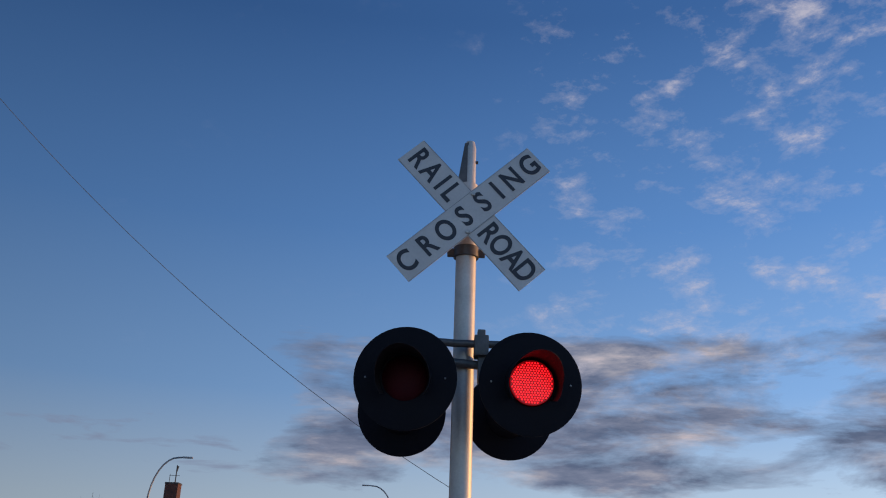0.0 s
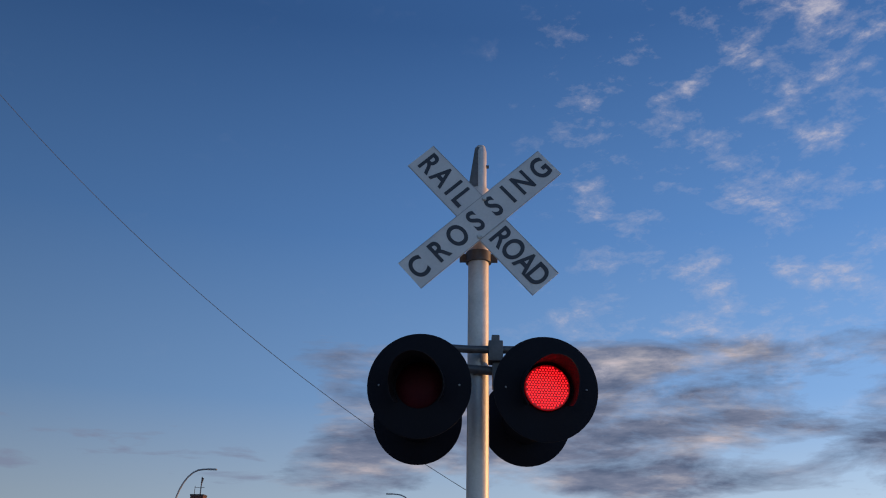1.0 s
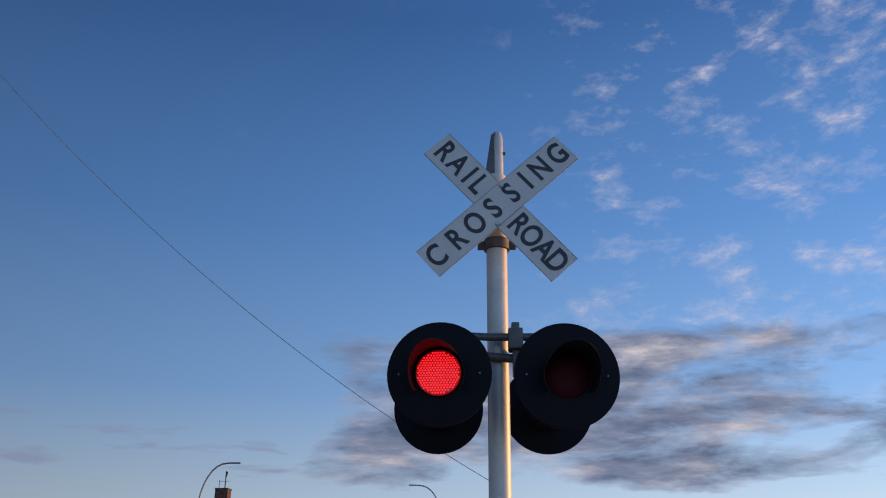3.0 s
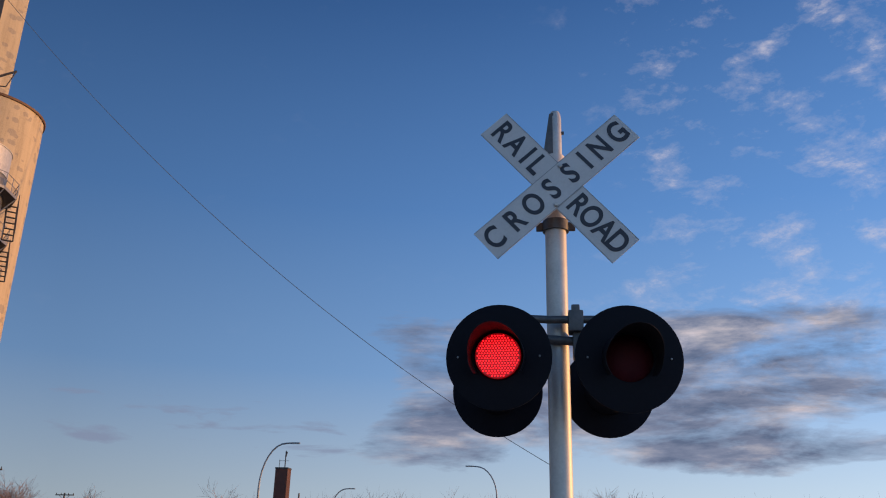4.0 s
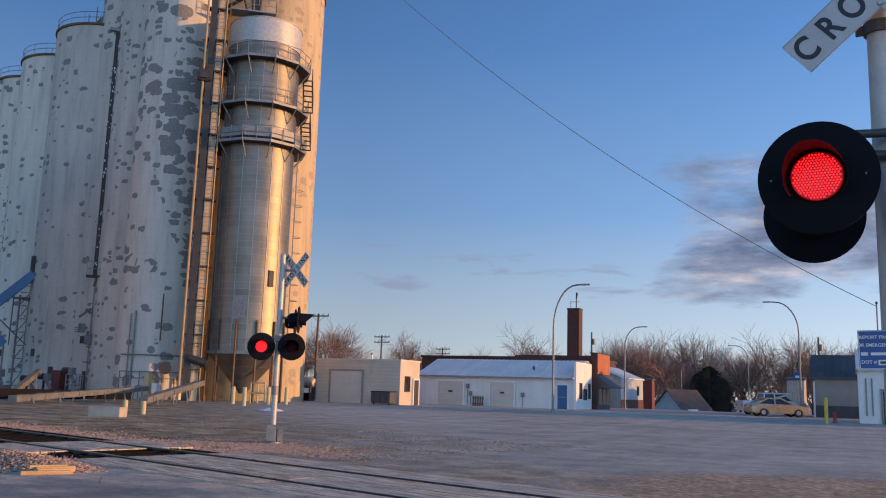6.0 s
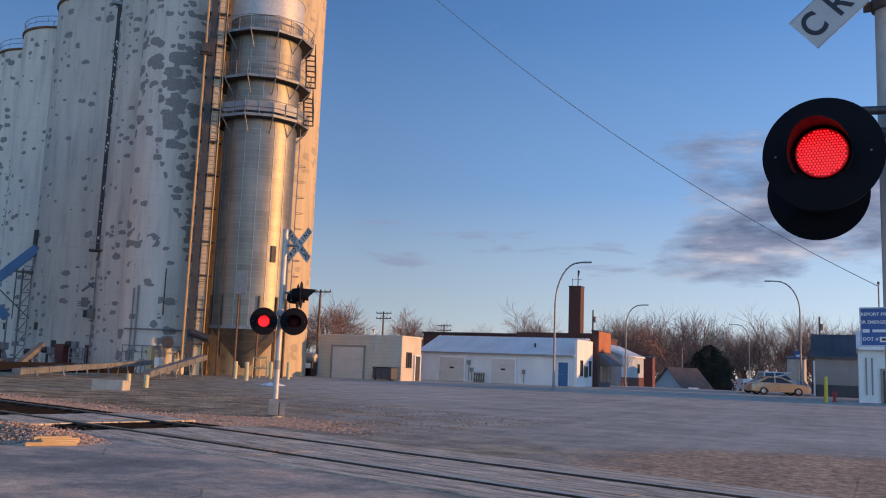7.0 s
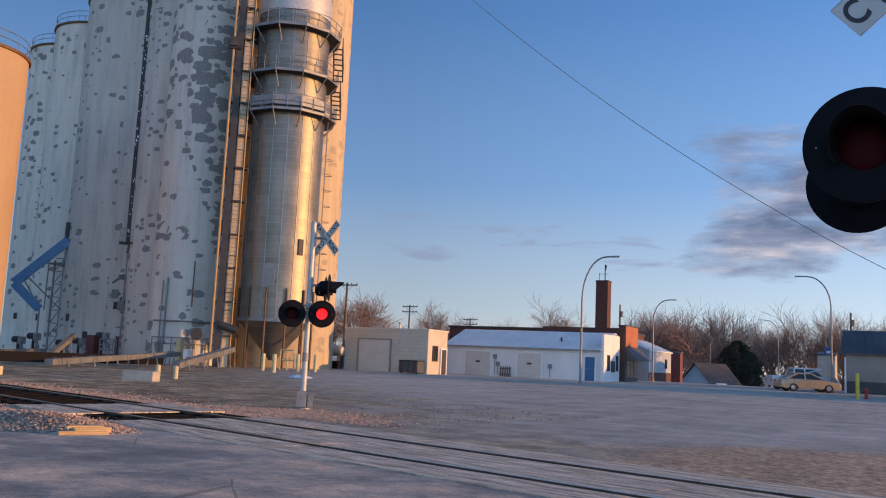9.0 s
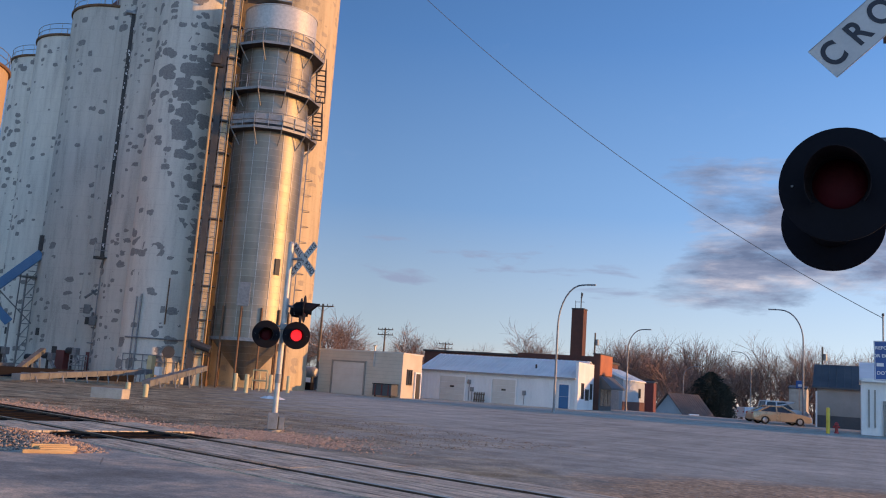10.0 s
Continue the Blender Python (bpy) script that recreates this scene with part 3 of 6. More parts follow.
def crossing_panels(along0, along1, name, label):
    """Long concrete planks between and beside the rails."""
    surf = empty(name, TRACK_M, label, "crossing surface")
    tagged(surf, kind="structure")
    strips = [(-1.60, -0.86), (-0.62, -0.01), (0.01, 0.62), (0.86, 1.60)]
    step = 2.4
    for y0, y1 in strips:
        a = along0 - random.uniform(0.2, 2.0)
        while a < along1 - 0.1:
            b = min(a + step, along1)
            a = max(a, along0)
            n = 2 if y1 - y0 < 0.7 else 3
            for k in range(n):
                u0, u1 = y0 + (y1 - y0) * k / n, y0 + (y1 - y0) * (k + 1) / n
                bm = B()
                box(bm, ((a + b) / 2, (u0 + u1) / 2, -0.02 + random.uniform(-0.002, 0.002)), (b - a - 0.012, u1 - u0 - 0.024, 0.13))
                part("plank", bm, M["plank"], surf)
            a = b
    return surf


crossing_panels(CROSS_FROM, CROSS_TO, "crossing_surface", "weathered grey concrete planks between the rails of the road crossing")
crossing_panels(-9.6, -7.4, "footway_crossing", "short weathered plank crossing for a footway beside the road")


def stones(name, count, area, size, mat, label, heap=None, seed=1):
    """Loose angular stones, joined: area gives a place for two random numbers."""
    rnd = random.Random(seed)
    vs, fs = [], []
    shape = [(1, 0, 0), (-1, 0, 0), (0, 1, 0), (0, -1, 0), (0, 0, 1), (0, 0, -1)]
    tri = [(0, 2, 4), (2, 1, 4), (1, 3, 4), (3, 0, 4), (2, 0, 5), (1, 2, 5), (3, 1, 5), (0, 3, 5)]
    for _ in range(count):
        p = area(rnd)
        s = size * rnd.uniform(0.5, 1.3)
        q = Euler((rnd.uniform(0, 6), rnd.uniform(0, 6), rnd.uniform(0, 6))).to_matrix()
        k = len(vs)
        for v in shape:
            w = q @ Vector([c * s * rnd.uniform(0.6, 1.2) for c in v])
            vs.append((p[0] + w.x, p[1] + w.y, p[2] + w.z * 0.7))
        fs += [tuple(i + k for i in f) for f in tri]
    me = bpy.data.meshes.new(name)
    me.from_pydata(vs, [], fs)
    me.materials.append(mat)
    return tagged(new(name, me), label, "ballast", kind="stuff")


def ballast_place(r):
    a = -6.0 - abs(r.gauss(0, 1)) * 9
    return on_track(a, r.choice((-1, 1)) * (1.45 + abs(r.gauss(0, 0.6))), 0.0)


def heap_place(r):
    a, c = r.gauss(-6.1, 1.9), r.gauss(-2.35, 0.48)
    if a > -3.9:
        a = -3.9 - r.random() * 2
    h = 0.17 * math.exp(-((a + 6.1) / 1.9) ** 2 - ((c + 2.4) / 0.6) ** 2)
    return on_track(a, c, h * r.random())


def mast_place(r):
    p = on_track(-7.0 + r.gauss(0, 1.2), 2.4 + abs(r.gauss(0, 0.9)), 0.0)
    return p


def lot_place(r):
    d = 7.0 + 30.0 * r.random() ** 1.5
    p = spot(r.uniform(-56, 12), d)
    q = p - T0
    if abs(q.dot(N)) < 1.75 or (q.dot(N) < 0 and q.dot(T) > -4.6):
        p = spot(r.uniform(-50, 12), r.uniform(16, 40))
    return p


stones("lot_gravel", 16000, lot_place, 0.013, M["block"], "loose pale gravel scattered over the lot", seed=6)
def verge_place(r):
    return on_track(-4.0 - 16 * r.random(), 3.2 + r.choice((0.0, 2.4, 4.5, 6.5)) + r.gauss(0, 0.5), 0.0)


stones("verge_clods", 3500, verge_place, 0.024, M["clod"], "brown clods and dead weeds on the dirt verge", seed=12)
stones("track_ballast", 9000, ballast_place, 0.028, M["ballast"], "pinkish crushed-stone ballast between and beside the rails", seed=3)
stones("gravel_heap", 11000, heap_place, 0.028, M["ballast"], "heap of pink crushed stone at the end of the open track", seed=4)
stones("mast_gravel", 5000, mast_place, 0.024, M["ballast"], "scattered pink gravel round the far signal's foot", seed=5)


def build_road():
    bm = B()
    pts = [on_track(-5.3, -1.615), on_track(16.0, -1.615), on_track(22.0, -40), on_track(-16.0, -40), on_track(-7.0, -6.0), on_track(-4.3, -3.2)]
    prism(bm, [(p.x, p.y) for p in pts], -0.05, 0.036)
    tagged(part("road", bm, M["asphalt"]), "worn grey asphalt road before the crossing", "road", kind="structure")


build_road()

bm = B()
prism(bm, [(-70.0, -1.5), (CROSS_FROM - 0.02, -1.5), (CROSS_FROM - 0.02, 1.5), (-70.0, 1.5)], -0.05, 0.008)
tagged(part("track_bed", bm, M["bed"], None, "", False, TRACK_M), "near-black bed under the open railway track, recess shade in its colour", "track bed", kind="structure")

# ---- crossing signals ----
MOVERS = []                                       # (lit panel, True for the lamp that lights first)


def lamp_unit(parent, m, first, lit_side=True):
    """A flasher: black round background, hood, housing, dark lens and the lit panel that comes forward when it flashes. Faces -y."""
    bg = B()
    lathe(bg, [(0.135, -0.004), (0.296, -0.004), (0.305, 0.0), (0.305, 0.012), (0.29, 0.016), (0.135, 0.016)], 48, FACE)
    lamp = part("flasher", bg, M["black"], parent, "black round flasher background with hood", True, m)
    bm = B()
    lathe(bm, [(0.0, -0.24), (0.09, -0.235), (0.14, -0.19), (0.155, -0.09), (0.155, -0.004)], 32, FACE)
    part("housing", bm, M["black"], lamp, "", True)
    # hood: an open half-round sheet over the lens, longer at the top
    bm = B()
    n = 28
    rows = []
    for k in range(n + 1):
        a = radians(-38 + 256 * k / n)
        top = max(0.0, math.sin(a))
        length = 0.06 + 0.28 * (0.35 + 0.65 * top)
        col = []
        for r in (0.150, 0.153):
            for f in (0.0, 0.5, 1.0):
                col.append(bm.verts.new((r * math.cos(a) * (1 + 0.04 * f), -0.0 - length * f, r * math.sin(a) * (1 + 0.04 * f) - 0.02 * f)))
        rows.append(col)
    for a, b in zip(rows, rows[1:]):
        for i, j in ((0, 1), (1, 2), (2, 5), (5, 4), (4, 3)):
            bm.faces.new((a[i], a[j], b[j], b[i]))
    part("hood", bm, M["hood"], lamp, "long black sheet-metal hood", True)
    bm = B()
    lathe(bm, [(0.0, 0.034), (0.07, 0.030), (0.12, 0.016), (0.140, -0.004)], 32, FACE)
    part("lens", bm, M["lens"], lamp, "dark red domed lens", True)
    for x in (-0.235, 0.235):
        bm = B()
        lathe(bm, [(0.0, 0.008), (0.005, 0.007), (0.007, 0.0)], 8, Matrix.Translation((x, -0.016, 0.0)) @ FACE)
        part("bolt", bm, M["dullsteel"], lamp, "", True)
    bm = B()
    box(bm, (-0.05, 0.205, -0.10), (0.075, 0.012, 0.010), None, 0.003)
    box(bm, (-0.035, 0.205, -0.125), (0.018, 0.016, 0.045), None, 0.004)
    part("latch", bm, M["dullsteel"], lamp, "small bare-metal housing latch")
    if lit_side:
        bm = B()
        lathe(bm, [(0.0, 0.004), (0.128, 0.003), (0.132, -0.006), (0.0, -0.006)], 32, FACE)
        lit = part("lit_panel", bm, M["led"], lamp, "glowing red panel of diodes")
        bm = B()
        step = 0.0165
        for j in range(-8, 9):
            for i in range(-9, 10):
                x, z = (i + 0.5 * (j % 2)) * step, j * step * 0.866
                if x * x + z * z < 0.123 ** 2:
                    vs = [bm.verts.new((x + 0.0052 * math.cos(a), -0.0065, z + 0.0052 * math.sin(a))) for a in (1.047 * q for q in range(6))]
                    bm.faces.new(vs)
        part("diode", bm, M["leddot"], lit)
        MOVERS.append((lit, first))
    return lamp


def crossbuck(parent, m, sheet="board"):
    """Two crossed boards with their words; faces -y."""
    def board(y, turn):
        bm = B()
        box(bm, (0, 0, 0), (1.2192, 0.004, 0.2286), Matrix.Translation((0, y, 0)) @ Matrix.Rotation(radians(turn), 4, "Y"), 0.0012)
        return bm
    back = part("blade", board(0.004, 45), M[sheet], parent, "white blade reading rail road", False, m)
    front = part("blade", board(-0.001, -45), M[sheet], parent, "white blade reading crossing", False, m)
    for ob, turn, y, row in (
            (back, 45, 0.0008, [("R", -0.525), ("A", -0.395), ("I", -0.285), ("L", -0.195), ("R", 0.185), ("O", 0.30), ("A", 0.42), ("D", 0.53)]),
            (front, -45, -0.0042, [("C", -0.53), ("R", -0.36), ("O", -0.20), ("S", -0.045), ("S", 0.115), ("I", 0.245), ("N", 0.375), ("G", 0.53)])):
        spin = Matrix.Rotation(radians(turn), 4, "Y")
        for ch, d in row:
            words("letter", ch, 0.205, M["letter"], ob, Matrix.Translation((0, y, 0)) @ spin @ Matrix.Translation((d, 0, 0)) @ FACE @ Matrix.Diagonal((0.80, 1, 1, 1)), "", 0.0048)
        # thin dark edge line
        bm = B()
        for sgn in (-1, 1):
            box(bm, (0, 0, 0.111 * sgn), (1.21, 0.0012, 0.003), Matrix.Translation((0, y, 0)) @ spin)
        part("edge_line", bm, M["dullsteel"], ob)
    for x, z in ((0.012, 0.135), (-0.004, -0.135), (0.0, 0.0)):
        if z:
            bm = B()
            lathe(bm, [(0.0, 0.016), (0.012, 0.014), (0.014, 0.004), (0.016, 0.0)], 12, Matrix.Translation((x, -0.004 if z else 0, z)) @ FACE)
            part("bolt", bm, M["galv"], parent, "", True, m)


def mast_parts(parent, h, r, cap=True):
    bm = B()
    tube(bm, [(0, 0, 0.0), (0, 0, 1.2), (0, 0, 2.4), (0, 0, h)], [r, r, r * 0.995, r * 0.99], 32)
    mast = part("mast", bm, M["galv"], parent, "galvanised steel mast", True)
    bm = B()
    lathe(bm, [(0.0, 0.34), (0.10, 0.32), (0.12, 0.05), (0.2, 0.03), (0.2, 0.0)], 24)
    part("base_casting", bm, M["dullsteel"], parent, "", True)
    bm = B()
    box(bm, (-0.03, -0.15, 0.22), (0.22, 0.12, 0.36), None, 0.015)
    box(bm, (0.16, -0.02, 0.18), (0.12, 0.2, 0.28), None, 0.015)
    part("junction_box", bm, M["dullsteel"], parent, "grey junction box at the mast's foot")
    return mast


def near_signal():
    sig = empty("crossing_signal", Matrix.Translation((-0.014, 0.17, 0)), "galvanised crossing signal with white crossbuck and black flashers", "crossing signal", "crossing signals")
    mast_parts(sig, 3.88, 0.068)
    # clamp band under the boards
    bm = B()
    lathe(bm, [(0.069, -0.035), (0.084, -0.035), (0.084, 0.035), (0.069, 0.035)], 32, Matrix.Translation((0, 0, 3.385)))
    for sgn in (-1, 1):
        box(bm, (0.10 * sgn, 0, 3.385), (0.05, 0.03, 0.055), None, 0.006)
    part("clamp_band", bm, M["gunmetal"], sig, "", True)
    # upper bracket behind the boards, cut off at a slant
    bm = B()
    tube(bm, [(0.012, 0, 3.86), (0.012, 0, 4.17), (0.012, 0, 4.215)], [0.04, 0.040, 0.030], 20)
    part("top_tube", bm, M["galv"], sig, "", True)
    bm = B()
    prof = [(-0.075, 3.86), (0.0, 3.86), (0.0, 4.20), (-0.028, 4.19)]
    lo = [bm.verts.new((x, -0.035, z)) for x, z in prof]
    hi = [bm.verts.new((x, 0.035, z)) for x, z in prof]
    bm.faces.new(lo)
    bm.faces.new(hi[::-1])
    for k in range(4):
        bm.faces.new((lo[k], hi[k], hi[(k + 1) % 4], lo[(k + 1) % 4]))
    part("top_fin", bm, M["gunmetal"], sig)
    bm = B()
    tube(bm, [(0.05, 0.0, 4.06), (0.068, 0.0, 4.06)], 0.012, 8)
    part("top_bolt", bm, M["gunmetal"], sig)
    crossbuck(sig, Matrix.Translation((0.014, -0.17, 3.602)) @ Matrix.Rotation(0.0529, 4, "Y"))
    # crossarm with its clamp
    bm = B()
    tube(bm, [(-0.30, -0.165, 2.735), (-0.05, -0.15, 2.725), (0.34, -0.165, 2.72)], 0.024, 14)
    part("crossarm", bm, M["gunmetal"], sig, "grey tubular crossarm", True)
    bm = B()
    box(bm, (0.105, -0.13, 2.71), (0.09, 0.13, 0.13), None, 0.012)
    box(bm, (0.105, -0.14, 2.79), (0.05, 0.07, 0.05), None, 0.01)
    tube(bm, [(-0.085, -0.09, 2.62), (0.16, -0.09, 2.60)], 0.028, 12)
    box(bm, (0.12, -0.11, 2.57), (0.07, 0.10, 0.16), None, 0.012)
    part("arm_clamp", bm, M["gunmetal"], sig, "", True)
    bm = B()
    for x in (-0.36, 0.37):
        tube(bm, [(x * 0.8, -0.16, 2.73), (x, -0.10, 2.66), (x, -0.08, 2.5)], 0.022, 10)
        tube(bm, [(x * 0.9, 0.0, 2.70), (x, 0.16, 2.60), (x, 0.34, 2.44)], 0.022, 10)
    pieces("lamp_bracket", bm, M["black"], sig, "", True)
    lamp_unit(sig, pose(-0.346, -0.37, 2.445, 3, 0, -4), False)
    lamp_unit(sig, pose(0.386, -0.37, 2.435, 3, 0, 6), True)
    lamp_unit(sig, pose(-0.404, 0.62, 2.435, 0, 0, 180), False, False)
    lamp_unit(sig, pose(0.336, 0.62, 2.435, 0, 0, 180), False, False)
    # blue notice on two bands
    bm = B()
    box(bm, (0, 0, 0), (0.213, 0.004, 0.208), None, 0.0015)
    notice = part("notice_plate", bm, M["blue"], sig, "blue emergency notice with white lettering", False, Matrix.Translation((-0.08, -0.12, 1.543)) @ Matrix.Rotation(radians(-1), 4, "Y"))
    bm = B()
    for x, z, sx, sz in ((0, 0.1, 0.205, 0.003), (0, -0.1, 0.205, 0.003), (0.1025, 0, 0.003, 0.2), (-0.1025, 0, 0.003, 0.2)):
        box(bm, (x, -0.0028, z), (sx, 0.001, sz))
    part("notice_border", bm, M["white"], notice)
    for text, z in (("REPORT PROBLEM", 0.066), ("OR EMERGENCY TO", 0.024)):
        words("notice_words", text, 0.0245, M["white"], notice, Matrix.Translation((0, -0.0032, z)) @ FACE, "", 0.0004)
    bm = B()
    box(bm, (-0.078, -0.0034, -0.022), (0.034, 0.001, 0.018))
    box(bm, (0.020, -0.0034, -0.022), (0.135, 0.001, 0.015))
    box(bm, (0.035, -0.0034, -0.068), (0.098, 0.001, 0.028))
    part("notice_bar", bm, M["white"], notice)
    words("notice_words", "DOT #", 0.0245, M["white"], notice, Matrix.Translation((-0.058, -0.0032, -0.066)) @ FACE, "", 0.0004)
    bm = B()
    box(bm, (0.035, -0.0042, -0.068), (0.08, 0.0008, 0.012))
    part("number_bar", bm, M["letter"], notice)
    bm = B()
    for z in (1.62, 1.46):
        lathe(bm, [(0.0685, -0.01), (0.074, -0.01), (0.074, 0.01), (0.0685, 0.01)], 24, Matrix.Translation((0, 0, z)))
        box(bm, (0.085, 0, z), (0.03, 0.02, 0.018))
        tube(bm, [(0.0, -0.07, z), (-0.03, -0.115, z)], 0.008, 6)
        part("notice_band", bm, M["galv"], sig)
        bm = B()
    bm.free()
    return sig


near_signal()


def far_signal():
    foot = Vector((-11.95, 11.04, 0))
    away = math.degrees(math.atan2(foot.x - STAND.x, foot.y - STAND.y))       # bearing from the camera
    m = Matrix.Translation(foot) @ Matrix.Rotation(radians(-away), 4, "Z")
    sig = empty("crossing_signal", m, "galvanised crossing signal with skewed crossbuck, by the gravel verge", "crossing signal", "crossing signals")
    mast_parts(sig, 4.2, 0.062)
    bm = B()
    lathe(bm, [(0.0, 0.06), (0.05, 0.04), (0.07, 0.0)], 16, Matrix.Translation((0, 0, 4.2)))
    part("top_cap", bm, M["galv"], sig, "", True)
    crossbuck(sig, Matrix.Translation((0.30, -0.12, 3.86)) @ Matrix.Rotation(radians(-46), 4, "Z") @ Matrix.Diagonal((0.8, 0.8, 0.8, 1)))
    bm = B()
    tube(bm, [(0, 0, 3.86), (0.34, -0.08, 3.86)], 0.03, 10)
    part("sign_arm", bm, M["dullsteel"], sig, "", True)
    bm = B()
    tube(bm, [(-0.45, -0.12, 2.3), (0.45, -0.12, 2.3)], 0.026, 10)
    box(bm, (0, -0.08, 2.3), (0.16, 0.16, 0.14), None, 0.012)
    part("crossarm", bm, M["dullsteel"], sig, "", True)
    lamp_unit(sig, pose(-0.36, -0.28, 2.10, 0, 0, 2), False)
    lamp_unit(sig, pose(0.30, -0.28, 2.12, 0, 0, 2), True)
    # side pair, seen edge-on
    bm = B()
    tube(bm, [(0, 0, 2.78), (0.3, 0.1, 2.78)], 0.026, 10)
    part("crossarm", bm, M["dullsteel"], sig, "", True)
    lamp_unit(sig, pose(0.42, -0.30, 2.72, 0, 0, 82), False, False)
    lamp_unit(sig, pose(0.36, 0.45, 2.72, 0, 0, 82), False, False)
    bm = B()
    lathe(bm, [(0.063, -0.1), (0.071, -0.1), (0.071, 0.1), (0.063, 0.1)], 20, Matrix.Translation((0, 0, 1.15)))
    part("mast_band", bm, M["dullsteel"], sig)
    return sig


far_signal()

# ---- grain elevator ----
SILO_H, ANNEX_H = 35.7, 31.6


def silo(bearing, distance, r, h, mat, rail=True, name="grain_silo", label="tall whitewashed concrete grain silo with grey repair patches"):
    c = spot(bearing, distance)
    ob = empty(name, Matrix.Translation(c), label, "grain silo", "silos of the grain elevator")
    bm = B()
    prof = [(r + 0.06, 0.0), (r + 0.06, 1.6), (r, 1.75)]
    prof += [(r + 0.012 * (k % 2), 1.75 + (h - 2.6) * k / 24) for k in range(1, 25)]
    prof += [(r, h - 0.02), (0.0, h - 0.02)]
    lathe(bm, prof, 64)
    part("shell", bm, mat, ob, "", True)
    bm = B()
    lathe(bm, [(r - 0.2, h - 0.17), (r + 0.13, h - 0.17), (r + 0.15, h - 0.13), (r + 0.15, h + 0.02), (r - 0.3, h + 0.07), (0.0, h + 0.10)], 64)
    part("roof_slab", bm, M["rust"], ob, "dark weathered roof slab with a thin overhang", True)
    if not rail:
        return ob
    bm = B()
    n = 20
    for zz in (0.55, 1.05):
        pts = [(r * math.cos(a), r * math.sin(a), h + zz) for a in (2 * math.pi * k / 32 for k in range(33))]
        tube(bm, pts, 0.03, 4, False)
    for k in range(n):
        a = 2 * math.pi * k / n
        tube(bm, [(r * math.cos(a), r * math.sin(a), h), (r * math.cos(a), r * math.sin(a), h + 1.07)], 0.028, 4)
    part("guard_rail", bm, M["railing"], ob)
    return ob


K = 1.055
SILOS = [
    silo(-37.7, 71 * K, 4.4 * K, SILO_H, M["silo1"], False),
    silo(-43.35, 65.5 * K, 2.75 * K, SILO_H, M["silo0"], False),
    silo(-45.0, 70 * K, 2.75 * K, SILO_H, M["silo2"]),
    silo(-46.2, 73.7 * K, 2.75 * K, SILO_H, M["silo3"]),
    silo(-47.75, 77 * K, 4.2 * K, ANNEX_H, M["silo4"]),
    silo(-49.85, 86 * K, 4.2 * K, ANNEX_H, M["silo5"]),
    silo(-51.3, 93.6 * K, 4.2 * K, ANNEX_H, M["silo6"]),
]


def silo_fittings():
    """Small dark vents, a service pipe ring and base handrail on the silo walls."""
    def on_wall(ob, r, bearing):
        c = ob.matrix_basis.translation
        d = spot(bearing, 1.0) - STAND
        q = Vector((c.x - STAND.x, c.y - STAND.y, 0))
        k = q.dot(d)
        s = k - math.sqrt(max(r * r - (q.length_squared - k * k), 0.0))
        p = STAND + d * s - Vector((c.x, c.y, 0))
        return p, math.atan2(p.y, p.x)
    for i, r, bearing, z in ((4, 4.2 * K, -50.35, 3.3), (5, 4.2 * K, -52.0, 3.4), (3, 2.75 * K, -47.7, 4.4), (4, 4.2 * K, -49.3, 1.9), (6, 4.2 * K, -53.2, 3.6)):
        p, a = on_wall(SILOS[i], r, bearing)
        bm = B()
        box(bm, (0, 0, 0), (0.10, 0.42, 0.6), Matrix.Translation((p.x, p.y, z)) @ Matrix.Rotation(a, 4, "Z"), 0.02)
        part("vent", bm, M["darksteel"], SILOS[i], "small dark vent in the silo wall")
    front = SILOS[1]
    r = 2.75 * K
    _, a0 = on_wall(front, r, -45.3)
    _, a1 = on_wall(front, r, -41.6)
    if a1 < a0:
        a1 += 2 * math.pi
    for z, rr in ((3.15, 0.055), (1.95, 0.035), (1.5, 0.035)):
        bm = B()
        tube(bm, [((r + 0.16) * math.cos(a), (r + 0.16) * math.sin(a), z) for a in (a0 + (a1 - a0) * k / 16 for k in range(17))], rr, 6)
        part("pipe_ring", bm, M["dullsteel"], front, "grey service pipe round the silo's foot", True)
    for k in range(7):
        a = a0 + (a1 - a0) * k / 6
        bm = B()
        tube(bm, [((r + 0.16) * math.cos(a), (r + 0.16) * math.sin(a), 0.0), ((r + 0.16) * math.cos(a), (r + 0.16) * math.sin(a), 1.97)], 0.035, 5)
        part("rail_post", bm, M["dullsteel"], front)
    # brown drip stain pipe and a tall riser
    for bearing, z0, z1, rr, mat in ((-43.2, 4.2, 7.6, 0.05, "rust"), (-44.7, 0.2, 6.3, 0.07, "dullsteel"), (-44.95, 0.2, 6.1, 0.05, "dullsteel")):
        p, a = on_wall(front, r, bearing)
        bm = B()
        n = Vector((math.cos(a), math.sin(a), 0)) * 0.12
        tube(bm, [p + n + UP * z0, p + n + UP * z1], rr, 6)
        part("riser", bm, M[mat], front)


silo_fittings()
tagged(silo(-57.4, 66, 4.0, 20.5, M["tanconc"]), "round tan concrete storage silo standing apart", "grain silo")


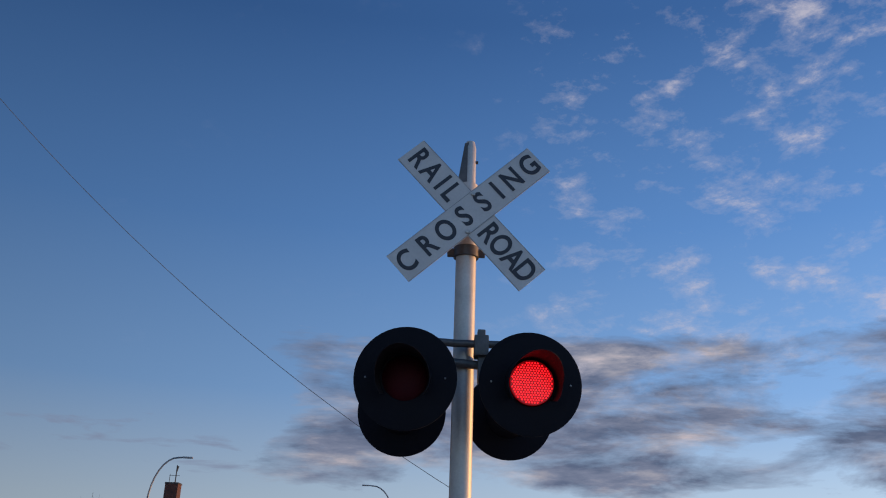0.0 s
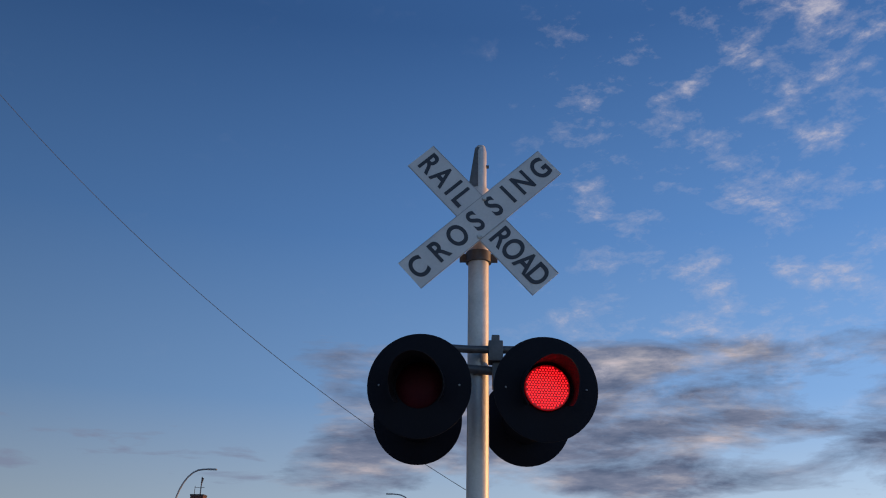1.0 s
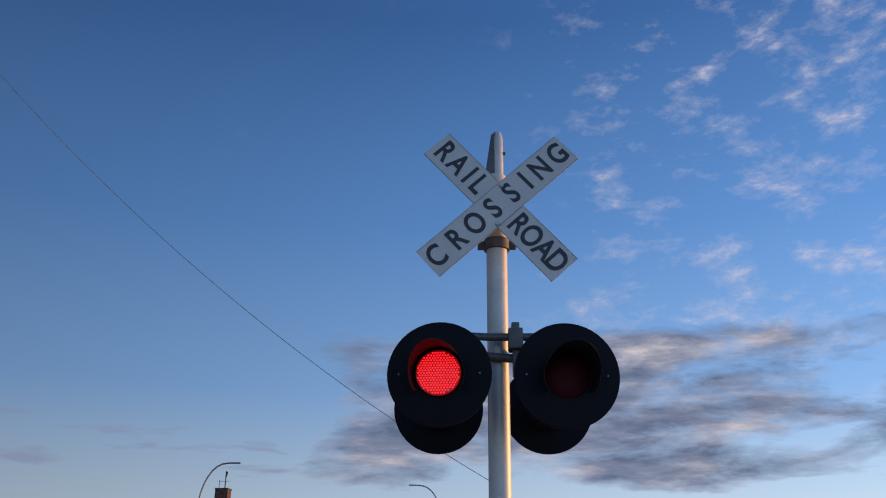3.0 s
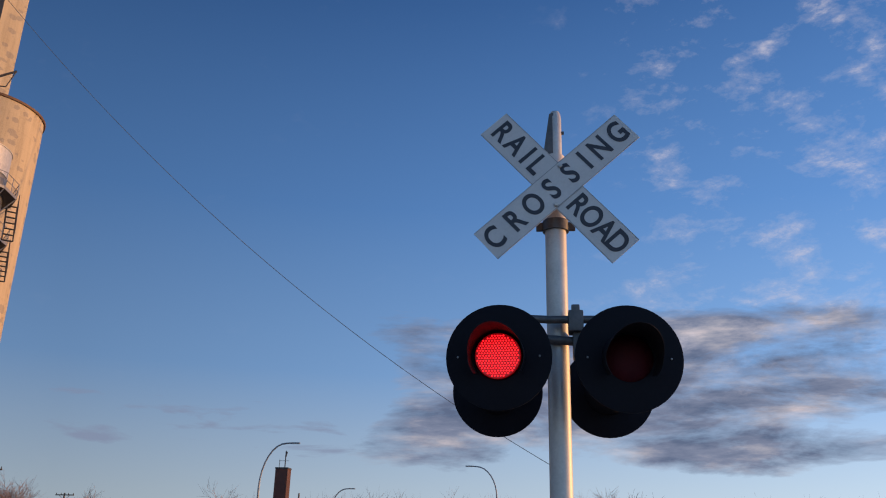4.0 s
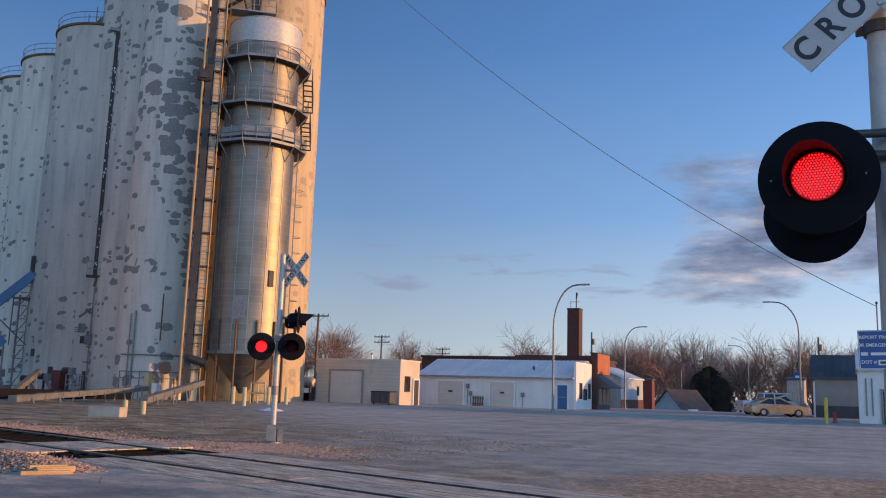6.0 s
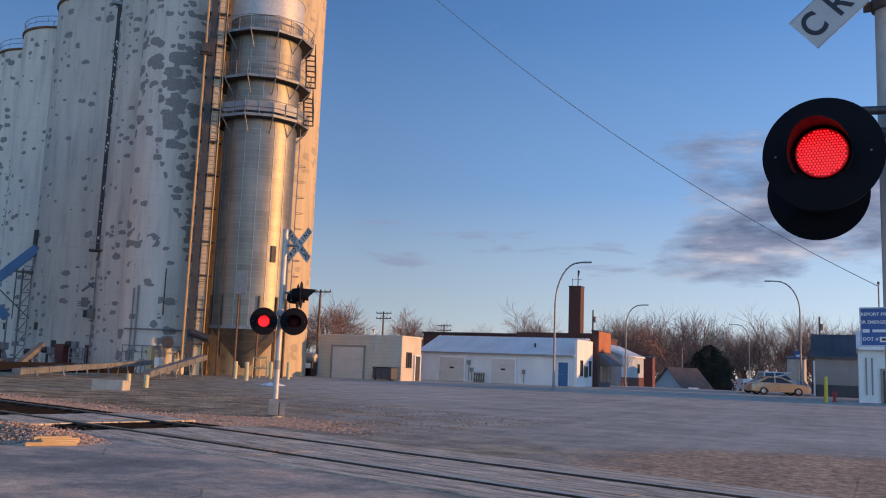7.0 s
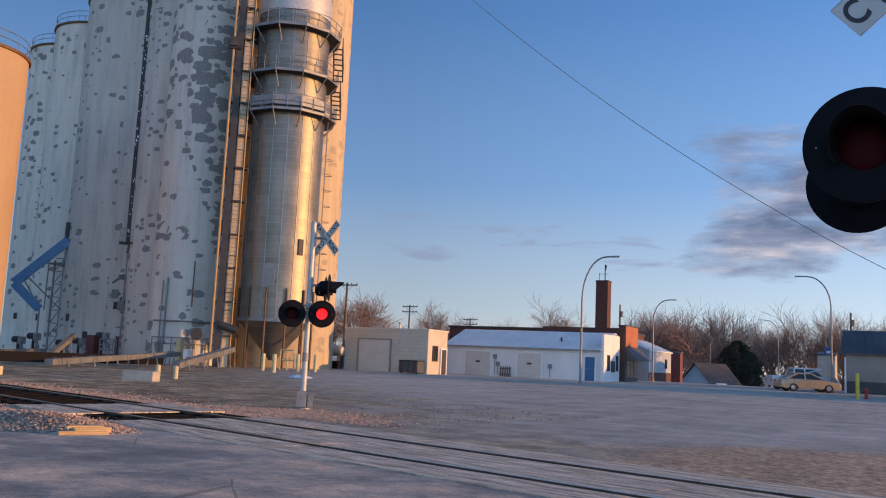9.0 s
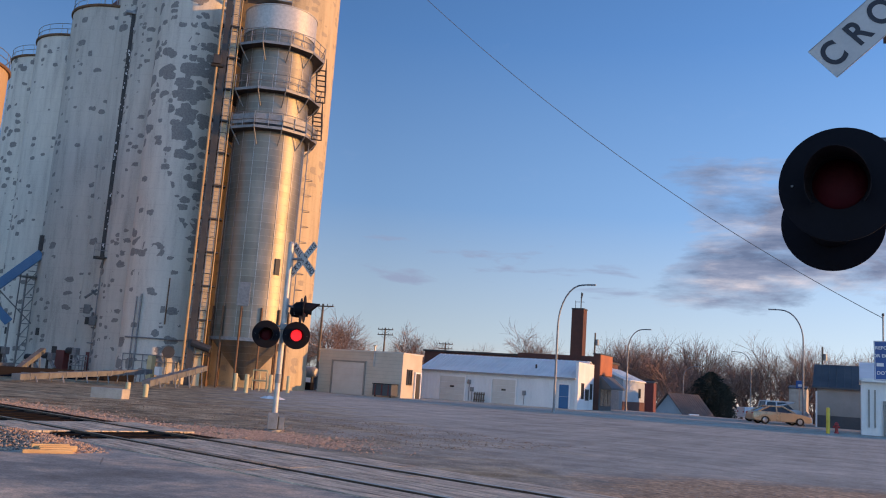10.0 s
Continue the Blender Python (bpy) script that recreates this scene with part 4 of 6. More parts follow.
def headhouse():
    c = spot(-41.0, 78 * K, 0)
    w = empty("headhouse", Matrix.Translation(c) @ Matrix.Rotation(math.atan2(-0.39, 0.92), 4, "Z"), "tall whitewashed concrete headhouse above the silos", "headhouse")
    bm = B()
    box(bm, (-0.2, 1.0, (SILO_H + 51.5) / 2), (11.0, 6.5, 51.5 - SILO_H))
    # wall shares silo1's tint, which holds warm sunlight
    part("wall", bm, M["silo1"], w)
    bm = B()
    box(bm, (-0.2, 1.0, 51.6), (11.4, 6.9, 0.25))
    part("roof", bm, M["darksteel"], w)
    bm = B()
    for x, z, sx, sz in ((-1.3, 1.2, 3.0, 0.6), (-1.3, -1.2, 3.0, 0.6), (-2.5, 0, 0.6, 2.4), (-0.1, 0, 0.6, 2.4), (-1.3, 0.0, 1.2, 0.9)):
        box(bm, (x, -2.28, 44.6 + z), (sx, 0.06, sz))
    part("painted_emblem", bm, M["darksteel"], w, "dark square painted emblem")
    return w


headhouse()


def steel_bin():
    c = spot(-37.95, 66)
    r, h0, h1 = 2.7, 3.5, rise(22.55, 66)
    ob = empty("steel_grain_bin", Matrix.Translation(c) @ Matrix.Rotation(radians(37.95), 4, "Z"), "tall galvanised steel hopper bin with ringed walkways", "grain bin")
    bm = B()
    rows = 40
    prof = []
    for k in range(rows + 1):
        z = h0 + (h1 - 1.9 - h0) * k / rows
        prof.append((r, z))
    lathe(bm, prof, 64)
    part("shell", bm, M["bin"], ob, "", True)
    bm = B()
    lathe(bm, [(r + 0.05, h1 - 1.9), (r + 0.05, h1), (r + 0.10, h1), (r + 0.1, h1 + 0.06), (0.7, h1 + 1.0), (0.0, h1 + 1.0)], 64)
    part("top_band", bm, M["galv"], ob, "pale top band with a low cone roof", True)
    for k in range(16):
        bm = B()
        a = 2 * math.pi * k / 16
        box(bm, (0, 0, 0), (0.012, 0.026, h1 - 2.0 - h0), Matrix.Translation(((r + 0.024) * math.cos(a), (r + 0.03) * math.sin(a), (h0 + h1 - 2.0) / 2)) @ Matrix.Rotation(a, 4, "Z"))
        part("seam_strip", bm, M["binrib"], ob, "upright bolted seam strip on the shell")
    bm = B()
    lathe(bm, [(r + 0.04, h0 - 0.12), (r + 0.14, h0 - 0.12), (r + 0.14, h0 + 0.12), (r + 0.04, h0 + 0.12)], 64)
    part("ring_beam", bm, M["dullsteel"], ob)
    bm = B()
    lathe(bm, [(r, h0), (0.35, 0.75), (0.3, 0.6)], 48)
    part("hopper", bm, M["bin"], ob, "steel hopper cone under the shell", True)
    for k in range(12):
        a = 2 * math.pi * (k + 0.5) / 12
        bm = B()
        x, y = (r + 0.1) * math.cos(a), (r + 0.1) * math.sin(a)
        tube(bm, [(x, y, 0), (x, y, h0 + 2.3)], 0.09, 6)
        part("leg", bm, M["rust"], ob, "rusty brown steel leg")
    # ringed walkways
    for z in (rise(15.0, 66), rise(17.35, 66), rise(20.1, 66)):
        ro, n = 3.62, 11
        off = -math.pi / 2 + math.pi / n * 0.8
        bm = B()
        lathe(bm, [(r + 0.03, z - 0.10), (ro - 0.04, z - 0.10), (ro - 0.04, z - 0.05), (r + 0.03, z - 0.05), (r + 0.03, z - 0.10)], n, Matrix.Rotation(off, 4, "Z"))
        deck = part("walkway", bm, M["darksteel"], ob, "dark grating walkway round the bin")
        bm = B()
        lathe(bm, [(ro - 0.035, z - 0.12), (ro, z - 0.12), (ro, z + 0.08), (ro - 0.035, z + 0.08), (ro - 0.035, z - 0.12)], n, Matrix.Rotation(off, 4, "Z"))
        part("toe_board", bm, M["dullsteel"], deck, "pale grey steel toe board")
        bm = B()
        cs = [(ro * math.cos(2 * math.pi * k / n + off), ro * math.sin(2 * math.pi * k / n + off)) for k in range(n + 1)]
        for zz in (0.55, 1.08):
            for a, b in zip(cs, cs[1:]):
                tube(bm, [(*a, z + zz), (*b, z + zz)], 0.028, 5)
        for k in range(n):
            for f in (0.0, 0.5):
                a = [cs[k][i] + (cs[k + 1][i] - cs[k][i]) * f for i in (0, 1)]
                tube(bm, [(*a, z), (*a, z + 1.1)], 0.026, 5)
        part("railing", bm, M["railing"], deck)
        for k in range(n):
            bm = B()
            x, y = cs[k]
            s = (r + 0.03) / ro
            tube(bm, [(x, y, z - 0.05), (x * s, y * s, z - 1.15)], 0.045, 5)
            part("brace", bm, M["dullsteel"], deck)
    # pale sheet panels fixed inside the lowest walkway's rail
    z = rise(15.0, 66)
    for k in range(-2, 3):
        off = -math.pi / 2 + math.pi / 11 * 0.8
        a0, a1 = 2 * math.pi * k / 11 + off, 2 * math.pi * (k + 1) / 11 + off
        p, q = Vector((3.57 * math.cos(a0), 3.57 * math.sin(a0), 0)), Vector((3.57 * math.cos(a1), 3.57 * math.sin(a1), 0))
        u = (q - p).normalized()
        mm = Matrix((u, u.cross(UP), UP)).transposed().to_4x4()
        bm = B()
        box(bm, (0, 0, z + 0.62), ((q - p).length * 0.94, 0.02, 0.72), Matrix.Translation((p + q) / 2) @ mm)
        part("sheet_panel", bm, M["dullsteel"], ob, "pale sheet panel on the railing")
    # caged ladder on the right, stair landings between the walkways
    a = radians(-14)
    bm = B()
    lx, ly = (r + 0.25) * math.cos(a), (r + 0.25) * math.sin(a)
    for dx in (-0.22, 0.22):
        tube(bm, [(lx + 0.1, ly + dx, 4.4), (lx + 0.1, ly + dx, z)], 0.03, 5)
    for k in range(int((z - 4.6) / 0.3)):
        tube(bm, [(lx + 0.1, ly - 0.22, 4.6 + 0.3 * k), (lx + 0.1, ly + 0.22, 4.6 + 0.3 * k)], 0.014, 4)
    part("ladder", bm, M["railing"], ob)
    bm = B()
    for k in range(8):
        zz = 7.5 + k * 1.2
        if zz > z - 0.6:
            break
        pts = [(lx + 0.1 + 0.42 * math.sin(q) * 1.3, ly + 0.38 * math.cos(q), zz) for q in (math.pi * i / 8 for i in range(9))]
        tube(bm, pts, 0.022, 4)
    pieces("cage_hoop", bm, M["railing"], ob)
    for z0, z1 in ((rise(15.0, 66), rise(17.35, 66)), (rise(17.35, 66), rise(20.1, 66))):
        bm = B()
        for sgn in (-0.35, 0.35):
            p0 = Vector((3.45, -1.9, z0 - 0.1)) + Vector((sgn, 0, 0))
            p1 = Vector((3.45, 0.9, z1 - 0.1)) + Vector((sgn, 0, 0))
            tube(bm, [p0, p1], 0.05, 5)
            tube(bm, [p0 + UP * 1.0, p1 + UP * 1.0], 0.028, 5)
            for f in (0, 0.33, 0.66, 1):
                q = p0.lerp(p1, f)
                tube(bm, [q, q + UP * 1.0], 0.024, 4)
        for f in range(7):
            q = Vector((3.45, -1.9 + 2.8 * f / 6, z0 - 0.1 + (z1 - z0) * f / 6))
            box(bm, q, (0.66, 0.22, 0.04))
        part("stair", bm, M["darksteel"], ob, "steep steel stair between walkways")
    # louvred vent and hatch low on the shell
    bm = B()
    vx = Matrix.Rotation(radians(-104), 4, "Z")
    for k in range(7):
        box(bm, (r + 0.05, 0, 6.1 + 0.2 * k), (0.05, 0.75, 0.12), vx)
    box(bm, (r + 0.03, 0, 6.7), (0.05, 0.9, 1.7), vx, 0.02)
    part("vent", bm, M["dullsteel"], ob, "pale louvred vent panel")
    bm = B()
    vx = Matrix.Rotation(radians(-57), 4, "Z")
    box(bm, (r + 0.05, 0, 8.9), (0.06, 0.42, 1.2), vx, 0.025)
    part("hatch", bm, M["darksteel"], ob, "dark oval hatch")
    return ob


steel_bin()


def ladder_mesh(bm, x, y, z0, z1, w=0.44, step=0.32, side=Vector((1, 0, 0))):
    a, b = Vector((x, y, 0)) - side * w / 2, Vector((x, y, 0)) + side * w / 2
    for p in (a, b):
        tube(bm, [p + UP * z0, p + UP * z1], 0.035, 5)
    for k in range(int((z1 - z0) / step)):
        z = z0 + k * step
        tube(bm, [a + UP * z, b + UP * z], 0.016, 4)


def bucket_leg():
    """The elevating leg beside the bin: two square trunkings, a caged ladder, and the head platform."""
    ob = empty("bucket_elevator", Matrix.Translation(spot(-41.05, 64.2)) @ Matrix.Rotation(radians(41), 4, "Z"), "dark steel bucket elevator leg with caged ladder and head platform", "bucket elevator")
    top = 36.0
    bm = B()
    box(bm, (-0.46, 0.0, top / 2), (0.46, 0.5, top))
    part("trunking", bm, M["darksteel"], ob, "dark square steel trunking")
    # second trunking stands in for a gold sunlit strip; cream carries that light
    bm = B()
    box(bm, (0.10, 0.25, top / 2), (0.50, 0.3, top))
    part("trunking", bm, M["cream"], ob, "cream trunking standing for a sunlit strip beside the leg")
    # spout pipes, golden sunlight put into their ochre colour
    for x, rr in ((-0.90, 0.09), (0.46, 0.05)):
        bm = B()
        tube(bm, [(x, -0.25, 1.0), (x, -0.25, top)], rr, 10)
        part("downpipe", bm, M["ochre"], ob, "spout pipe in ochre that stands for sunlight on it")
    for k in range(14):
        bm = B()
        box(bm, (-0.05, 0.12, 2.2 + 2.45 * k), (1.5, 0.7, 0.10))
        part("tie_bracket", bm, M["darksteel"], ob)
    bm = B()
    ladder_mesh(bm, 0.10, -0.12, 2.0, top, 0.40, 0.30)
    part("ladder", bm, M["railing"], ob)
    bm = B()
    for k in range(24):
        z = 4 + k * 1.3
        tube(bm, [(0.10 + 0.34 * math.cos(q), -0.12 - 0.62 * math.sin(q), z) for q in (math.pi * i / 8 for i in range(9))], 0.022, 4)
    pieces("cage_hoop", bm, M["darksteel"], ob)
    # hoist gear half way up
    bm = B()
    box(bm, (-0.9, -0.3, rise(18.9, 66) ), (0.6, 0.6, 0.7), None, 0.05)
    tube(bm, [(-1.3, -0.3, rise(18.6, 66)), (-0.4, -0.3, rise(18.6, 66))], 0.16, 10)
    part("gear_box", bm, M["darksteel"], ob)
    bm = B()
    tube(bm, [(-0.4, -0.2, 3.0), (0.9, -0.5, 2.6)], 0.28, 10)
    tube(bm, [(-1.9, -0.3, 2.2), (-1.9, -0.6, 2.2)], 0.42, 16)
    part("boot_motor", bm, M["darksteel"], ob)
    return ob


bucket_leg()


def head_platform():
    """Tall twin spout tubes over the bin with a platform and rails."""
    base = rise(22.55, 66) + 0.9
    ob = empty("spout_tower", Matrix.Translation(spot(-38.7, 66.4)) @ Matrix.Rotation(radians(38.7), 4, "Z"), "dark spout tubes with a railed platform over the bin roof", "spout tower")
    bm = B()
    box(bm, (-0.1, 0, (base + 56) / 2), (0.5, 0.5, 56 - base))
    part("tube", bm, M["darksteel"], ob)
    bm = B()
    box(bm, (0.62, 0.1, (base + 56) / 2 + 2), (0.45, 0.45, 52 - base))
    part("tube", bm, M["darksteel"], ob)
    z = rise(26.0, 66)
    bm = B()
    box(bm, (-0.9, -0.5, z), (3.6, 2.4, 0.18))
    box(bm, (-0.9, -1.7, z - 0.02), (3.6, 0.06, 0.3))
    deck = part("platform", bm, M["dullsteel"], ob, "steel head platform")
    bm = B()
    cs = [(-2.7, -1.7), (0.9, -1.7), (0.9, 0.7), (-2.7, 0.7), (-2.7, -1.7)]
    for zz in (0.55, 1.1):
        for a, b in zip(cs, cs[1:]):
            tube(bm, [(*a, z + zz), (*b, z + zz)], 0.032, 5)
    for a, b in zip(cs, cs[1:]):
        for f in (0, 0.33, 0.66):
            p = [a[i] + (b[i] - a[i]) * f for i in (0, 1)]
            tube(bm, [(*p, z), (*p, z + 1.1)], 0.03, 5)
    part("railing", bm, M["railing"], deck)
    bm = B()
    box(bm, (-1.6, -0.5, z + 0.65), (1.1, 0.9, 1.0), None, 0.12)
    part("motor", bm, M["maroon"], ob, "maroon drive motor")
    bm = B()
    for x in (-1.6, -0.6, 0.5):
        tube(bm, [(x, -0.4, z), (x * 0.3, -0.2, base - 0.2)], 0.10, 6)
    tube(bm, [(-0.1, 0, z + 0.4), (2.7, -0.2, z + 2.4)], 0.09, 6)
    tube(bm, [(0.6, -0.2, z + 0.6), (2.2, -0.2, z + 0.9), (2.7, -0.2, z + 2.4)], 0.05, 6)
    tube(bm, [(-0.2, 0.2, z - 1.4), (-6.2, 1.4, z - 5.2)], 0.14, 8)
    part("spout", bm, M["darksteel"], ob)
    # lower catwalk on the bin roof
    zb = rise(22.55, 66) + 1.2
    bm = B()
    box(bm, (-0.2, -0.6, zb), (3.4, 1.4, 0.1))
    cs = [(-1.9, -1.3), (1.5, -1.3), (1.5, 0.1)]
    for zz in (0.5, 1.0):
        for a, b in zip(cs, cs[1:]):
            tube(bm, [(*a, zb + zz), (*b, zb + zz)], 0.03, 5)
    for a, b in zip(cs, cs[1:]):
        for f in (0, 0.25, 0.5, 0.75, 1):
            p = [a[i] + (b[i] - a[i]) * f for i in (0, 1)]
            tube(bm, [(*p, zb), (*p, zb + 1.0)], 0.028, 5)
    part("roof_catwalk", bm, M["railing"], ob)
    return ob


head_platform()

# ---- buildings across the lot ----
def window(parent, c, w, h, face="y", frame_mat=None):
    """A framed pane set on a wall that faces -y or +x."""
    m = Matrix.Translation(c) @ (Matrix.Identity(4) if face == "y" else Matrix.Rotation(radians(90), 4, "Z"))
    bm = B()
    for x, z, sx, sz in ((0, h / 2, w + 0.12, 0.08), (0, -h / 2, w + 0.12, 0.08), (w / 2, 0, 0.08, h), (-w / 2, 0, 0.08, h), (0, 0, 0.05, h)):
        box(bm, (x, -0.03, z), (sx, 0.08, sz))
    win = part("window", bm, frame_mat or M["darksteel"], parent, "", False, m)
    bm = B()
    box(bm, (0, -0.01, 0), (w, 0.03, h))
    part("pane", bm, M["glass"], win)


def panel_door(parent, c, w, h, mat, panels=4, frame_mat=None, face="y", slot=False):
    """An overhead door of stacked panels, or a plain door, set on a wall that faces -y or +x."""
    m = Matrix.Translation(c) @ (Matrix.Identity(4) if face == "y" else Matrix.Rotation(radians(90), 4, "Z"))
    bm = B()
    for k in range(panels):
        box(bm, (0, -0.03, h * (k + 0.5) / panels), (w, 0.06, h / panels - 0.02), None, 0.006)
    door = part("door", bm, mat, parent, "", False, m)
    bm = B()
    box(bm, (0, -0.05, h + 0.06), (w + 0.3, 0.12, 0.12))
    for s in (-1, 1):
        box(bm, (s * (w / 2 + 0.08), -0.05, h / 2), (0.13, 0.12, h))
    part("door_frame", bm, frame_mat or M["white"], door)
    if slot:
        bm = B()
        box(bm, (0, -0.07, h * 0.58), (0.42, 0.02, 0.16))
        part("door_window", bm, M["glass"], door)


def garage():
    x0, x1, y0, y1, h = -41.5, -33.5, 57.6, 61.1, 3.55
    g = empty("garage", Matrix.Translation((x0, y0, 0)), "low tan block garage with a beige overhead door", "garage")
    w, d = x1 - x0, y1 - y0
    bm = B()
    box(bm, (w / 2, d / 2, h / 2), (w, d, h))
    wall = part("wall", bm, M["tanwall"], g)
    bm = B()
    for k in range(1, 12):
        box(bm, (w / 2, -0.002, h * k / 12), (w - 0.02, 0.006, 0.02))
    pieces("mortar_course", bm, M["block"], wall)
    bm = B()
    box(bm, (w / 2, d / 2, h + 0.05), (w + 0.16, d + 0.16, 0.12))
    part("coping", bm, M["doorpaint"], g)
    panel_door(g, (2.95, -0.02, 0), 3.0, 2.65, M["doorpaint"], 5, M["shedwall"])
    window(g, (w + 0.02, 1.25, 1.7), 0.8, 1.2, "x")
    panel_door(g, (w + 0.02, 2.75, 0), 0.85, 2.05, M["darksteel"], 1, None, "x")
    bm = B()
    tube(bm, [(5.35, -0.1, 2.4), (5.35, -0.1, h + 0.5)], 0.07, 8)
    box(bm, (5.35, -0.1, h + 0.55), (0.3, 0.2, 0.1))
    part("flue", bm, M["galv"], g)


garage()


def white_shop():
    x0, x1, y0, y1, eave, ridge = -37.3, -22.08, 68.0, 76.9, 2.62, 4.25
    s = empty("white_shop", Matrix.Translation((x0, y0, 0)), "long white metal-sided shop with a pale metal roof", "shop building")
    w, d = x1 - x0, y1 - y0
    bm = B()
    box(bm, (w / 2, d / 2, eave / 2), (w, d, eave))
    wall = part("wall", bm, M["whitesiding"], s)
    bm = B()
    for k in range(48):
        box(bm, (w * (k + 0.5) / 48, -0.012, eave / 2), (0.05, 0.03, eave - 0.1))
    pieces("siding_rib", bm, M["whitesiding"], wall)
    bm = B()
    for sgn, ya in ((1, -0.25), (-1, d + 0.25)):
        a = [(0, ya, eave - 0.05), (w, ya, eave - 0.05), (w, d / 2, ridge), (0, d / 2, ridge)]
        lo = [bm.verts.new(v) for v in a]
        hi = [bm.verts.new((v[0], v[1], v[2] + 0.08)) for v in a]
        bm.faces.new(lo)
        bm.faces.new(hi[::-1])
        for k in range(4):
            bm.faces.new((lo[k], lo[(k + 1) % 4], hi[(k + 1) % 4], hi[k]))
    roof = part("roof", bm, M["roofmetal"], s)
    bm = B()
    slope = Vector((0, d / 2 + 0.25, ridge - eave + 0.05))
    for k in range(36):
        x = w * (k + 0.5) / 36
        p = Vector((x, -0.25, eave + 0.05))
        tube(bm, [p, p + slope], 0.03, 4)
    pieces("roof_seam", bm, M["roofmetal"], roof)
    bm = B()
    box(bm, (w / 2, -0.3, eave - 0.02), (w, 0.1, 0.14))
    part("gutter", bm, M["shedwall"], s)
    bm = B()
    tube(bm, [(w * 0.72, d * 0.2, eave), (w * 0.72, d * 0.2, eave + 1.1)], 0.09, 8)
    part("vent_pipe", bm, M["darksteel"], s)
    # raised end wall towards the street
    bm = B()
    box(bm, (w + 0.12, 2.35, 2.03), (0.24, 4.9, 4.06))
    end = part("end_wall", bm, M["white"], s, "white raised end wall facing the street")
    panel_door(s, (3.6, -0.03, 0), 2.45, 2.15, M["doorpaint"], 4, M["white"], "y", True)
    panel_door(s, (8.65, -0.03, 0), 2.2, 2.15, M["doorpaint"], 4, M["white"], "y", True)
    panel_door(s, (14.22, -0.03, 0), 0.85, 2.05, M["bluedoor"], 2, M["white"])
    window(s, (w + 0.25, 1.2, 1.6), 0.6, 1.3, "x")
    window(s, (w + 0.25, 2.6, 1.3), 0.9, 0.9, "x")
    window(s, (w + 0.25, 3.9, 1.6), 0.5, 1.3, "x")
    bm = B()
    for x, z in ((5.3, 1.75), (5.6, 1.1), (10.6, 1.1)):
        box(bm, (x, -0.12, z), (0.28, 0.22, 0.4), None, 0.03)
        tube(bm, [(x, -0.1, 0.1), (x, -0.1, z)], 0.03, 6)
    pieces("meter", bm, M["dullsteel"], s)


white_shop()


def pallet_stack(p):
    o = empty("wood_pallets", Matrix.Translation(p), "brown wooden pallets leaning on the white shop", "pallet")
    for k in range(5):
        bm = B()
        box(bm, (0, 0, 0.45), (0.12, 0.03, 0.9), Matrix.Translation((-0.45 + 0.22 * k, 0, 0)) @ Matrix.Rotation(radians(-8), 4, "X"))
        part("slat", bm, M["wood"], o)
    bm = B()
    box(bm, (0, 0.06, 0.2), (1.1, 0.06, 0.1))
    box(bm, (0, 0.06, 0.7), (1.1, 0.06, 0.1))
    part("bearer", bm, M["wood"], o)


pallet_stack((-30.85, 67.6, 0))


def dumpster(p):
    o = empty("dumpster", Matrix.Translation(p), "dark steel waste dumpster with a lid beside the garage", "dumpster")
    bm = B()
    prism(bm, [(-0.85, -0.55), (0.85, -0.55), (0.85, 0.55), (-0.85, 0.55)], 0.12, 1.0)
    part("tub", bm, M["wainscot"], o)
    bm = B()
    box(bm, (0, 0, 1.04), (1.8, 1.2, 0.07), None, 0.02)
    part("lid", bm, M["black"], o)
    for x in (-0.6, 0, 0.6):
        bm = B()
        box(bm, (x, -0.58, 0.55), (0.08, 0.06, 0.85))
        part("rib", bm, M["maroon"], o)
    for x in (-0.7, 0.7):
        bm = B()
        tube(bm, [(x, -0.4, 0.08), (x + 0.08, -0.4, 0.08)], 0.08, 10)
        part("caster", bm, M["tyre"], o)


dumpster((-34.45, 56.7, 0))


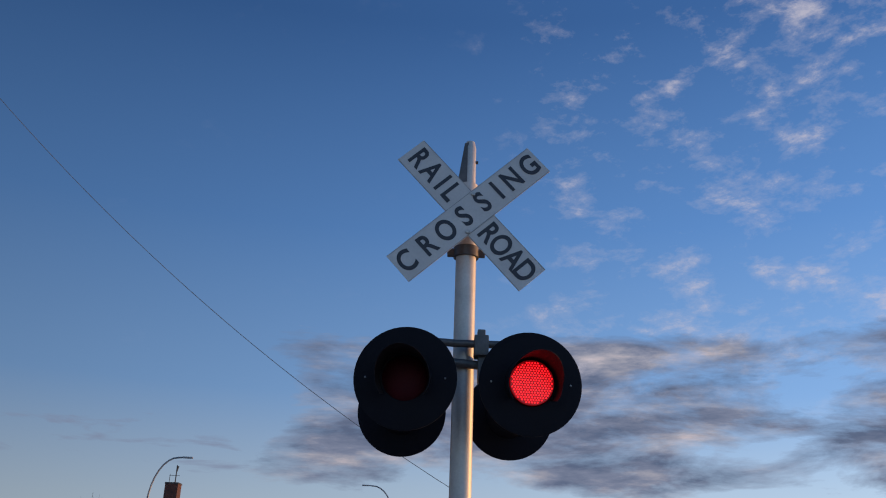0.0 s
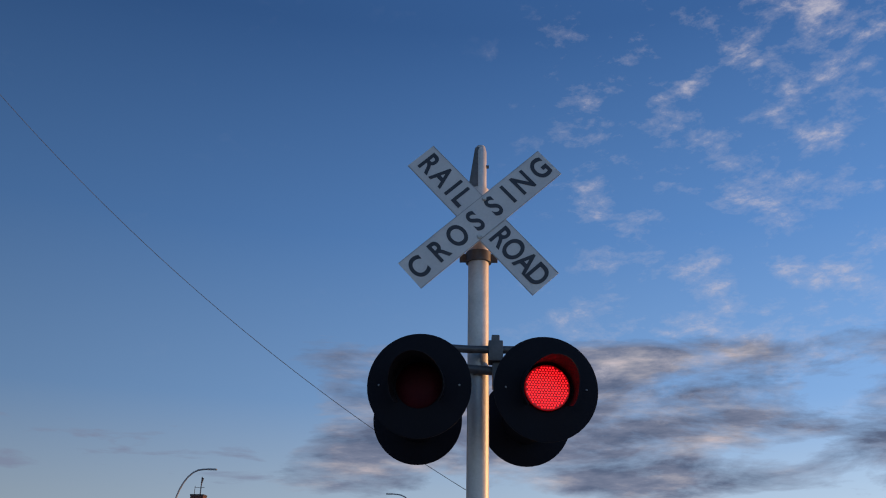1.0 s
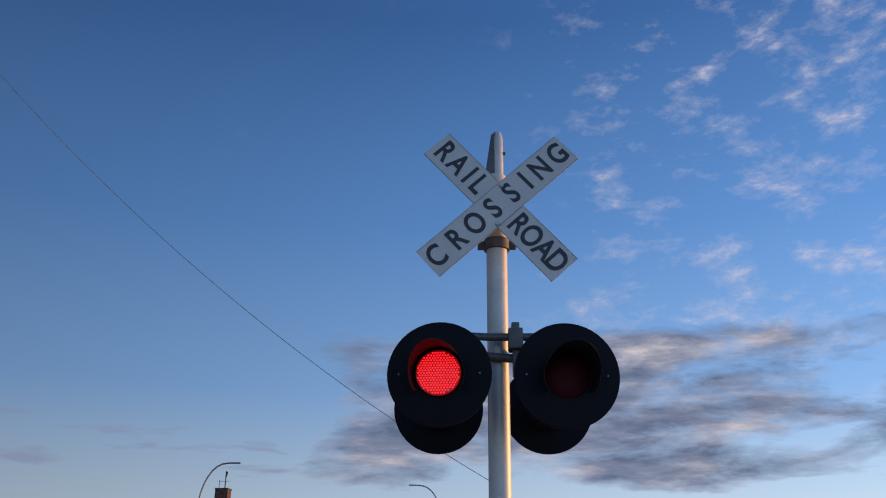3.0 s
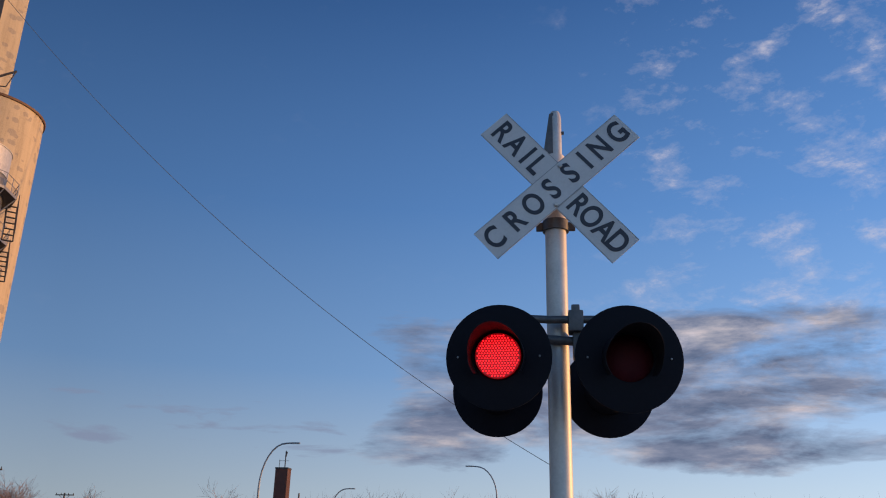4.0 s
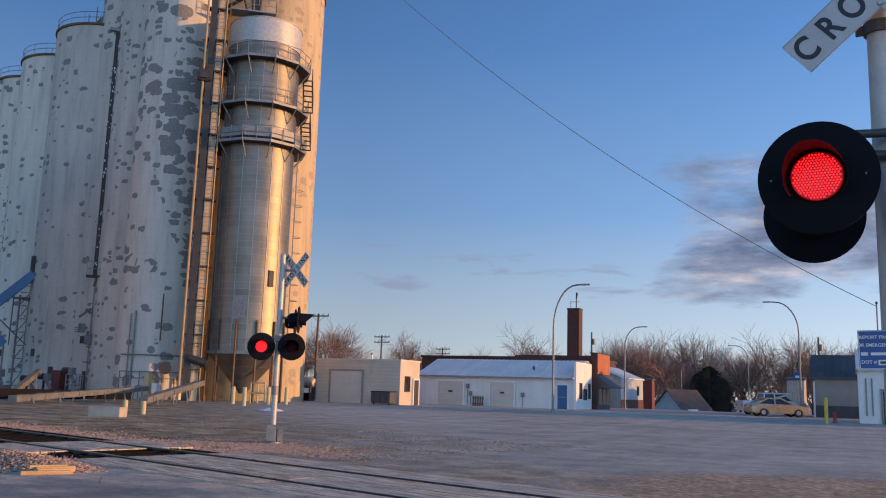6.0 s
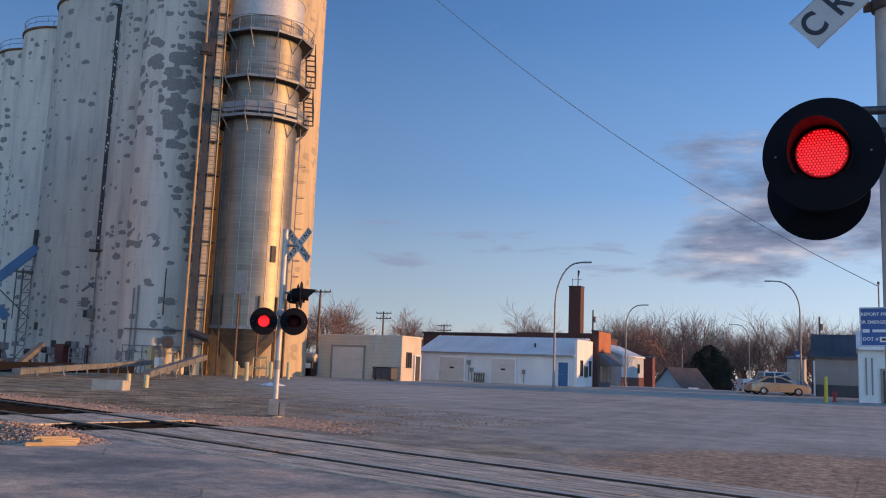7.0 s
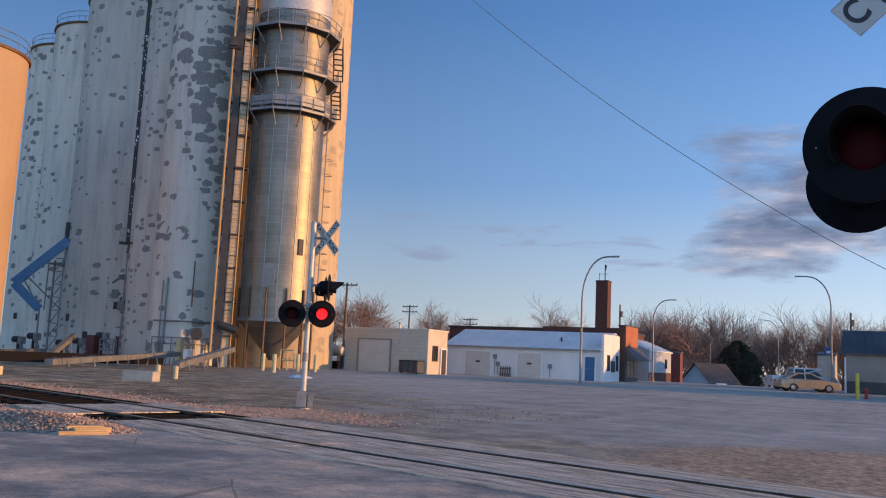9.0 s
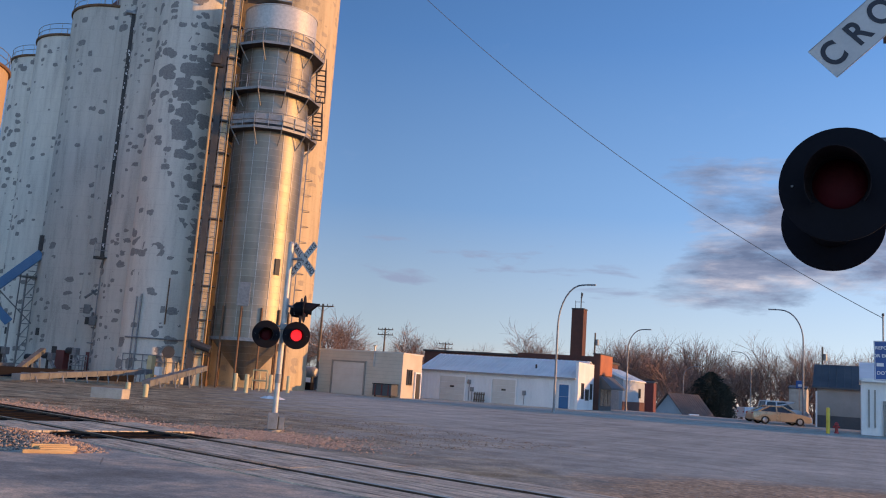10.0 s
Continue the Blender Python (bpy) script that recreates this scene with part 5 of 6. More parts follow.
def brick_school():
    o = empty("brick_building", Matrix.Translation(spot(-20.5, 98)), "long low brown brick building behind the shop", "building")
    bm = B()
    box(bm, (-1.5, 6, 2.55), (20, 12, 5.1))
    part("wall", bm, M["brick"], o)
    bm = B()
    box(bm, (-1.5, 6, 5.2), (20.3, 12.3, 0.2))
    part("coping", bm, M["darksteel"], o)
    q = empty("brick_store", Matrix.Translation((-31.0, 73.05, 0)), "brown brick store, side wall coloured orange for sunlight", "store building")
    bm = B()
    box(bm, (4.0, 7.3, 2.52), (8.0, 6.0, 5.04))
    box(bm, (9.3, 2.15, 2.52), (0.58, 4.3, 5.04))
    part("wall", bm, M["brick"], q)
    bm = B()
    box(bm, (9.62, 2.2, 4.12), (0.06, 4.3, 1.86))
    part("side_wall", bm, M["sunlitbrick"], q, "brick side wall, orange sunlight put into its colour")
    # dark panel paints the awning's shade over the lower wall
    bm = B()
    box(bm, (9.62, 2.2, 1.55), (0.06, 4.3, 3.1))
    front = part("shaded_shop_front", bm, M["wainscot"], q, "glazed shop front, coloured dark for the shade under the awning")
    for y in (0.9, 2.2, 3.5):
        bm = B()
        box(bm, (9.66, y, 1.35), (0.04, 1.1, 1.9))
        part("pane", bm, M["glass"], front)
    bm = B()
    box(bm, (9.3, 2.1, 5.08), (0.7, 4.4, 0.1))
    part("coping", bm, M["darksteel"], q)
    bm = B()
    prof = [(9.66, 3.1), (10.7, 2.1), (10.7, 1.95), (9.66, 1.95)]
    lo = [bm.verts.new((x, 0.2, z)) for x, z in prof]
    hi = [bm.verts.new((x, 5.2, z)) for x, z in prof]
    bm.faces.new(lo)
    bm.faces.new(hi[::-1])
    for i in range(4):
        bm.faces.new((lo[i], hi[i], hi[(i + 1) % 4], lo[(i + 1) % 4]))
    part("awning", bm, M["darkroof"], q, "dark awning over the shop front")
    c = spot(-16.58, 100)
    k = empty("brick_chimney", Matrix.Translation(c), "tall square brown brick chimney with an aerial", "chimney")
    bm = B()
    box(bm, (0, 0, 5.4), (1.38, 1.38, 11.0))
    part("shaft", bm, M["brick"], k)
    bm = B()
    box(bm, (0, 0, 10.9), (1.46, 1.46, 0.16))
    part("cap", bm, M["darksteel"], k)
    bm = B()
    tube(bm, [(0.15, 0, 10.9), (0.15, 0, 12.85)], 0.06, 6)
    tube(bm, [(-0.5, 0, 10.9), (-0.5, 0, 11.9)], 0.03, 6)
    tube(bm, [(-0.55, 0, 11.75), (0.55, 0, 11.75)], 0.025, 6)
    tube(bm, [(0.15, 0, 12.2), (0.28, 0, 12.75)], 0.09, 6)
    part("aerial", bm, M["darksteel"], k)


brick_school()


def gable_house(name, label, category, c, turn, w, d, eave, ridge, wall_mat, roof_mat, overhang=0.3, base=None):
    """A plain gabled building; the ridge runs along its x."""
    o = empty(name, Matrix.Translation(c) @ Matrix.Rotation(radians(turn), 4, "Z"), label, category)
    bm = B()
    prof = [(-d / 2, 0), (d / 2, 0), (d / 2, eave), (0, ridge), (-d / 2, eave)]
    a = [bm.verts.new((-w / 2, y, z)) for y, z in prof]
    b = [bm.verts.new((w / 2, y, z)) for y, z in prof]
    bm.faces.new(a)
    bm.faces.new(b[::-1])
    for k in range(5):
        bm.faces.new((a[k], b[k], b[(k + 1) % 5], a[(k + 1) % 5]))
    part("wall", bm, wall_mat, o)
    bm = B()
    k = (ridge - eave) / (d / 2)
    for s in (-1, 1):
        ys, ye = s * (d / 2 + overhang), 0
        q = [(-w / 2 - overhang, ys, eave - overhang * k + 0.03), (w / 2 + overhang, ys, eave - overhang * k + 0.03), (w / 2 + overhang, ye, ridge + 0.03), (-w / 2 - overhang, ye, ridge + 0.03)]
        lo = [bm.verts.new(v) for v in q]
        hi = [bm.verts.new((v[0], v[1], v[2] + 0.12)) for v in q]
        bm.faces.new(lo)
        bm.faces.new(hi)
        for i in range(4):
            bm.faces.new((lo[i], lo[(i + 1) % 4], hi[(i + 1) % 4], hi[i]))
    roof = part("roof", bm, roof_mat, o)
    bm = B()
    n = max(6, int(w / 0.6))
    for i in range(n):
        x = -w / 2 + w * (i + 0.5) / n
        tube(bm, [(x, -d / 2 - overhang, eave - overhang * k + 0.16), (x, 0, ridge + 0.16)], 0.03, 4)
    pieces("roof_seam", bm, roof_mat, roof)
    if base:
        bm = B()
        box(bm, (0, 0, 0.5), (w + 0.06, d + 0.06, 1.0))
        part("wainscot", bm, base, o)
    return o


shed = gable_house("storage_shed", "grey-tan metal shed with a dark roof and wainscot", "shed", spot(1.8, 85), 0, 11.5, 7.0, 3.4, 5.3, M["shedwall"], M["darkroof"], 0.35, M["wainscot"])
blue_shed = gable_house("metal_shed", "pale blue-grey metal shed with a roll door", "shed", Vector((-25.9, 93.6, 0)), 90, 10.8, 6.0, 3.2, 4.4, M["bluegrey"], M["roofmetal"], 0.15)
bm = B()
box(bm, (-5.42, -1.9, 1.08), (0.06, 1.5, 2.16))
part("door", bm, M["galv"], blue_shed, "pale roll door")
bm = B()
box(bm, (0.0, -3.02, 0.35), (10.8, 0.06, 1.1))
part("wainscot", bm, M["brick"], blue_shed, "brown wainscot along the side wall")
window(blue_shed, (2.6, -3.02, 1.9), 0.8, 1.0)
brickbit = gable_house("brick_house", "small dark brick building beside the shed", "building", Vector((-24.4, 104.9, -0.6)), 0, 3.0, 1.6, 3.9, 4.0, M["maroon"], M["darkroof"], 0.1)
house = gable_house("house", "small house with brown shingle roof past the road's crest", "house", spot(-9.9, 160, -4.1), 62, 7.6, 6.4, 3.4, 6.7, M["bluegrey"], M["roofing"], 0.5)
bm = B()
box(bm, (-1.6, -4.6, 2.2), (4.4, 2.6, 0.25))
box(bm, (-1.6, -3.6, 2.9), (2.6, 0.2, 1.2))
for x in (-3.6, 0.4):
    box(bm, (x, -5.7, 1.1), (0.2, 0.2, 2.2))
part("porch", bm, M["white"], house, "white porch")


def white_hall():
    """Long white building on the right, with a pale metal roof and a red lamp on its wall."""
    o = empty("white_hall", Matrix.Translation((0.0, 58.0, 0)), "long white building with a pale metal roof and dark windows", "building")
    w, d, eave, ridge = 30.0, 9.0, 3.45, 4.75
    bm = B()
    box(bm, (w / 2, d / 2, eave / 2), (w, d, eave))
    part("wall", bm, M["white"], o)
    bm = B()
    a = [(-0.1, -0.4, eave), (w, -0.4, eave), (w, d / 2, ridge), (-0.1, d / 2, ridge)]
    b = [(-0.1, d + 0.4, eave), (w, d + 0.4, eave), (w, d / 2, ridge), (-0.1, d / 2, ridge)]
    for q in (a, b):
        lo = [bm.verts.new(v) for v in q]
        hi = [bm.verts.new((v[0], v[1], v[2] + 0.14)) for v in q]
        bm.faces.new(lo)
        bm.faces.new(hi)
        for i in range(4):
            bm.faces.new((lo[i], lo[(i + 1) % 4], hi[(i + 1) % 4], hi[i]))
    part("roof", bm, M["roofmetal"], o)
    bm = B()
    box(bm, (w / 2, -0.42, eave + 0.05), (w, 0.1, 0.22))
    part("fascia", bm, M["white"], o)
    panel_door(o, (1.9, -0.03, 0), 0.95, 2.1, M["glass"], 1, M["shedwall"])
    window(o, (4.6, -0.03, 2.25), 1.3, 0.75)
    window(o, (7.15, -0.03, 2.15), 0.5, 0.95)
    window(o, (10.5, -0.03, 1.6), 0.9, 1.3)
    window(o, (13.5, -0.03, 1.6), 0.9, 1.3)
    for x in (0.45, 0.8):
        bm = B()
        box(bm, (x, -0.04, 1.7), (0.09, 0.06, 2.4))
        part("pilaster", bm, M["shedwall"], o)
    bm = B()
    box(bm, (6.13, -0.1, 3.12), (0.2, 0.16, 0.12), None, 0.03)
    part("red_lamp", bm, M["redled"], o, "small glowing red lamp")


white_hall()


def pipe_gantry():
    o = empty("guard_frame", Matrix.Translation((15.6, 57.9, 0)), "dark pipe guard frame standing on the white hall's roof", "guard frame")
    bm = B()
    z0, z1, z2 = 3.4, 5.4, 5.7
    for x in (-2.9, -0.9, 1.1, 3.1):
        tube(bm, [(x, 0, z0), (x, 0, z2)], 0.06, 6)
    pieces("post", bm, M["darksteel"], o)
    bm = B()
    for z in (z1, z2):
        tube(bm, [(-2.9, 0, z), (5.0, 0, z)], 0.06, 6)
    pieces("rail", bm, M["darksteel"], o)


pipe_gantry()


def gooseneck(p, h):
    o = empty("gooseneck_lamp", Matrix.Translation(p), "grey gooseneck lamp on the white hall's eave", "lamp")
    bm = B()
    tube(bm, [(0, 0, 0), (0, 0, h - 0.25)] + [(0.24 - 0.24 * math.cos(a), 0, h - 0.25 + 0.25 * math.sin(a)) for a in (math.pi * k / 8 for k in range(1, 8))] + [(0.52, 0, h - 0.7)], 0.045, 6)
    part("stem", bm, M["dullsteel"], o, "", True)
    bm = B()
    lathe(bm, [(0.04, 0.1), (0.09, 0.06), (0.16, -0.08), (0.0, -0.06)], 14, Matrix.Translation((0.52, 0, h - 0.72)))
    part("shade", bm, M["dullsteel"], o, "", True)


gooseneck((11.05, 57.75, 3.3), 2.65)
gooseneck((10.2, 57.75, 3.3), 1.8)


def ramp_rail():
    o = empty("handrail", Matrix.Translation((0, 57.0, 0)), "grey pipe handrail along the white hall's entrance ramp", "handrail")
    line = [(2.6, 1.05), (3.65, 1.25), (6.44, 1.75), (9.2, 1.75)]
    for dz in (0.0, -0.5):
        bm = B()
        tube(bm, [(x, 0, z + dz) for x, z in line], 0.035, 6)
        part("rail", bm, M["dullsteel"], o)
    for x, z in line + [(5.0, 1.49), (7.8, 1.75)]:
        bm = B()
        tube(bm, [(x, 0, 0), (x, 0, z)], 0.035, 6)
        part("post", bm, M["dullsteel"], o)


ramp_rail()
bm = B()
box(bm, (-5.78, -3.4, 1.5), (0.14, 0.3, 3.0))
part("corner_trim", bm, M["white"], shed, "white corner trim")
gable_house("outbuilding", "narrow grey outbuilding behind the parked truck", "shed", spot(-3.15, 104), 0, 1.7, 5.0, 3.5, 3.8, M["block"], M["darkroof"], 0.1)


def street_sign(p):
    o = empty("street_sign", Matrix.Translation(p), "small blue and white sign on a thin post", "sign")
    bm = B()
    tube(bm, [(0, 0, 0), (0, 0, 4.1)], 0.04, 6)
    part("post", bm, M["dullsteel"], o)
    bm = B()
    box(bm, (0, -0.06, 3.7), (0.62, 0.03, 0.7), None, 0.01)
    plate = part("plate", bm, M["blue"], o)
    bm = B()
    box(bm, (0.05, -0.08, 3.6), (0.34, 0.01, 0.22))
    part("white_mark", bm, M["white"], plate)


street_sign(spot(-3.13, 90))


def yard_tank(p):
    o = empty("fuel_tank", Matrix.Translation(p), "pale grey steel tank with pipes beside the garage", "tank")
    bm = B()
    lathe(bm, [(0.0, -0.9), (0.35, -0.85), (0.5, -0.6), (0.5, 0.6), (0.35, 0.85), (0.0, 0.9)], 20, Matrix.Translation((0, 0, 1.6)) @ Matrix.Rotation(radians(90), 4, "Y"))
    part("shell", bm, M["galv"], o, "", True)
    for x in (-0.6, 0.6):
        bm = B()
        box(bm, (x, 0, 0.6), (0.12, 0.8, 1.2))
        part("cradle", bm, M["darksteel"], o)
    for x, h in ((-1.0, 2.9), (0.95, 2.3)):
        bm = B()
        tube(bm, [(x, 0.2, 0), (x, 0.2, h)], 0.05, 6)
        part("pipe", bm, M["dullsteel"], o)
    bm = B()
    box(bm, (0.5, -0.6, 0.35), (0.8, 0.5, 0.7), None, 0.05)
    part("pump_box", bm, M["black"], o)


yard_tank(spot(-33.95, 80))


# ---- street lamps, poles, wire ----
def street_lamp(p, turn, h=6.8, reach=2.0, top=8.4):
    o = empty("street_lamp", Matrix.Translation(p) @ Matrix.Rotation(radians(turn), 4, "Z"), "galvanised street lamp with a curved arm", "street lamp", "street lamps of the lot")
    bm = B()
    pts = [(0, 0, 0), (0, 0, h * 0.5), (0, 0, h)]
    for k in range(1, 9):
        a = radians(90 * k / 8)
        pts.append((reach * 0.68 * (1 - math.cos(a)), 0, h + (top - h) * math.sin(a)))
    pts.append((reach * 0.8, 0, top + 0.02))
    tube(bm, pts, [0.085, 0.075, 0.065] + [0.055] * 8 + [0.05], 8)
    part("pole", bm, M["dullsteel"], o, "", True)
    bm = B()
    box(bm, (reach * 0.92, 0, top + 0.02), (0.62, 0.26, 0.10), None, 0.03)
    part("lamp_head", bm, M["dullsteel"], o)
    bm = B()
    lathe(bm, [(0.0, 0.28), (0.10, 0.27), (0.15, 0.0)], 12)
    part("foot", bm, M["dullsteel"], o)
    return o


street_lamp(spot(-17.95, 59), 3, 5.7, 2.35, 8.55)
street_lamp(spot(-13.4, 92), 0, 6.2, 2.2, 8.35)
street_lamp(spot(-2.93, 78), 180, 6.9, 2.65, 9.5)
street_lamp(spot(-5.9, 150, -4.2), 180, 12.0, 3.0, 14.2)
street_lamp(spot(-9.9, 160, -4.2), 0, 10.0, 3.0, 11.8)


def utility_pole(p, h, arms=1, turn=0.0, gear=False):
    o = empty("utility_pole", Matrix.Translation(p) @ Matrix.Rotation(radians(turn), 4, "Z"), "weathered wooden utility pole with crossarm", "utility pole", "utility poles")
    bm = B()
    tube(bm, [(0, 0, 0), (0, 0, h)], [0.17, 0.11], 8)
    part("pole", bm, M["wood"], o)
    for k in range(arms):
        bm = B()
        z = h - 0.25 - 0.75 * k
        box(bm, (0, 0.08, z), (2.5, 0.1, 0.13))
        arm = part("crossarm", bm, M["wood"], o)
        for x in (-1.15, -0.5, 0.5, 1.15):
            bm = B()
            lathe(bm, [(0.05, 0.0), (0.06, 0.08), (0.03, 0.2), (0.0, 0.2)], 6, Matrix.Translation((x, 0.08, z + 0.065)))
            part("insulator", bm, M["darksteel"], arm)
        bm = B()
        for s in (-1, 1):
            tube(bm, [(s * 0.8, 0.06, z), (0, 0.06, z - 0.6)], 0.025, 4)
        part("arm_brace", bm, M["dullsteel"], o)
    if gear:
        bm = B()
        tube(bm, [(0.3, 0, h - 1.7), (0.3, 0, h - 0.9)], 0.22, 10)
        part("transformer", bm, M["dullsteel"], o)


utility_pole(spot(-33.42, 92), 8.85)
utility_pole(spot(-29.23, 125), 8.85, 2)
utility_pole(spot(-25.21, 140), 8.1, 2)
utility_pole(spot(-15.5, 120), 9.75, 0, 0, True)
utility_pole(spot(-1.85, 120, -1), 10.4, 0, 0, True)
utility_pole(spot(15.2, 150, -4), 16.0)


def overhead_wire():
    # from the headhouse roof down to a service mast on the white hall
    a, b, sag = spot(-39.81, 79.1, 52.03), spot(1.41, 66.0, 7.84), 3.87
    pts = [a.lerp(b, k / 60) - UP * (4 * sag * (k / 60) * (1 - k / 60)) for k in range(61)]
    bm = B()
    tube(bm, pts, 0.026, 6)
    tagged(part("overhead_wire", bm, M["conveyor"], None, "", True), "thin dark overhead wire from the headhouse to the hall", "wire")
    o = empty("service_mast", Matrix.Translation((b.x, b.y + 0.05, 3.4)), "slim steel service mast on the white hall", "mast")
    bm = B()
    tube(bm, [(0, 0, 0), (0, 0, 4.65)], 0.05, 8)
    part("pole", bm, M["dullsteel"], o)
    bm = B()
    lathe(bm, [(0.0, 0.2), (0.07, 0.16), (0.09, 0.0)], 10, Matrix.Translation((0, 0, 4.6)))
    part("cap", bm, M["darksteel"], o)


overhead_wire()


# ---- trees ----
def grow(rnd, vs, fs, p, d, length, r, level, spread, out):
    """Adds a tapered three-sided limb and the limbs that fork from it."""
    n = 3 if level < 2 else 2
    pts = [p]
    q, dd = p.copy(), d.copy()
    for k in range(n):
        dd = (dd + Vector((rnd.uniform(-1, 1), rnd.uniform(-1, 1), rnd.uniform(-0.4, 0.9))) * 0.16).normalized()
        q = q + dd * (length / n)
        pts.append(q.copy())
    sides = 5 if level == 0 else 3
    base = len(vs)
    for i, c in enumerate(pts):
        rr = r * (1 - 0.62 * i / n)
        u, v = frame_of(d)
        for k in range(sides):
            a = 2 * math.pi * k / sides
            vs.append(c + (u * math.cos(a) + v * math.sin(a)) * rr)
    for i in range(n):
        for k in range(sides):
            a0, a1 = base + i * sides + k, base + i * sides + (k + 1) % sides
            fs.append((a0, a1, a1 + sides, a0 + sides))
    if level >= out:
        return
    kids = (9, 6, 5, 5, 3)[level]
    for k in range(kids):
        f = 0.38 + 0.62 * (k + rnd.random()) / kids if level else 0.30 + 0.70 * (k + rnd.random()) / kids
        i = min(int(f * n), n - 1)
        c = pts[i].lerp(pts[i + 1], f * n - i)
        u, v = frame_of(d)
        a = rnd.uniform(0, 6.28)
        tilt = rnd.uniform(0.45, 0.95) * spread
        nd = (d * math.cos(tilt) + (u * math.cos(a) + v * math.sin(a)) * math.sin(tilt) + UP * 0.12).normalized()
        grow(rnd, vs, fs, c, nd, length * rnd.uniform(0.56, 0.86), max(r * 0.54 * (1.15 - 0.4 * f), 0.021), level + 1, spread, out)


def bare_tree(p, h, seed, label, spread=1.0, twig="twig", levels=4, turn=0):
    rnd = random.Random(seed)
    o = empty("bare_tree", Matrix.Translation(p) @ Matrix.Rotation(radians(turn), 4, "Z"), label, "tree", "bare trees")
    vs, fs = [], []
    grow(rnd, vs, fs, Vector((0, 0, 0)), UP.copy(), h * 0.46, h * 0.027, 0, spread, levels)
    top = max(v.z for v in vs)
    vs = [v * (h / top) for v in vs]
    cut, rest = fs[:15], fs[15:]                       # the stem, and all that forks from it
    for name, faces, mat in (("trunk", cut, "bark"), ("crown", rest, twig)):
        me = bpy.data.meshes.new(name)
        used = sorted({i for f in faces for i in f})
        at = {i: k for k, i in enumerate(used)}
        me.from_pydata([vs[i] for i in used], [], [tuple(at[i] for i in f) for f in faces])
        me.materials.append(M[mat])
        ob = new(name, me)
        ob.parent = o
    return o


LABEL = "bare deciduous tree with fine reddish twigs"
bare_tree(spot(-32.9, 112), 10.4, 11, LABEL, 1.1)
bare_tree(spot(-31.7, 118), 10.0, 12, LABEL, 1.1)
bare_tree(spot(-34.2, 116), 7.6, 18, LABEL, 1.1)
bare_tree(spot(-27.7, 132), 10.8, 13, LABEL, 1.0)
bare_tree(spot(-26.4, 140), 9.6, 14, LABEL, 1.0)
bare_tree(spot(-22.8, 150), 9.2, 15, LABEL, 1.1)
bare_tree(spot(-24.0, 160), 8.0, 19, LABEL, 1.1)
bare_tree(spot(-19.3, 132), 12.3, 16, LABEL, 1.05)
bare_tree(spot(4.75, 105), 10.2, 17, "bare rounded deciduous tree with dense upswept twigs", 0.85)
wood_rnd = random.Random(77)
kinds = [bare_tree(spot(-13.9 + 1.1 * k, 175 + 9 * (k % 3), -4.2), 18.5 + 1.5 * (k % 3), 30 + k, LABEL, 0.95 + 0.08 * (k % 2)) for k in range(5)]
for k in range(24):
    b = -14.6 + 18.5 * k / 23 + wood_rnd.uniform(-0.25, 0.25)
    d = wood_rnd.uniform(185, 245)
    if -11.3 < b < -7.2:
        d = wood_rnd.uniform(225, 260)
    t = copy_thing(kinds[k % 5], Matrix.Translation(spot(b, d, -4.2)) @ Matrix.Rotation(wood_rnd.uniform(0, 6.28), 4, "Z"))
for b, d in ((10.5, 190), (12.2, 170), (13.8, 180), (15.4, 165), (17.0, 175), (18.5, 170)):
    copy_thing(kinds[int(d) % 5], Matrix.Translation(spot(b, d, -4.2)) @ Matrix.Rotation(wood_rnd.uniform(0, 6.28), 4, "Z"))


def evergreen(p, h, r, seed):
    rnd = random.Random(seed)
    o = empty("evergreen_tree", Matrix.Translation(p), "dense dark evergreen tree", "tree")
    bm = B()
    tube(bm, [(0, 0, 0), (0, 0, h * 0.8)], [0.3, 0.06], 6)
    part("trunk", bm, M["bark"], o)
    vs, fs = [], []
    for _ in range(9000):
        f = rnd.random() ** 0.8
        z = h * (0.05 + 0.95 * f)
        a = rnd.uniform(0, 6.28)
        lump = 0.8 + 0.2 * math.sin(3 * a + 9 * f + seed) + 0.16 * math.sin(5 * a - 17 * f + 2 * seed)
        env = r * (1 - f ** 2.6) ** 0.65 * lump * rnd.uniform(0.6, 1.25)
        rad = env * math.sqrt(rnd.uniform(0.25, 1))
        c = Vector((rad * math.cos(a), rad * math.sin(a), z))
        s = rnd.uniform(0.12, 0.32)
        k = len(vs)
        d = Vector((math.cos(a), math.sin(a), rnd.uniform(-0.5, 0.6))).normalized()
        u, v = frame_of(d)
        vs += [c - u * s * 0.4, c + u * s * 0.4, c + d * s * 1.8, c + v * s * 0.5]
        fs += [(k, k + 1, k + 2), (k, k + 2, k + 3), (k + 1, k + 2, k + 3)]
    me = bpy.data.meshes.new("crown")
    me.from_pydata(vs, [], fs)
    me.materials.append(M["needle"])
    ob = new("crown", me)
    ob.parent = o


evergreen(spot(-8.85, 182, -4.2), 10.4, 3.6, 5)
evergreen(spot(-8.25, 178, -4.2), 11.6, 4.4, 6)
evergreen(spot(-7.6, 180, -4.2), 9.6, 3.4, 7)

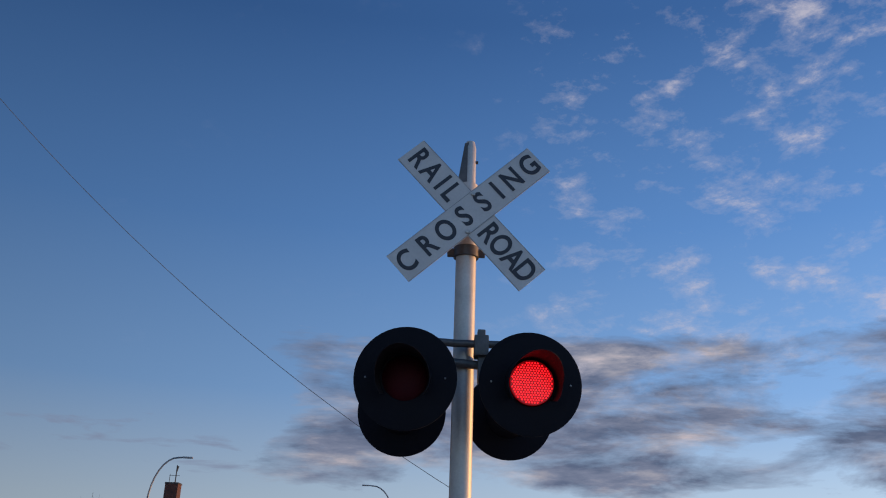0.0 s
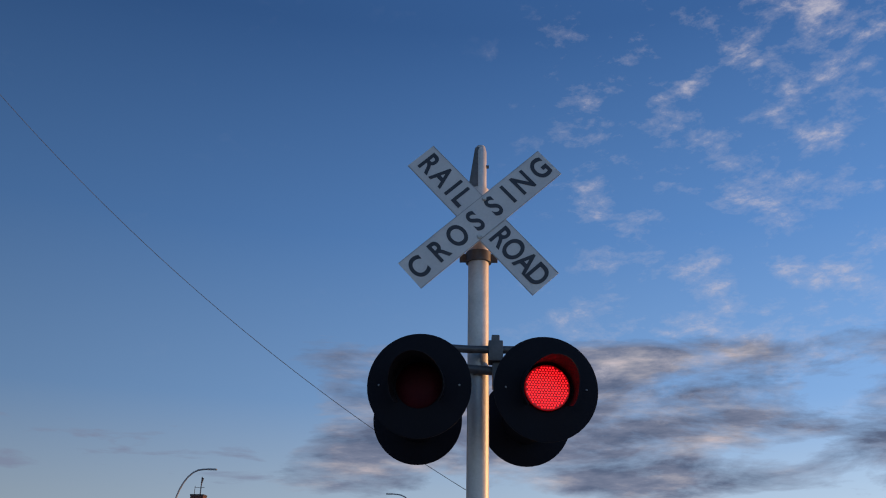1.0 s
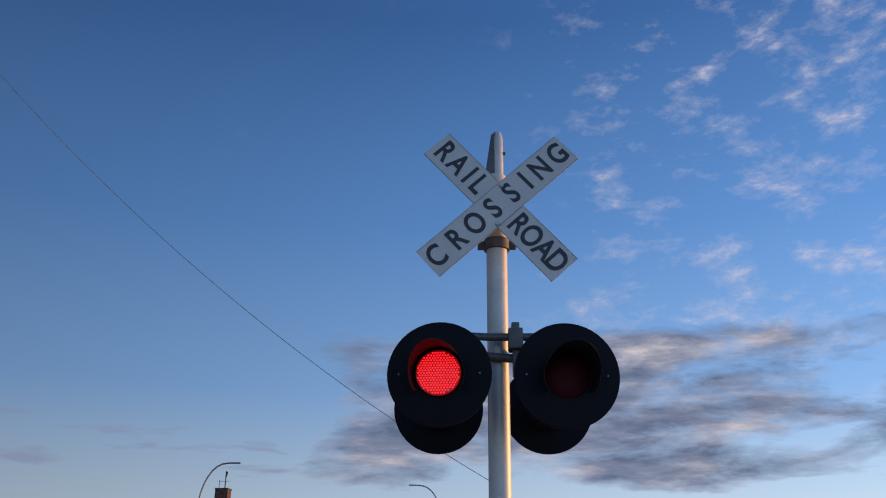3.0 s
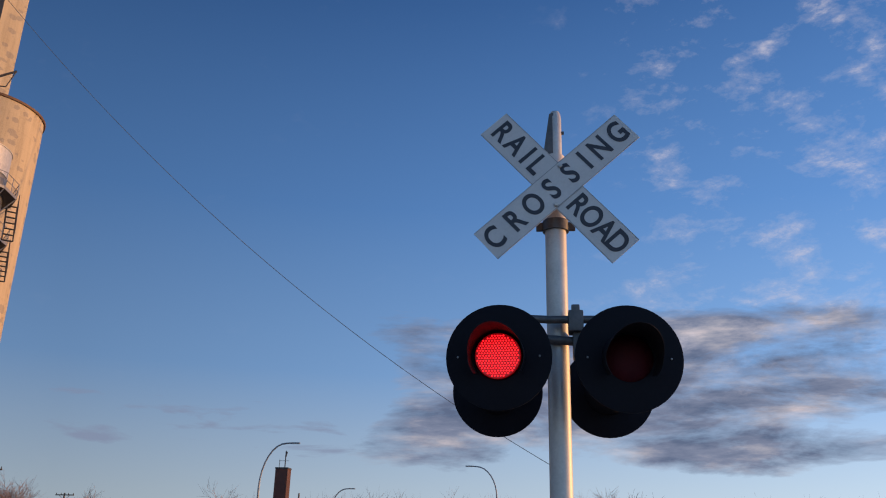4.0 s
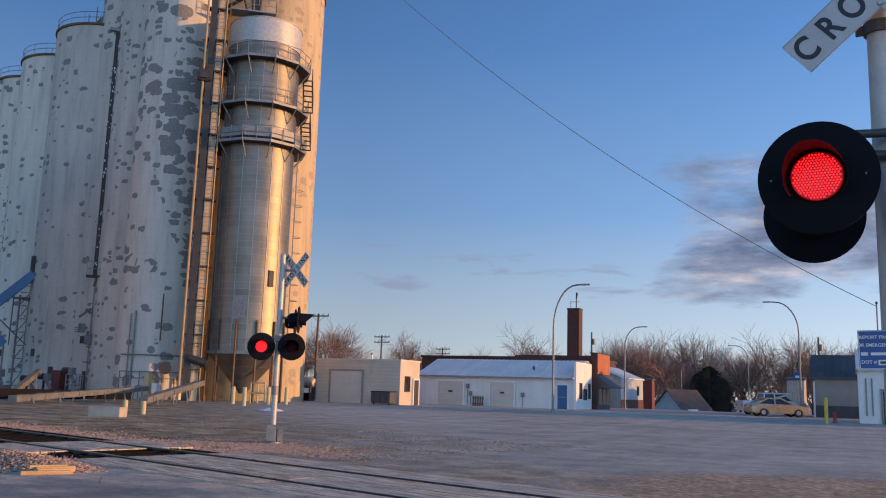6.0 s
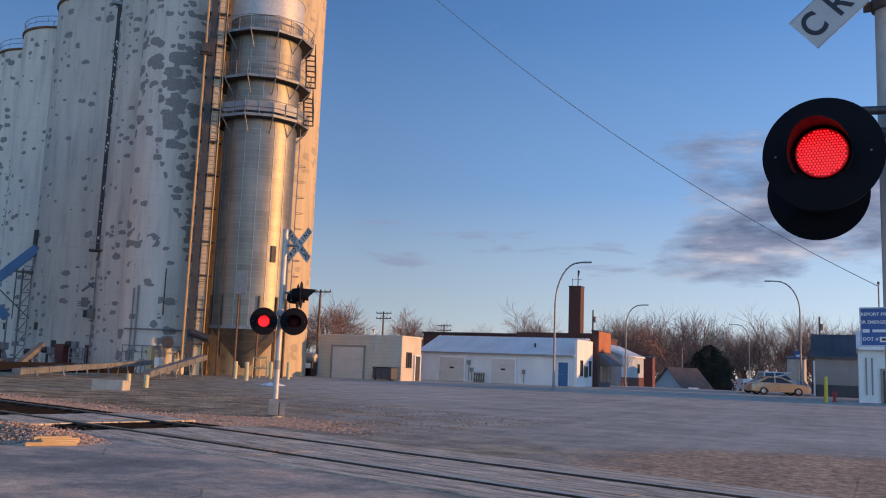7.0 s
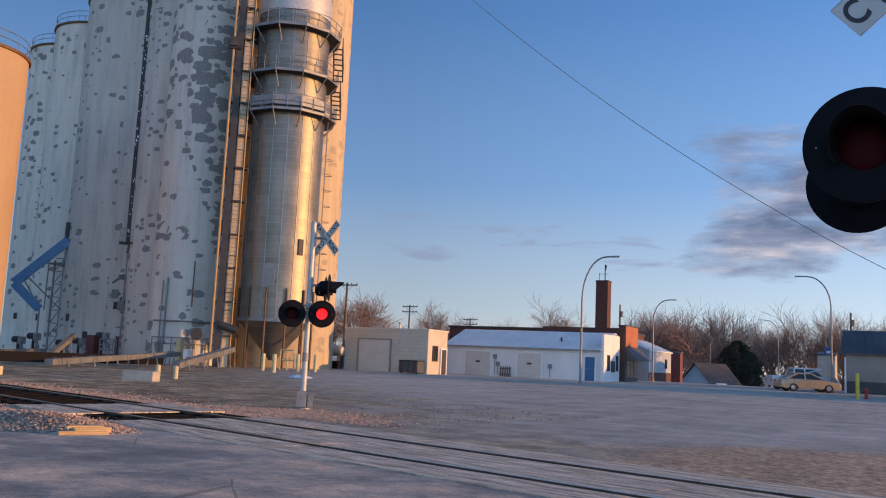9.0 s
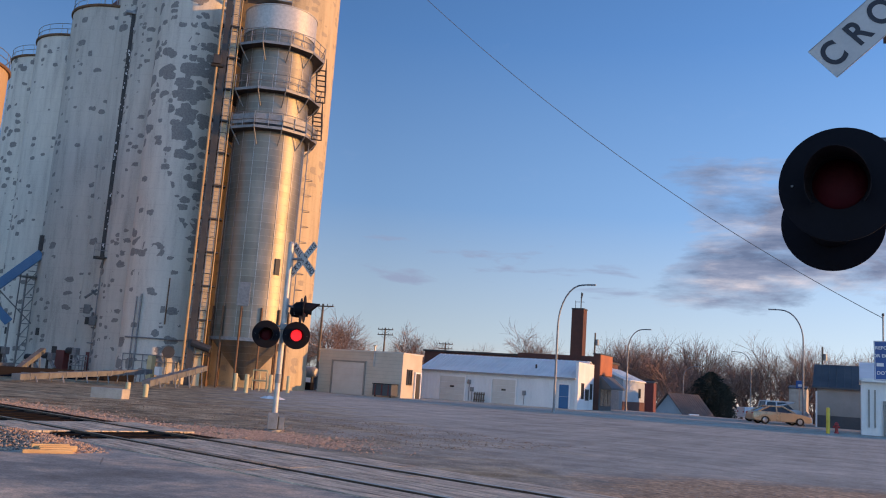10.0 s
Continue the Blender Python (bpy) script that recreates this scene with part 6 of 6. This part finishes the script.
# ---- the elevator's yard ----
def vertical_leg():
    """Old dark elevating leg on the silo wall, with a small landing and worn gear below."""
    o = empty("wall_leg", Matrix.Translation(spot(-47.25, 73.6)) @ Matrix.Rotation(radians(47.25), 4, "Z"), "old dark elevating leg fixed to the silo wall", "elevating leg")
    bm = B()
    box(bm, (0, 0, 19.6), (0.55, 0.45, 20.4))
    part("trunking", bm, M["darksteel"], o)
    rnd = random.Random(8)
    bm = B()
    for k in range(70):
        z = 10 + 19.6 * rnd.random()
        box(bm, (rnd.uniform(-0.25, 0.25), -0.235, z), (rnd.uniform(0.03, 0.10), 0.02, rnd.uniform(0.05, 0.22)))
    tagged(part("flaking_paint", bm, M["white"], o, "flaking white paint"), kind="stuff")
    bm = B()
    box(bm, (-0.1, -0.1, 29.9), (1.3, 0.5, 0.25), Matrix.Rotation(radians(0), 4, "Y"), 0.05)
    tube(bm, [(-0.8, -0.1, 29.6), (0.5, -0.1, 30.6)], 0.09, 6)
    part("head", bm, M["dullsteel"], o)
    z = rise(6.15, 74.6)
    bm = B()
    box(bm, (0.05, -0.5, z), (1.6, 1.1, 0.12))
    landing = part("landing", bm, M["darksteel"], o)
    bm = B()
    cs = [(-0.72, 0.0), (-0.72, -1.0), (0.82, -1.0), (0.82, 0.0)]
    for zz in (0.55, 1.1):
        for a, b in zip(cs, cs[1:]):
            tube(bm, [(*a, z + zz), (*b, z + zz)], 0.03, 5)
    for a in cs:
        tube(bm, [(*a, z), (*a, z + 1.1)], 0.03, 5)
    part("landing_rail", bm, M["railing"], landing)
    bm = B()
    for k in range(16):
        x, zz = rnd.uniform(-0.7, 0.8), rnd.uniform(3.2, z - 0.4)
        tube(bm, [(x, -0.3, zz), (x + rnd.uniform(-0.9, 0.9), -0.5, zz + rnd.uniform(-1.0, 1.0))], rnd.uniform(0.05, 0.13), 6)
    for x, zz in ((0.9, 5.6), (-0.7, 5.2), (0.5, 6.3), (-0.2, 4.3)):
        box(bm, (x, -0.45, zz), (0.5, 0.5, 0.7), Matrix.Identity(4), 0.08)
    for k in range(3):
        tube(bm, [(-1.2, -0.5, 4.9 + 0.15 * k), (-0.5, -0.4, 5.0 + 0.15 * k)], 0.03, 5)
    pieces("drive_gear", bm, M["conveyor"], o, "worn rusty drive gear and chutes")
    bm = B()
    tube(bm, [(0.0, 0, 0), (0.0, 0, 9.5)], 0.10, 8)
    tube(bm, [(0.5, -0.2, 6.4), (2.1, -0.3, 6.5), (2.1, -0.3, 0.3)], 0.07, 8)
    tube(bm, [(0.5, -0.2, 6.2), (1.9, -0.3, 6.3), (1.9, -0.3, 0.3)], 0.05, 8)
    tube(bm, [(-0.4, -0.3, 2.6), (6.3, -1.0, 2.9)], 0.06, 6)
    part("pipe", bm, M["dullsteel"], o)


vertical_leg()


def folding_conveyor():
    """Blue folding conveyor on a grey frame tower beside the annex."""
    d = 80.0
    def pt(b, e):
        return spot(b, d, rise(e, d))
    o = empty("blue_conveyor", Matrix.Identity(4), "bent blue steel conveyor hung from a grey frame by the silos", "conveyor")
    a, f, c = pt(-50.72, 6.15), pt(-53.45, 3.35), pt(-51.95, 1.9)
    for p, q, w in ((a, f, 0.75), (f, c, 0.7)):
        bm = B()
        dirv = (q - p)
        u = dirv.normalized()
        side = u.cross(UP).normalized()
        up = side.cross(u)
        mm = Matrix((side, u, up)).transposed().to_4x4()
        box(bm, (0, 0, 0), (w, dirv.length, w), Matrix.Translation((p + q) / 2) @ mm, 0.05)
        part("boom", bm, M["steelblue"], o)
    bm = B()
    for s in (-0.4, 0.4):
        for p, q in ((a.lerp(f, 0.35), a.lerp(f, 0.36) - UP * 4.6), (f.lerp(a, 0.2), a - UP * 6.0), (f.lerp(a, 0.15), c)):
            tube(bm, [p, q], 0.05, 5)
    tube(bm, [c, c - UP * (c.z - 0.2)], 0.08, 6)
    part("stay", bm, M["dullsteel"], o)
    bm = B()
    tube(bm, [a + UP * 0.2, a + UP * 1.5], 0.35, 10)
    part("motor", bm, M["darksteel"], o)
    bm = B()
    for b in (-51.35, -50.84):
        p = spot(b, d + 0.6)
        tube(bm, [p, p + UP * rise(4.9, d)], 0.09, 6)
    l, r = spot(-51.35, d + 0.6), spot(-50.84, d + 0.6)
    for k in range(7):
        z = 0.6 + k * 1.1
        tube(bm, [l + UP * z, r + UP * (z + 1.1)], 0.04, 5)
        tube(bm, [l + UP * z, r + UP * z], 0.04, 5)
    deck = (l + r) / 2 + UP * rise(4.7, d)
    box(bm, deck, (1.4, 1.4, 0.12))
    for zz in (0.5, 1.05):
        tube(bm, [l + UP * (deck.z + zz), r + UP * (deck.z + zz)], 0.035, 5)
    part("tower", bm, M["dullsteel"], o)


folding_conveyor()


def trough(name, label, p, q, w=0.55, h=0.5, mat="conveyor", legs=4):
    """A straight covered drag conveyor on trestle legs."""
    p, q = Vector(p), Vector(q)
    o = empty(name, Matrix.Identity(4), label, "drag conveyor", "drag conveyors in the yard")
    u = (q - p).normalized()
    side = u.cross(UP).normalized()
    mm = Matrix((side, u, side.cross(u))).transposed().to_4x4()
    bm = B()
    box(bm, (0, 0, 0), (w, (q - p).length, h), Matrix.Translation((p + q) / 2) @ mm, 0.02)
    part("casing", bm, M[mat], o)
    bm = B()
    n = int((q - p).length / 1.8)
    for k in range(n):
        c = p.lerp(q, (k + 0.5) / n)
        box(bm, (0, 0, 0), (w + 0.06, 0.07, h + 0.06), Matrix.Translation(c) @ mm)
    pieces("flange", bm, M["dullsteel"], o)
    for k in range(legs):
        c = p.lerp(q, (k + 0.5) / legs)
        bm = B()
        for s in (-1, 1):
            tube(bm, [c + side * s * w * 0.5, Vector((c.x, c.y, 0)) + side * s * w * 0.8], 0.045, 5)
        pieces("trestle_leg", bm, M["dullsteel"], o)


trough("drag_conveyor", "long grey drag conveyor sloping up past the silos", spot(-51.15, 47, 0.24), spot(-43.76, 62, 0.80), 0.45, 0.30, "conveyor", 6)
trough("drag_conveyor", "grey drag conveyor sloping up to the bin", spot(-43.86, 50, 0.25), spot(-40.5, 61, 1.28), 0.45, 0.34)
trough("drag_conveyor", "low grey conveyor beside the annex silos", spot(-54.6, 71, 0.30), spot(-51.3, 71, 0.55), 0.5, 0.34)
trough("inclined_spout", "short grey inclined spout against the annex", spot(-51.1, 64, 0.35), spot(-49.9, 69, 1.75), 0.36, 0.34, "conveyor", 2)


def loading_pit():
    """Covered pit along the foot of the silos with maroon bays and a rail; a black box paints its shade."""
    o = empty("loading_pit", Matrix.Identity(4), "loading pit with maroon steel bays under the silos, its shade a black box", "loading pit")
    a, b = spot(-54.2, 55), spot(-44.6, 64)
    u = (b - a).normalized()
    n = Vector((-u.y, u.x, 0))
    mm = Matrix((u, n, UP)).transposed().to_4x4()
    bm = B()
    # low black box put in for the shaded ground along the yard
    box(bm, ((b - a).length / 2, 0.6, 0.29), ((b - a).length, 1.2, 0.58), Matrix.Translation(a) @ mm)
    part("pit_shade_box", bm, M["black"], o)
    for b0, b1, d in ((-49.15, -48.45, 74), (-47.45, -46.95, 74)):
        p, q = spot(b0, d), spot(b1, d)
        bm = B()
        box(bm, (p + q) / 2 + UP * 0.95, ((q - p).length, 0.6, 1.9), Matrix.Identity(4), 0.02)
        part("bay", bm, M["maroon"], o, "maroon steel bay")
    p, q = spot(-46.9, 74), spot(-46.4, 74)
    bm = B()
    box(bm, (p + q) / 2 + UP * 0.95, (0.68, 0.5, 1.9))
    part("doorway", bm, M["black"], o)
    p, q = spot(-48.4, 72.5), spot(-47.45, 72.5)
    bm = B()
    for k in range(6):
        c = p.lerp(q, k / 5)
        tube(bm, [c, c + UP * 1.6], 0.035, 5)
    for z in (0.8, 1.2, 1.6):
        tube(bm, [p + UP * z, q + UP * z], 0.035, 5)
    tube(bm, [p + UP * 0.8, q + UP * 1.6], 0.035, 5)
    part("guard_rail", bm, M["railing"], o)
    rnd = random.Random(21)
    for b0, z in ((-52.1, 1.6), (-50.5, 1.2), (-49.6, 1.4), (-48.3, 1.9), (-52.9, 1.3), (-44.3, 1.1), (-42.6, 1.2)):
        p = spot(b0, 73, z)
        bm = B()
        tube(bm, [p + Vector((-0.5, 0, 0)), p + Vector((0.1, 0, 0))], 0.24, 12)
        unit = part("drive_motor", bm, M["darksteel"], o, "dark electric drive motor")
        bm = B()
        box(bm, p + Vector((0.38, 0, -0.05)), (0.45, 0.4, 0.55), None, 0.06)
        part("gear_case", bm, M["dullsteel"], unit)
        bm = B()
        tube(bm, [p + Vector((0.2, 0.0, -0.2)), p + Vector((rnd.uniform(0.4, 0.9), 0.1, -0.9))], 0.13, 8)
        part("chute", bm, M["dullsteel"], unit)
        bm = B()
        tube(bm, [p, Vector((p.x, p.y, 0.0))], 0.1, 6)
        part("stand", bm, M["darksteel"], unit)


loading_pit()


def top_gallery():
    """Dark conveyor gallery and rails along the tops of the annex silos."""
    a, b = spot(-47.4, 78, ANNEX_H), spot(-51.6, 101, ANNEX_H)
    o = empty("top_gallery", Matrix.Identity(4), "dark conveyor gallery along the annex roof", "conveyor gallery")
    u = (b - a).normalized()
    n = Vector((-u.y, u.x, 0))
    mm = Matrix((u, n, UP)).transposed().to_4x4()
    bm = B()
    box(bm, ((b - a).length / 2, 0, 1.0), ((b - a).length, 1.6, 1.5), Matrix.Translation(a) @ mm)
    part("casing", bm, M["maroon"], o)
    bm = B()
    k = 0.0
    while k < (b - a).length:
        p = a + u * k - n * 1.2
        if n.dot(Vector((STAND.x - p.x, STAND.y - p.y, 0))) > 0:
            p = a + u * k + n * 1.2
        tube(bm, [p, p + UP * 2.6], 0.045, 5)
        k += 2.2
    pieces("rail_post", bm, M["railing"], o)


top_gallery()


def bollard(p, h, r, mat, label):
    o = empty("bollard", Matrix.Translation(p), label, "bollard", "bollards in the yard")
    bm = B()
    lathe(bm, [(r, 0.0), (r, h - 0.05), (r * 0.8, h), (0.0, h + 0.02)], 14)
    part("post", bm, M[mat], o, "", True)


for b, d, h in ((-38.5, 58, 1.1), (-37.8, 53.5, 1.1), (-36.3, 59, 1.15), (-35.18, 61, 1.15)):
    bollard(spot(b, d), h, 0.13, "paleyellow", "faded yellow steel bollard guarding the bin")
for b, d, h in ((-44.88, 37.2, 0.5), (-43.82, 36, 0.5)):
    bollard(spot(b, d), h, 0.10, "paleyellow", "short faded yellow post beside the gravel drive")
bollard(spot(-1.56, 58.7), 1.55, 0.11, "yellow", "bright yellow steel bollard by the shed")


def yard_bits():
    p = spot(-43.7, 66)
    o = empty("control_cabinet", Matrix.Translation(p), "faded yellow control cabinet with a white meter box", "cabinet")
    bm = B()
    box(bm, (0, 0, 0.95), (0.42, 0.4, 1.9), None, 0.02)
    part("body", bm, M["paleyellow"], o)
    bm = B()
    box(bm, (0.75, 0, 0.85), (0.45, 0.35, 0.6), None, 0.02)
    part("meter_box", bm, M["white"], o)
    bm = B()
    tube(bm, [(0.75, 0, 0), (0.75, 0, 0.6)], 0.06, 6)
    part("stem", bm, M["dullsteel"], o)

    a = spot(-45.85, 33.0)
    o = empty("concrete_block", Matrix.Translation(a) @ Matrix.Rotation(radians(20), 4, "Z"), "chipped concrete barrier block on the dirt verge", "concrete block")
    bm = B()
    box(bm, (0, 0, 0.17), (1.15, 0.6, 0.36), None, 0.03)
    part("body", bm, M["block"], o)
    a = spot(-54.2, 34.5)
    o = empty("concrete_block", Matrix.Translation(a), "pale yellow concrete block at the verge", "concrete block")
    bm = B()
    box(bm, (0, 0, 0.15), (0.7, 0.5, 0.32), None, 0.03)
    part("body", bm, M["paleyellow"], o)

    # cage of pipes under the bin
    p = spot(-37.0, 62.0)
    o = empty("pipe_guard", Matrix.Translation(p), "pale pipe guard frame before the bin hopper", "guard frame")
    bm = B()
    for x in (-0.6, 0.0, 0.6):
        tube(bm, [(x, 0, 0), (x, 0, 1.4)], 0.05, 6)
    tube(bm, [(-0.6, 0, 1.4), (0.6, 0, 1.4)], 0.05, 6)
    tube(bm, [(-0.6, 0, 0.7), (0.6, 0, 0.7)], 0.05, 6)
    part("tube_frame", bm, M["paleyellow"], o)

    # old snow
    bm = B()
    c = spot(-36.05, 44.6)
    n = 22
    rnd = random.Random(4)
    ring = [bm.verts.new((c.x + 0.75 * math.cos(6.283 * k / n) * rnd.uniform(0.7, 1.1), c.y + 0.45 * math.sin(6.283 * k / n) * rnd.uniform(0.7, 1.1), 0.004)) for k in range(n)]
    mid = [bm.verts.new((c.x + 0.45 * math.cos(6.283 * k / n) * rnd.uniform(0.7, 1.1), c.y + 0.25 * math.sin(6.283 * k / n), 0.10 + rnd.uniform(-0.02, 0.06))) for k in range(n)]
    for k in range(n):
        bm.faces.new((ring[k], ring[(k + 1) % n], mid[(k + 1) % n], mid[k]))
    bm.faces.new(mid)
    tagged(part("snow_patch", bm, M["snow"], None, "", True), "small dirty leftover patch of snow on gravel", "snow")

    # split timber lying on the stones
    o = empty("split_timber", Matrix.Translation((-9.75, 3.15, 0.06)) @ Matrix.Rotation(radians(62), 4, "Z"), "splintered piece of fresh yellow timber on the gravel", "timber")
    rnd = random.Random(9)
    for k in range(4):
        bm = B()
        box(bm, (rnd.uniform(-0.15, 0.15), 0.05 * k - 0.08, 0.02 * k), (rnd.uniform(0.45, 0.85), 0.07, 0.05), Matrix.Rotation(radians(rnd.uniform(-9, 9)), 4, "Z"), 0.012)
        part("splinter", bm, M["splinter"], o)

    p = spot(-1.1, 61)
    o = empty("fire_hydrant", Matrix.Translation(p), "red cast fire hydrant beside the yellow bollard", "fire hydrant")
    bm = B()
    lathe(bm, [(0.15, 0.0), (0.15, 0.05), (0.1, 0.08), (0.1, 0.5), (0.14, 0.52), (0.12, 0.6), (0.05, 0.7), (0.0, 0.72)], 14)
    part("barrel", bm, M["redpaint"], o, "", True)
    bm = B()
    tube(bm, [(-0.2, 0, 0.4), (0.2, 0, 0.4)], 0.06, 8)
    part("outlet", bm, M["redpaint"], o)


yard_bits()


# ---- parked vehicles ----
def vehicle(name, label, category, m, side, cabin, width, paint, wheels, wheel_r, glass_bits):
    """A car from its side outline: lower body, glazed cabin with pillars and roof, four wheels."""
    o = empty(name, m, label, category, "parked vehicles")
    bm = B()
    half = width / 2
    layers = [(-half, 0.90), (-half * 0.96, 1.0), (half * 0.96, 1.0), (half, 0.90)]
    zc = sum(z for _, z in side) / len(side)
    rings = []
    for y, s in layers:
        rings.append([bm.verts.new((x * (0.985 if s < 1 else 1.0), y, zc + (z - zc) * s)) for x, z in side])
    for a, b in zip(rings, rings[1:]):
        for k in range(len(side)):
            bm.faces.new((a[k], a[(k + 1) % len(side)], b[(k + 1) % len(side)], b[k]))
    bm.faces.new(rings[0])
    bm.faces.new(rings[-1][::-1])
    body = part("body", bm, M[paint], o, "", True)
    bm = B()
    base = [(x, -half * 0.93, z) for x, z in cabin]
    top = max(z for _, z in cabin)
    low = min(z for _, z in cabin)
    def inset(z):
        return half * (0.93 - 0.17 * (z - low) / (top - low))
    a = [bm.verts.new((x, -inset(z), z)) for x, z in cabin]
    b = [bm.verts.new((x, inset(z), z)) for x, z in cabin]
    bm.faces.new(a)
    bm.faces.new(b[::-1])
    for k in range(len(cabin)):
        bm.faces.new((a[k], b[k], b[(k + 1) % len(cabin)], a[(k + 1) % len(cabin)]))
    part("glazing", bm, M["glass"], o, "dark windows")
    # roof and pillars
    bm = B()
    up = [(x, z) for x, z in cabin if z > low + 0.01]
    xs = [x for x, z in up]
    box(bm, ((min(xs) + max(xs)) / 2, 0, top + 0.02), (max(xs) - min(xs) + 0.14, inset(top) * 2 + 0.08, 0.11), None, 0.03)
    for s in (-1, 1):
        lo_x = [x for x, z in cabin if z <= low + 0.01]
        for xa, xb in ((min(lo_x), min(xs)), (max(lo_x), max(xs))) + tuple((g, g) for g in glass_bits):
            tube(bm, [(xa, s * (half * 0.935), low), (xb, s * (inset(top) + 0.01), top)], 0.07, 5)
    part("roof", bm, M[paint], o)
    tyre_bm, n = None, 0
    for x in wheels:
        for s in (-1, 1):
            bm = B()
            ax = Matrix.Translation((x, s * (half - 0.10), wheel_r)) @ FACE
            lathe(bm, [(wheel_r * 0.62, -0.11), (wheel_r * 0.95, -0.11), (wheel_r, -0.06), (wheel_r, 0.06), (wheel_r * 0.95, 0.11), (wheel_r * 0.62, 0.11)], 24, ax)
            wheel = part("wheel", bm, M["tyre"], o, "", True)
            bm = B()
            lathe(bm, [(0.0, 0.07), (wheel_r * 0.3, 0.09), (wheel_r * 0.62, 0.07), (wheel_r * 0.64, -0.05), (0.0, -0.05)], 16, ax if s < 0 else Matrix.Translation((x, s * (half - 0.10), wheel_r)) @ Matrix.Rotation(radians(-90), 4, "X"))
            part("rim", bm, M["rim"], wheel)
    x0, x1 = min(x for x, z in side), max(x for x, z in side)
    for s in (-1, 1):
        bm = B()
        box(bm, (x1 - 0.12, s * half * 0.72, 0.66), (0.22, 0.36, 0.14), None, 0.03)
        part("headlight", bm, M["white"], o)
        bm = B()
        box(bm, (x0 + 0.08, s * half * 0.74, 0.82), (0.16, 0.34, 0.16), None, 0.03)
        part("tail_light", bm, M["redpaint"], o)
    bm = B()
    box(bm, (x1 - 0.02, 0, 0.42), (0.1, width * 0.9, 0.18), None, 0.03)
    box(bm, (x0 + 0.02, 0, 0.45), (0.1, width * 0.9, 0.2), None, 0.03)
    part("bumper", bm, M[paint], o)
    return o


def arch(cx, r, z0, n=7):
    """The cut of a wheel arch along the sill, front to rear."""
    return [(cx + r * math.cos(a), z0 + (r * math.sin(a))) for a in (math.pi * k / (n - 1) for k in range(n))]


sedan_side = [(-2.36, 0.42), (-2.38, 0.78), (-2.25, 0.98), (-1.5, 1.02), (0.95, 0.98), (1.9, 0.86), (2.3, 0.70), (2.36, 0.42), (2.2, 0.26)] + arch(1.42, 0.38, 0.26) + arch(-1.38, 0.38, 0.26) + [(-2.2, 0.28)]
vehicle("sedan", "gold four-door sedan parked on the lot", "car", Matrix.Translation(spot(-4.31, 77)) @ Matrix.Rotation(radians(25), 4, "Z"), sedan_side,
        [(-1.95, 1.0), (-1.05, 1.42), (0.1, 1.43), (1.05, 0.99)], 1.82, "gold", (1.42, -1.38), 0.33, (-0.45,))
truck_side = [(-2.85, 0.55), (-2.87, 1.22), (-0.95, 1.25), (1.5, 1.28), (2.6, 1.20), (2.75, 1.0), (2.76, 0.52), (2.5, 0.38)] + arch(1.75, 0.46, 0.38) + arch(-1.75, 0.46, 0.38) + [(-2.7, 0.42)]
vehicle("pickup_truck", "white crew-cab pickup truck parked behind the sedan", "truck", Matrix.Translation(spot(-4.62, 83.5)) @ Matrix.Rotation(radians(25), 4, "Z"), truck_side,
        [(-1.0, 1.24), (-0.85, 1.84), (0.75, 1.88), (1.5, 1.27)], 2.0, "silver", (1.75, -1.75), 0.41, (0.0,))


# ---- flashing: each lit panel steps out past its dark lens, and back behind it ----
CHANGES = [0.25, 0.83, 1.38, 1.93, 2.50, 3.07, 3.62, 4.18, 4.74, 5.30, 5.87, 6.42, 6.95, 7.53, 8.13, 8.67, 9.23, 9.78]


def motions():
    shown, hidden = pose(0, -0.045, 0), pose(0, 0.09, 0)
    for lit, first in MOVERS:
        on = first
        rows = [(0.0, shown if on else hidden)]
        for t in CHANGES:
            rows.append((t - 0.034, shown if on else hidden))
            on = not on
            rows.append((t, shown if on else hidden))
        rows.append((10.0, shown if on else hidden))
        walk(lit, rows)


motions()
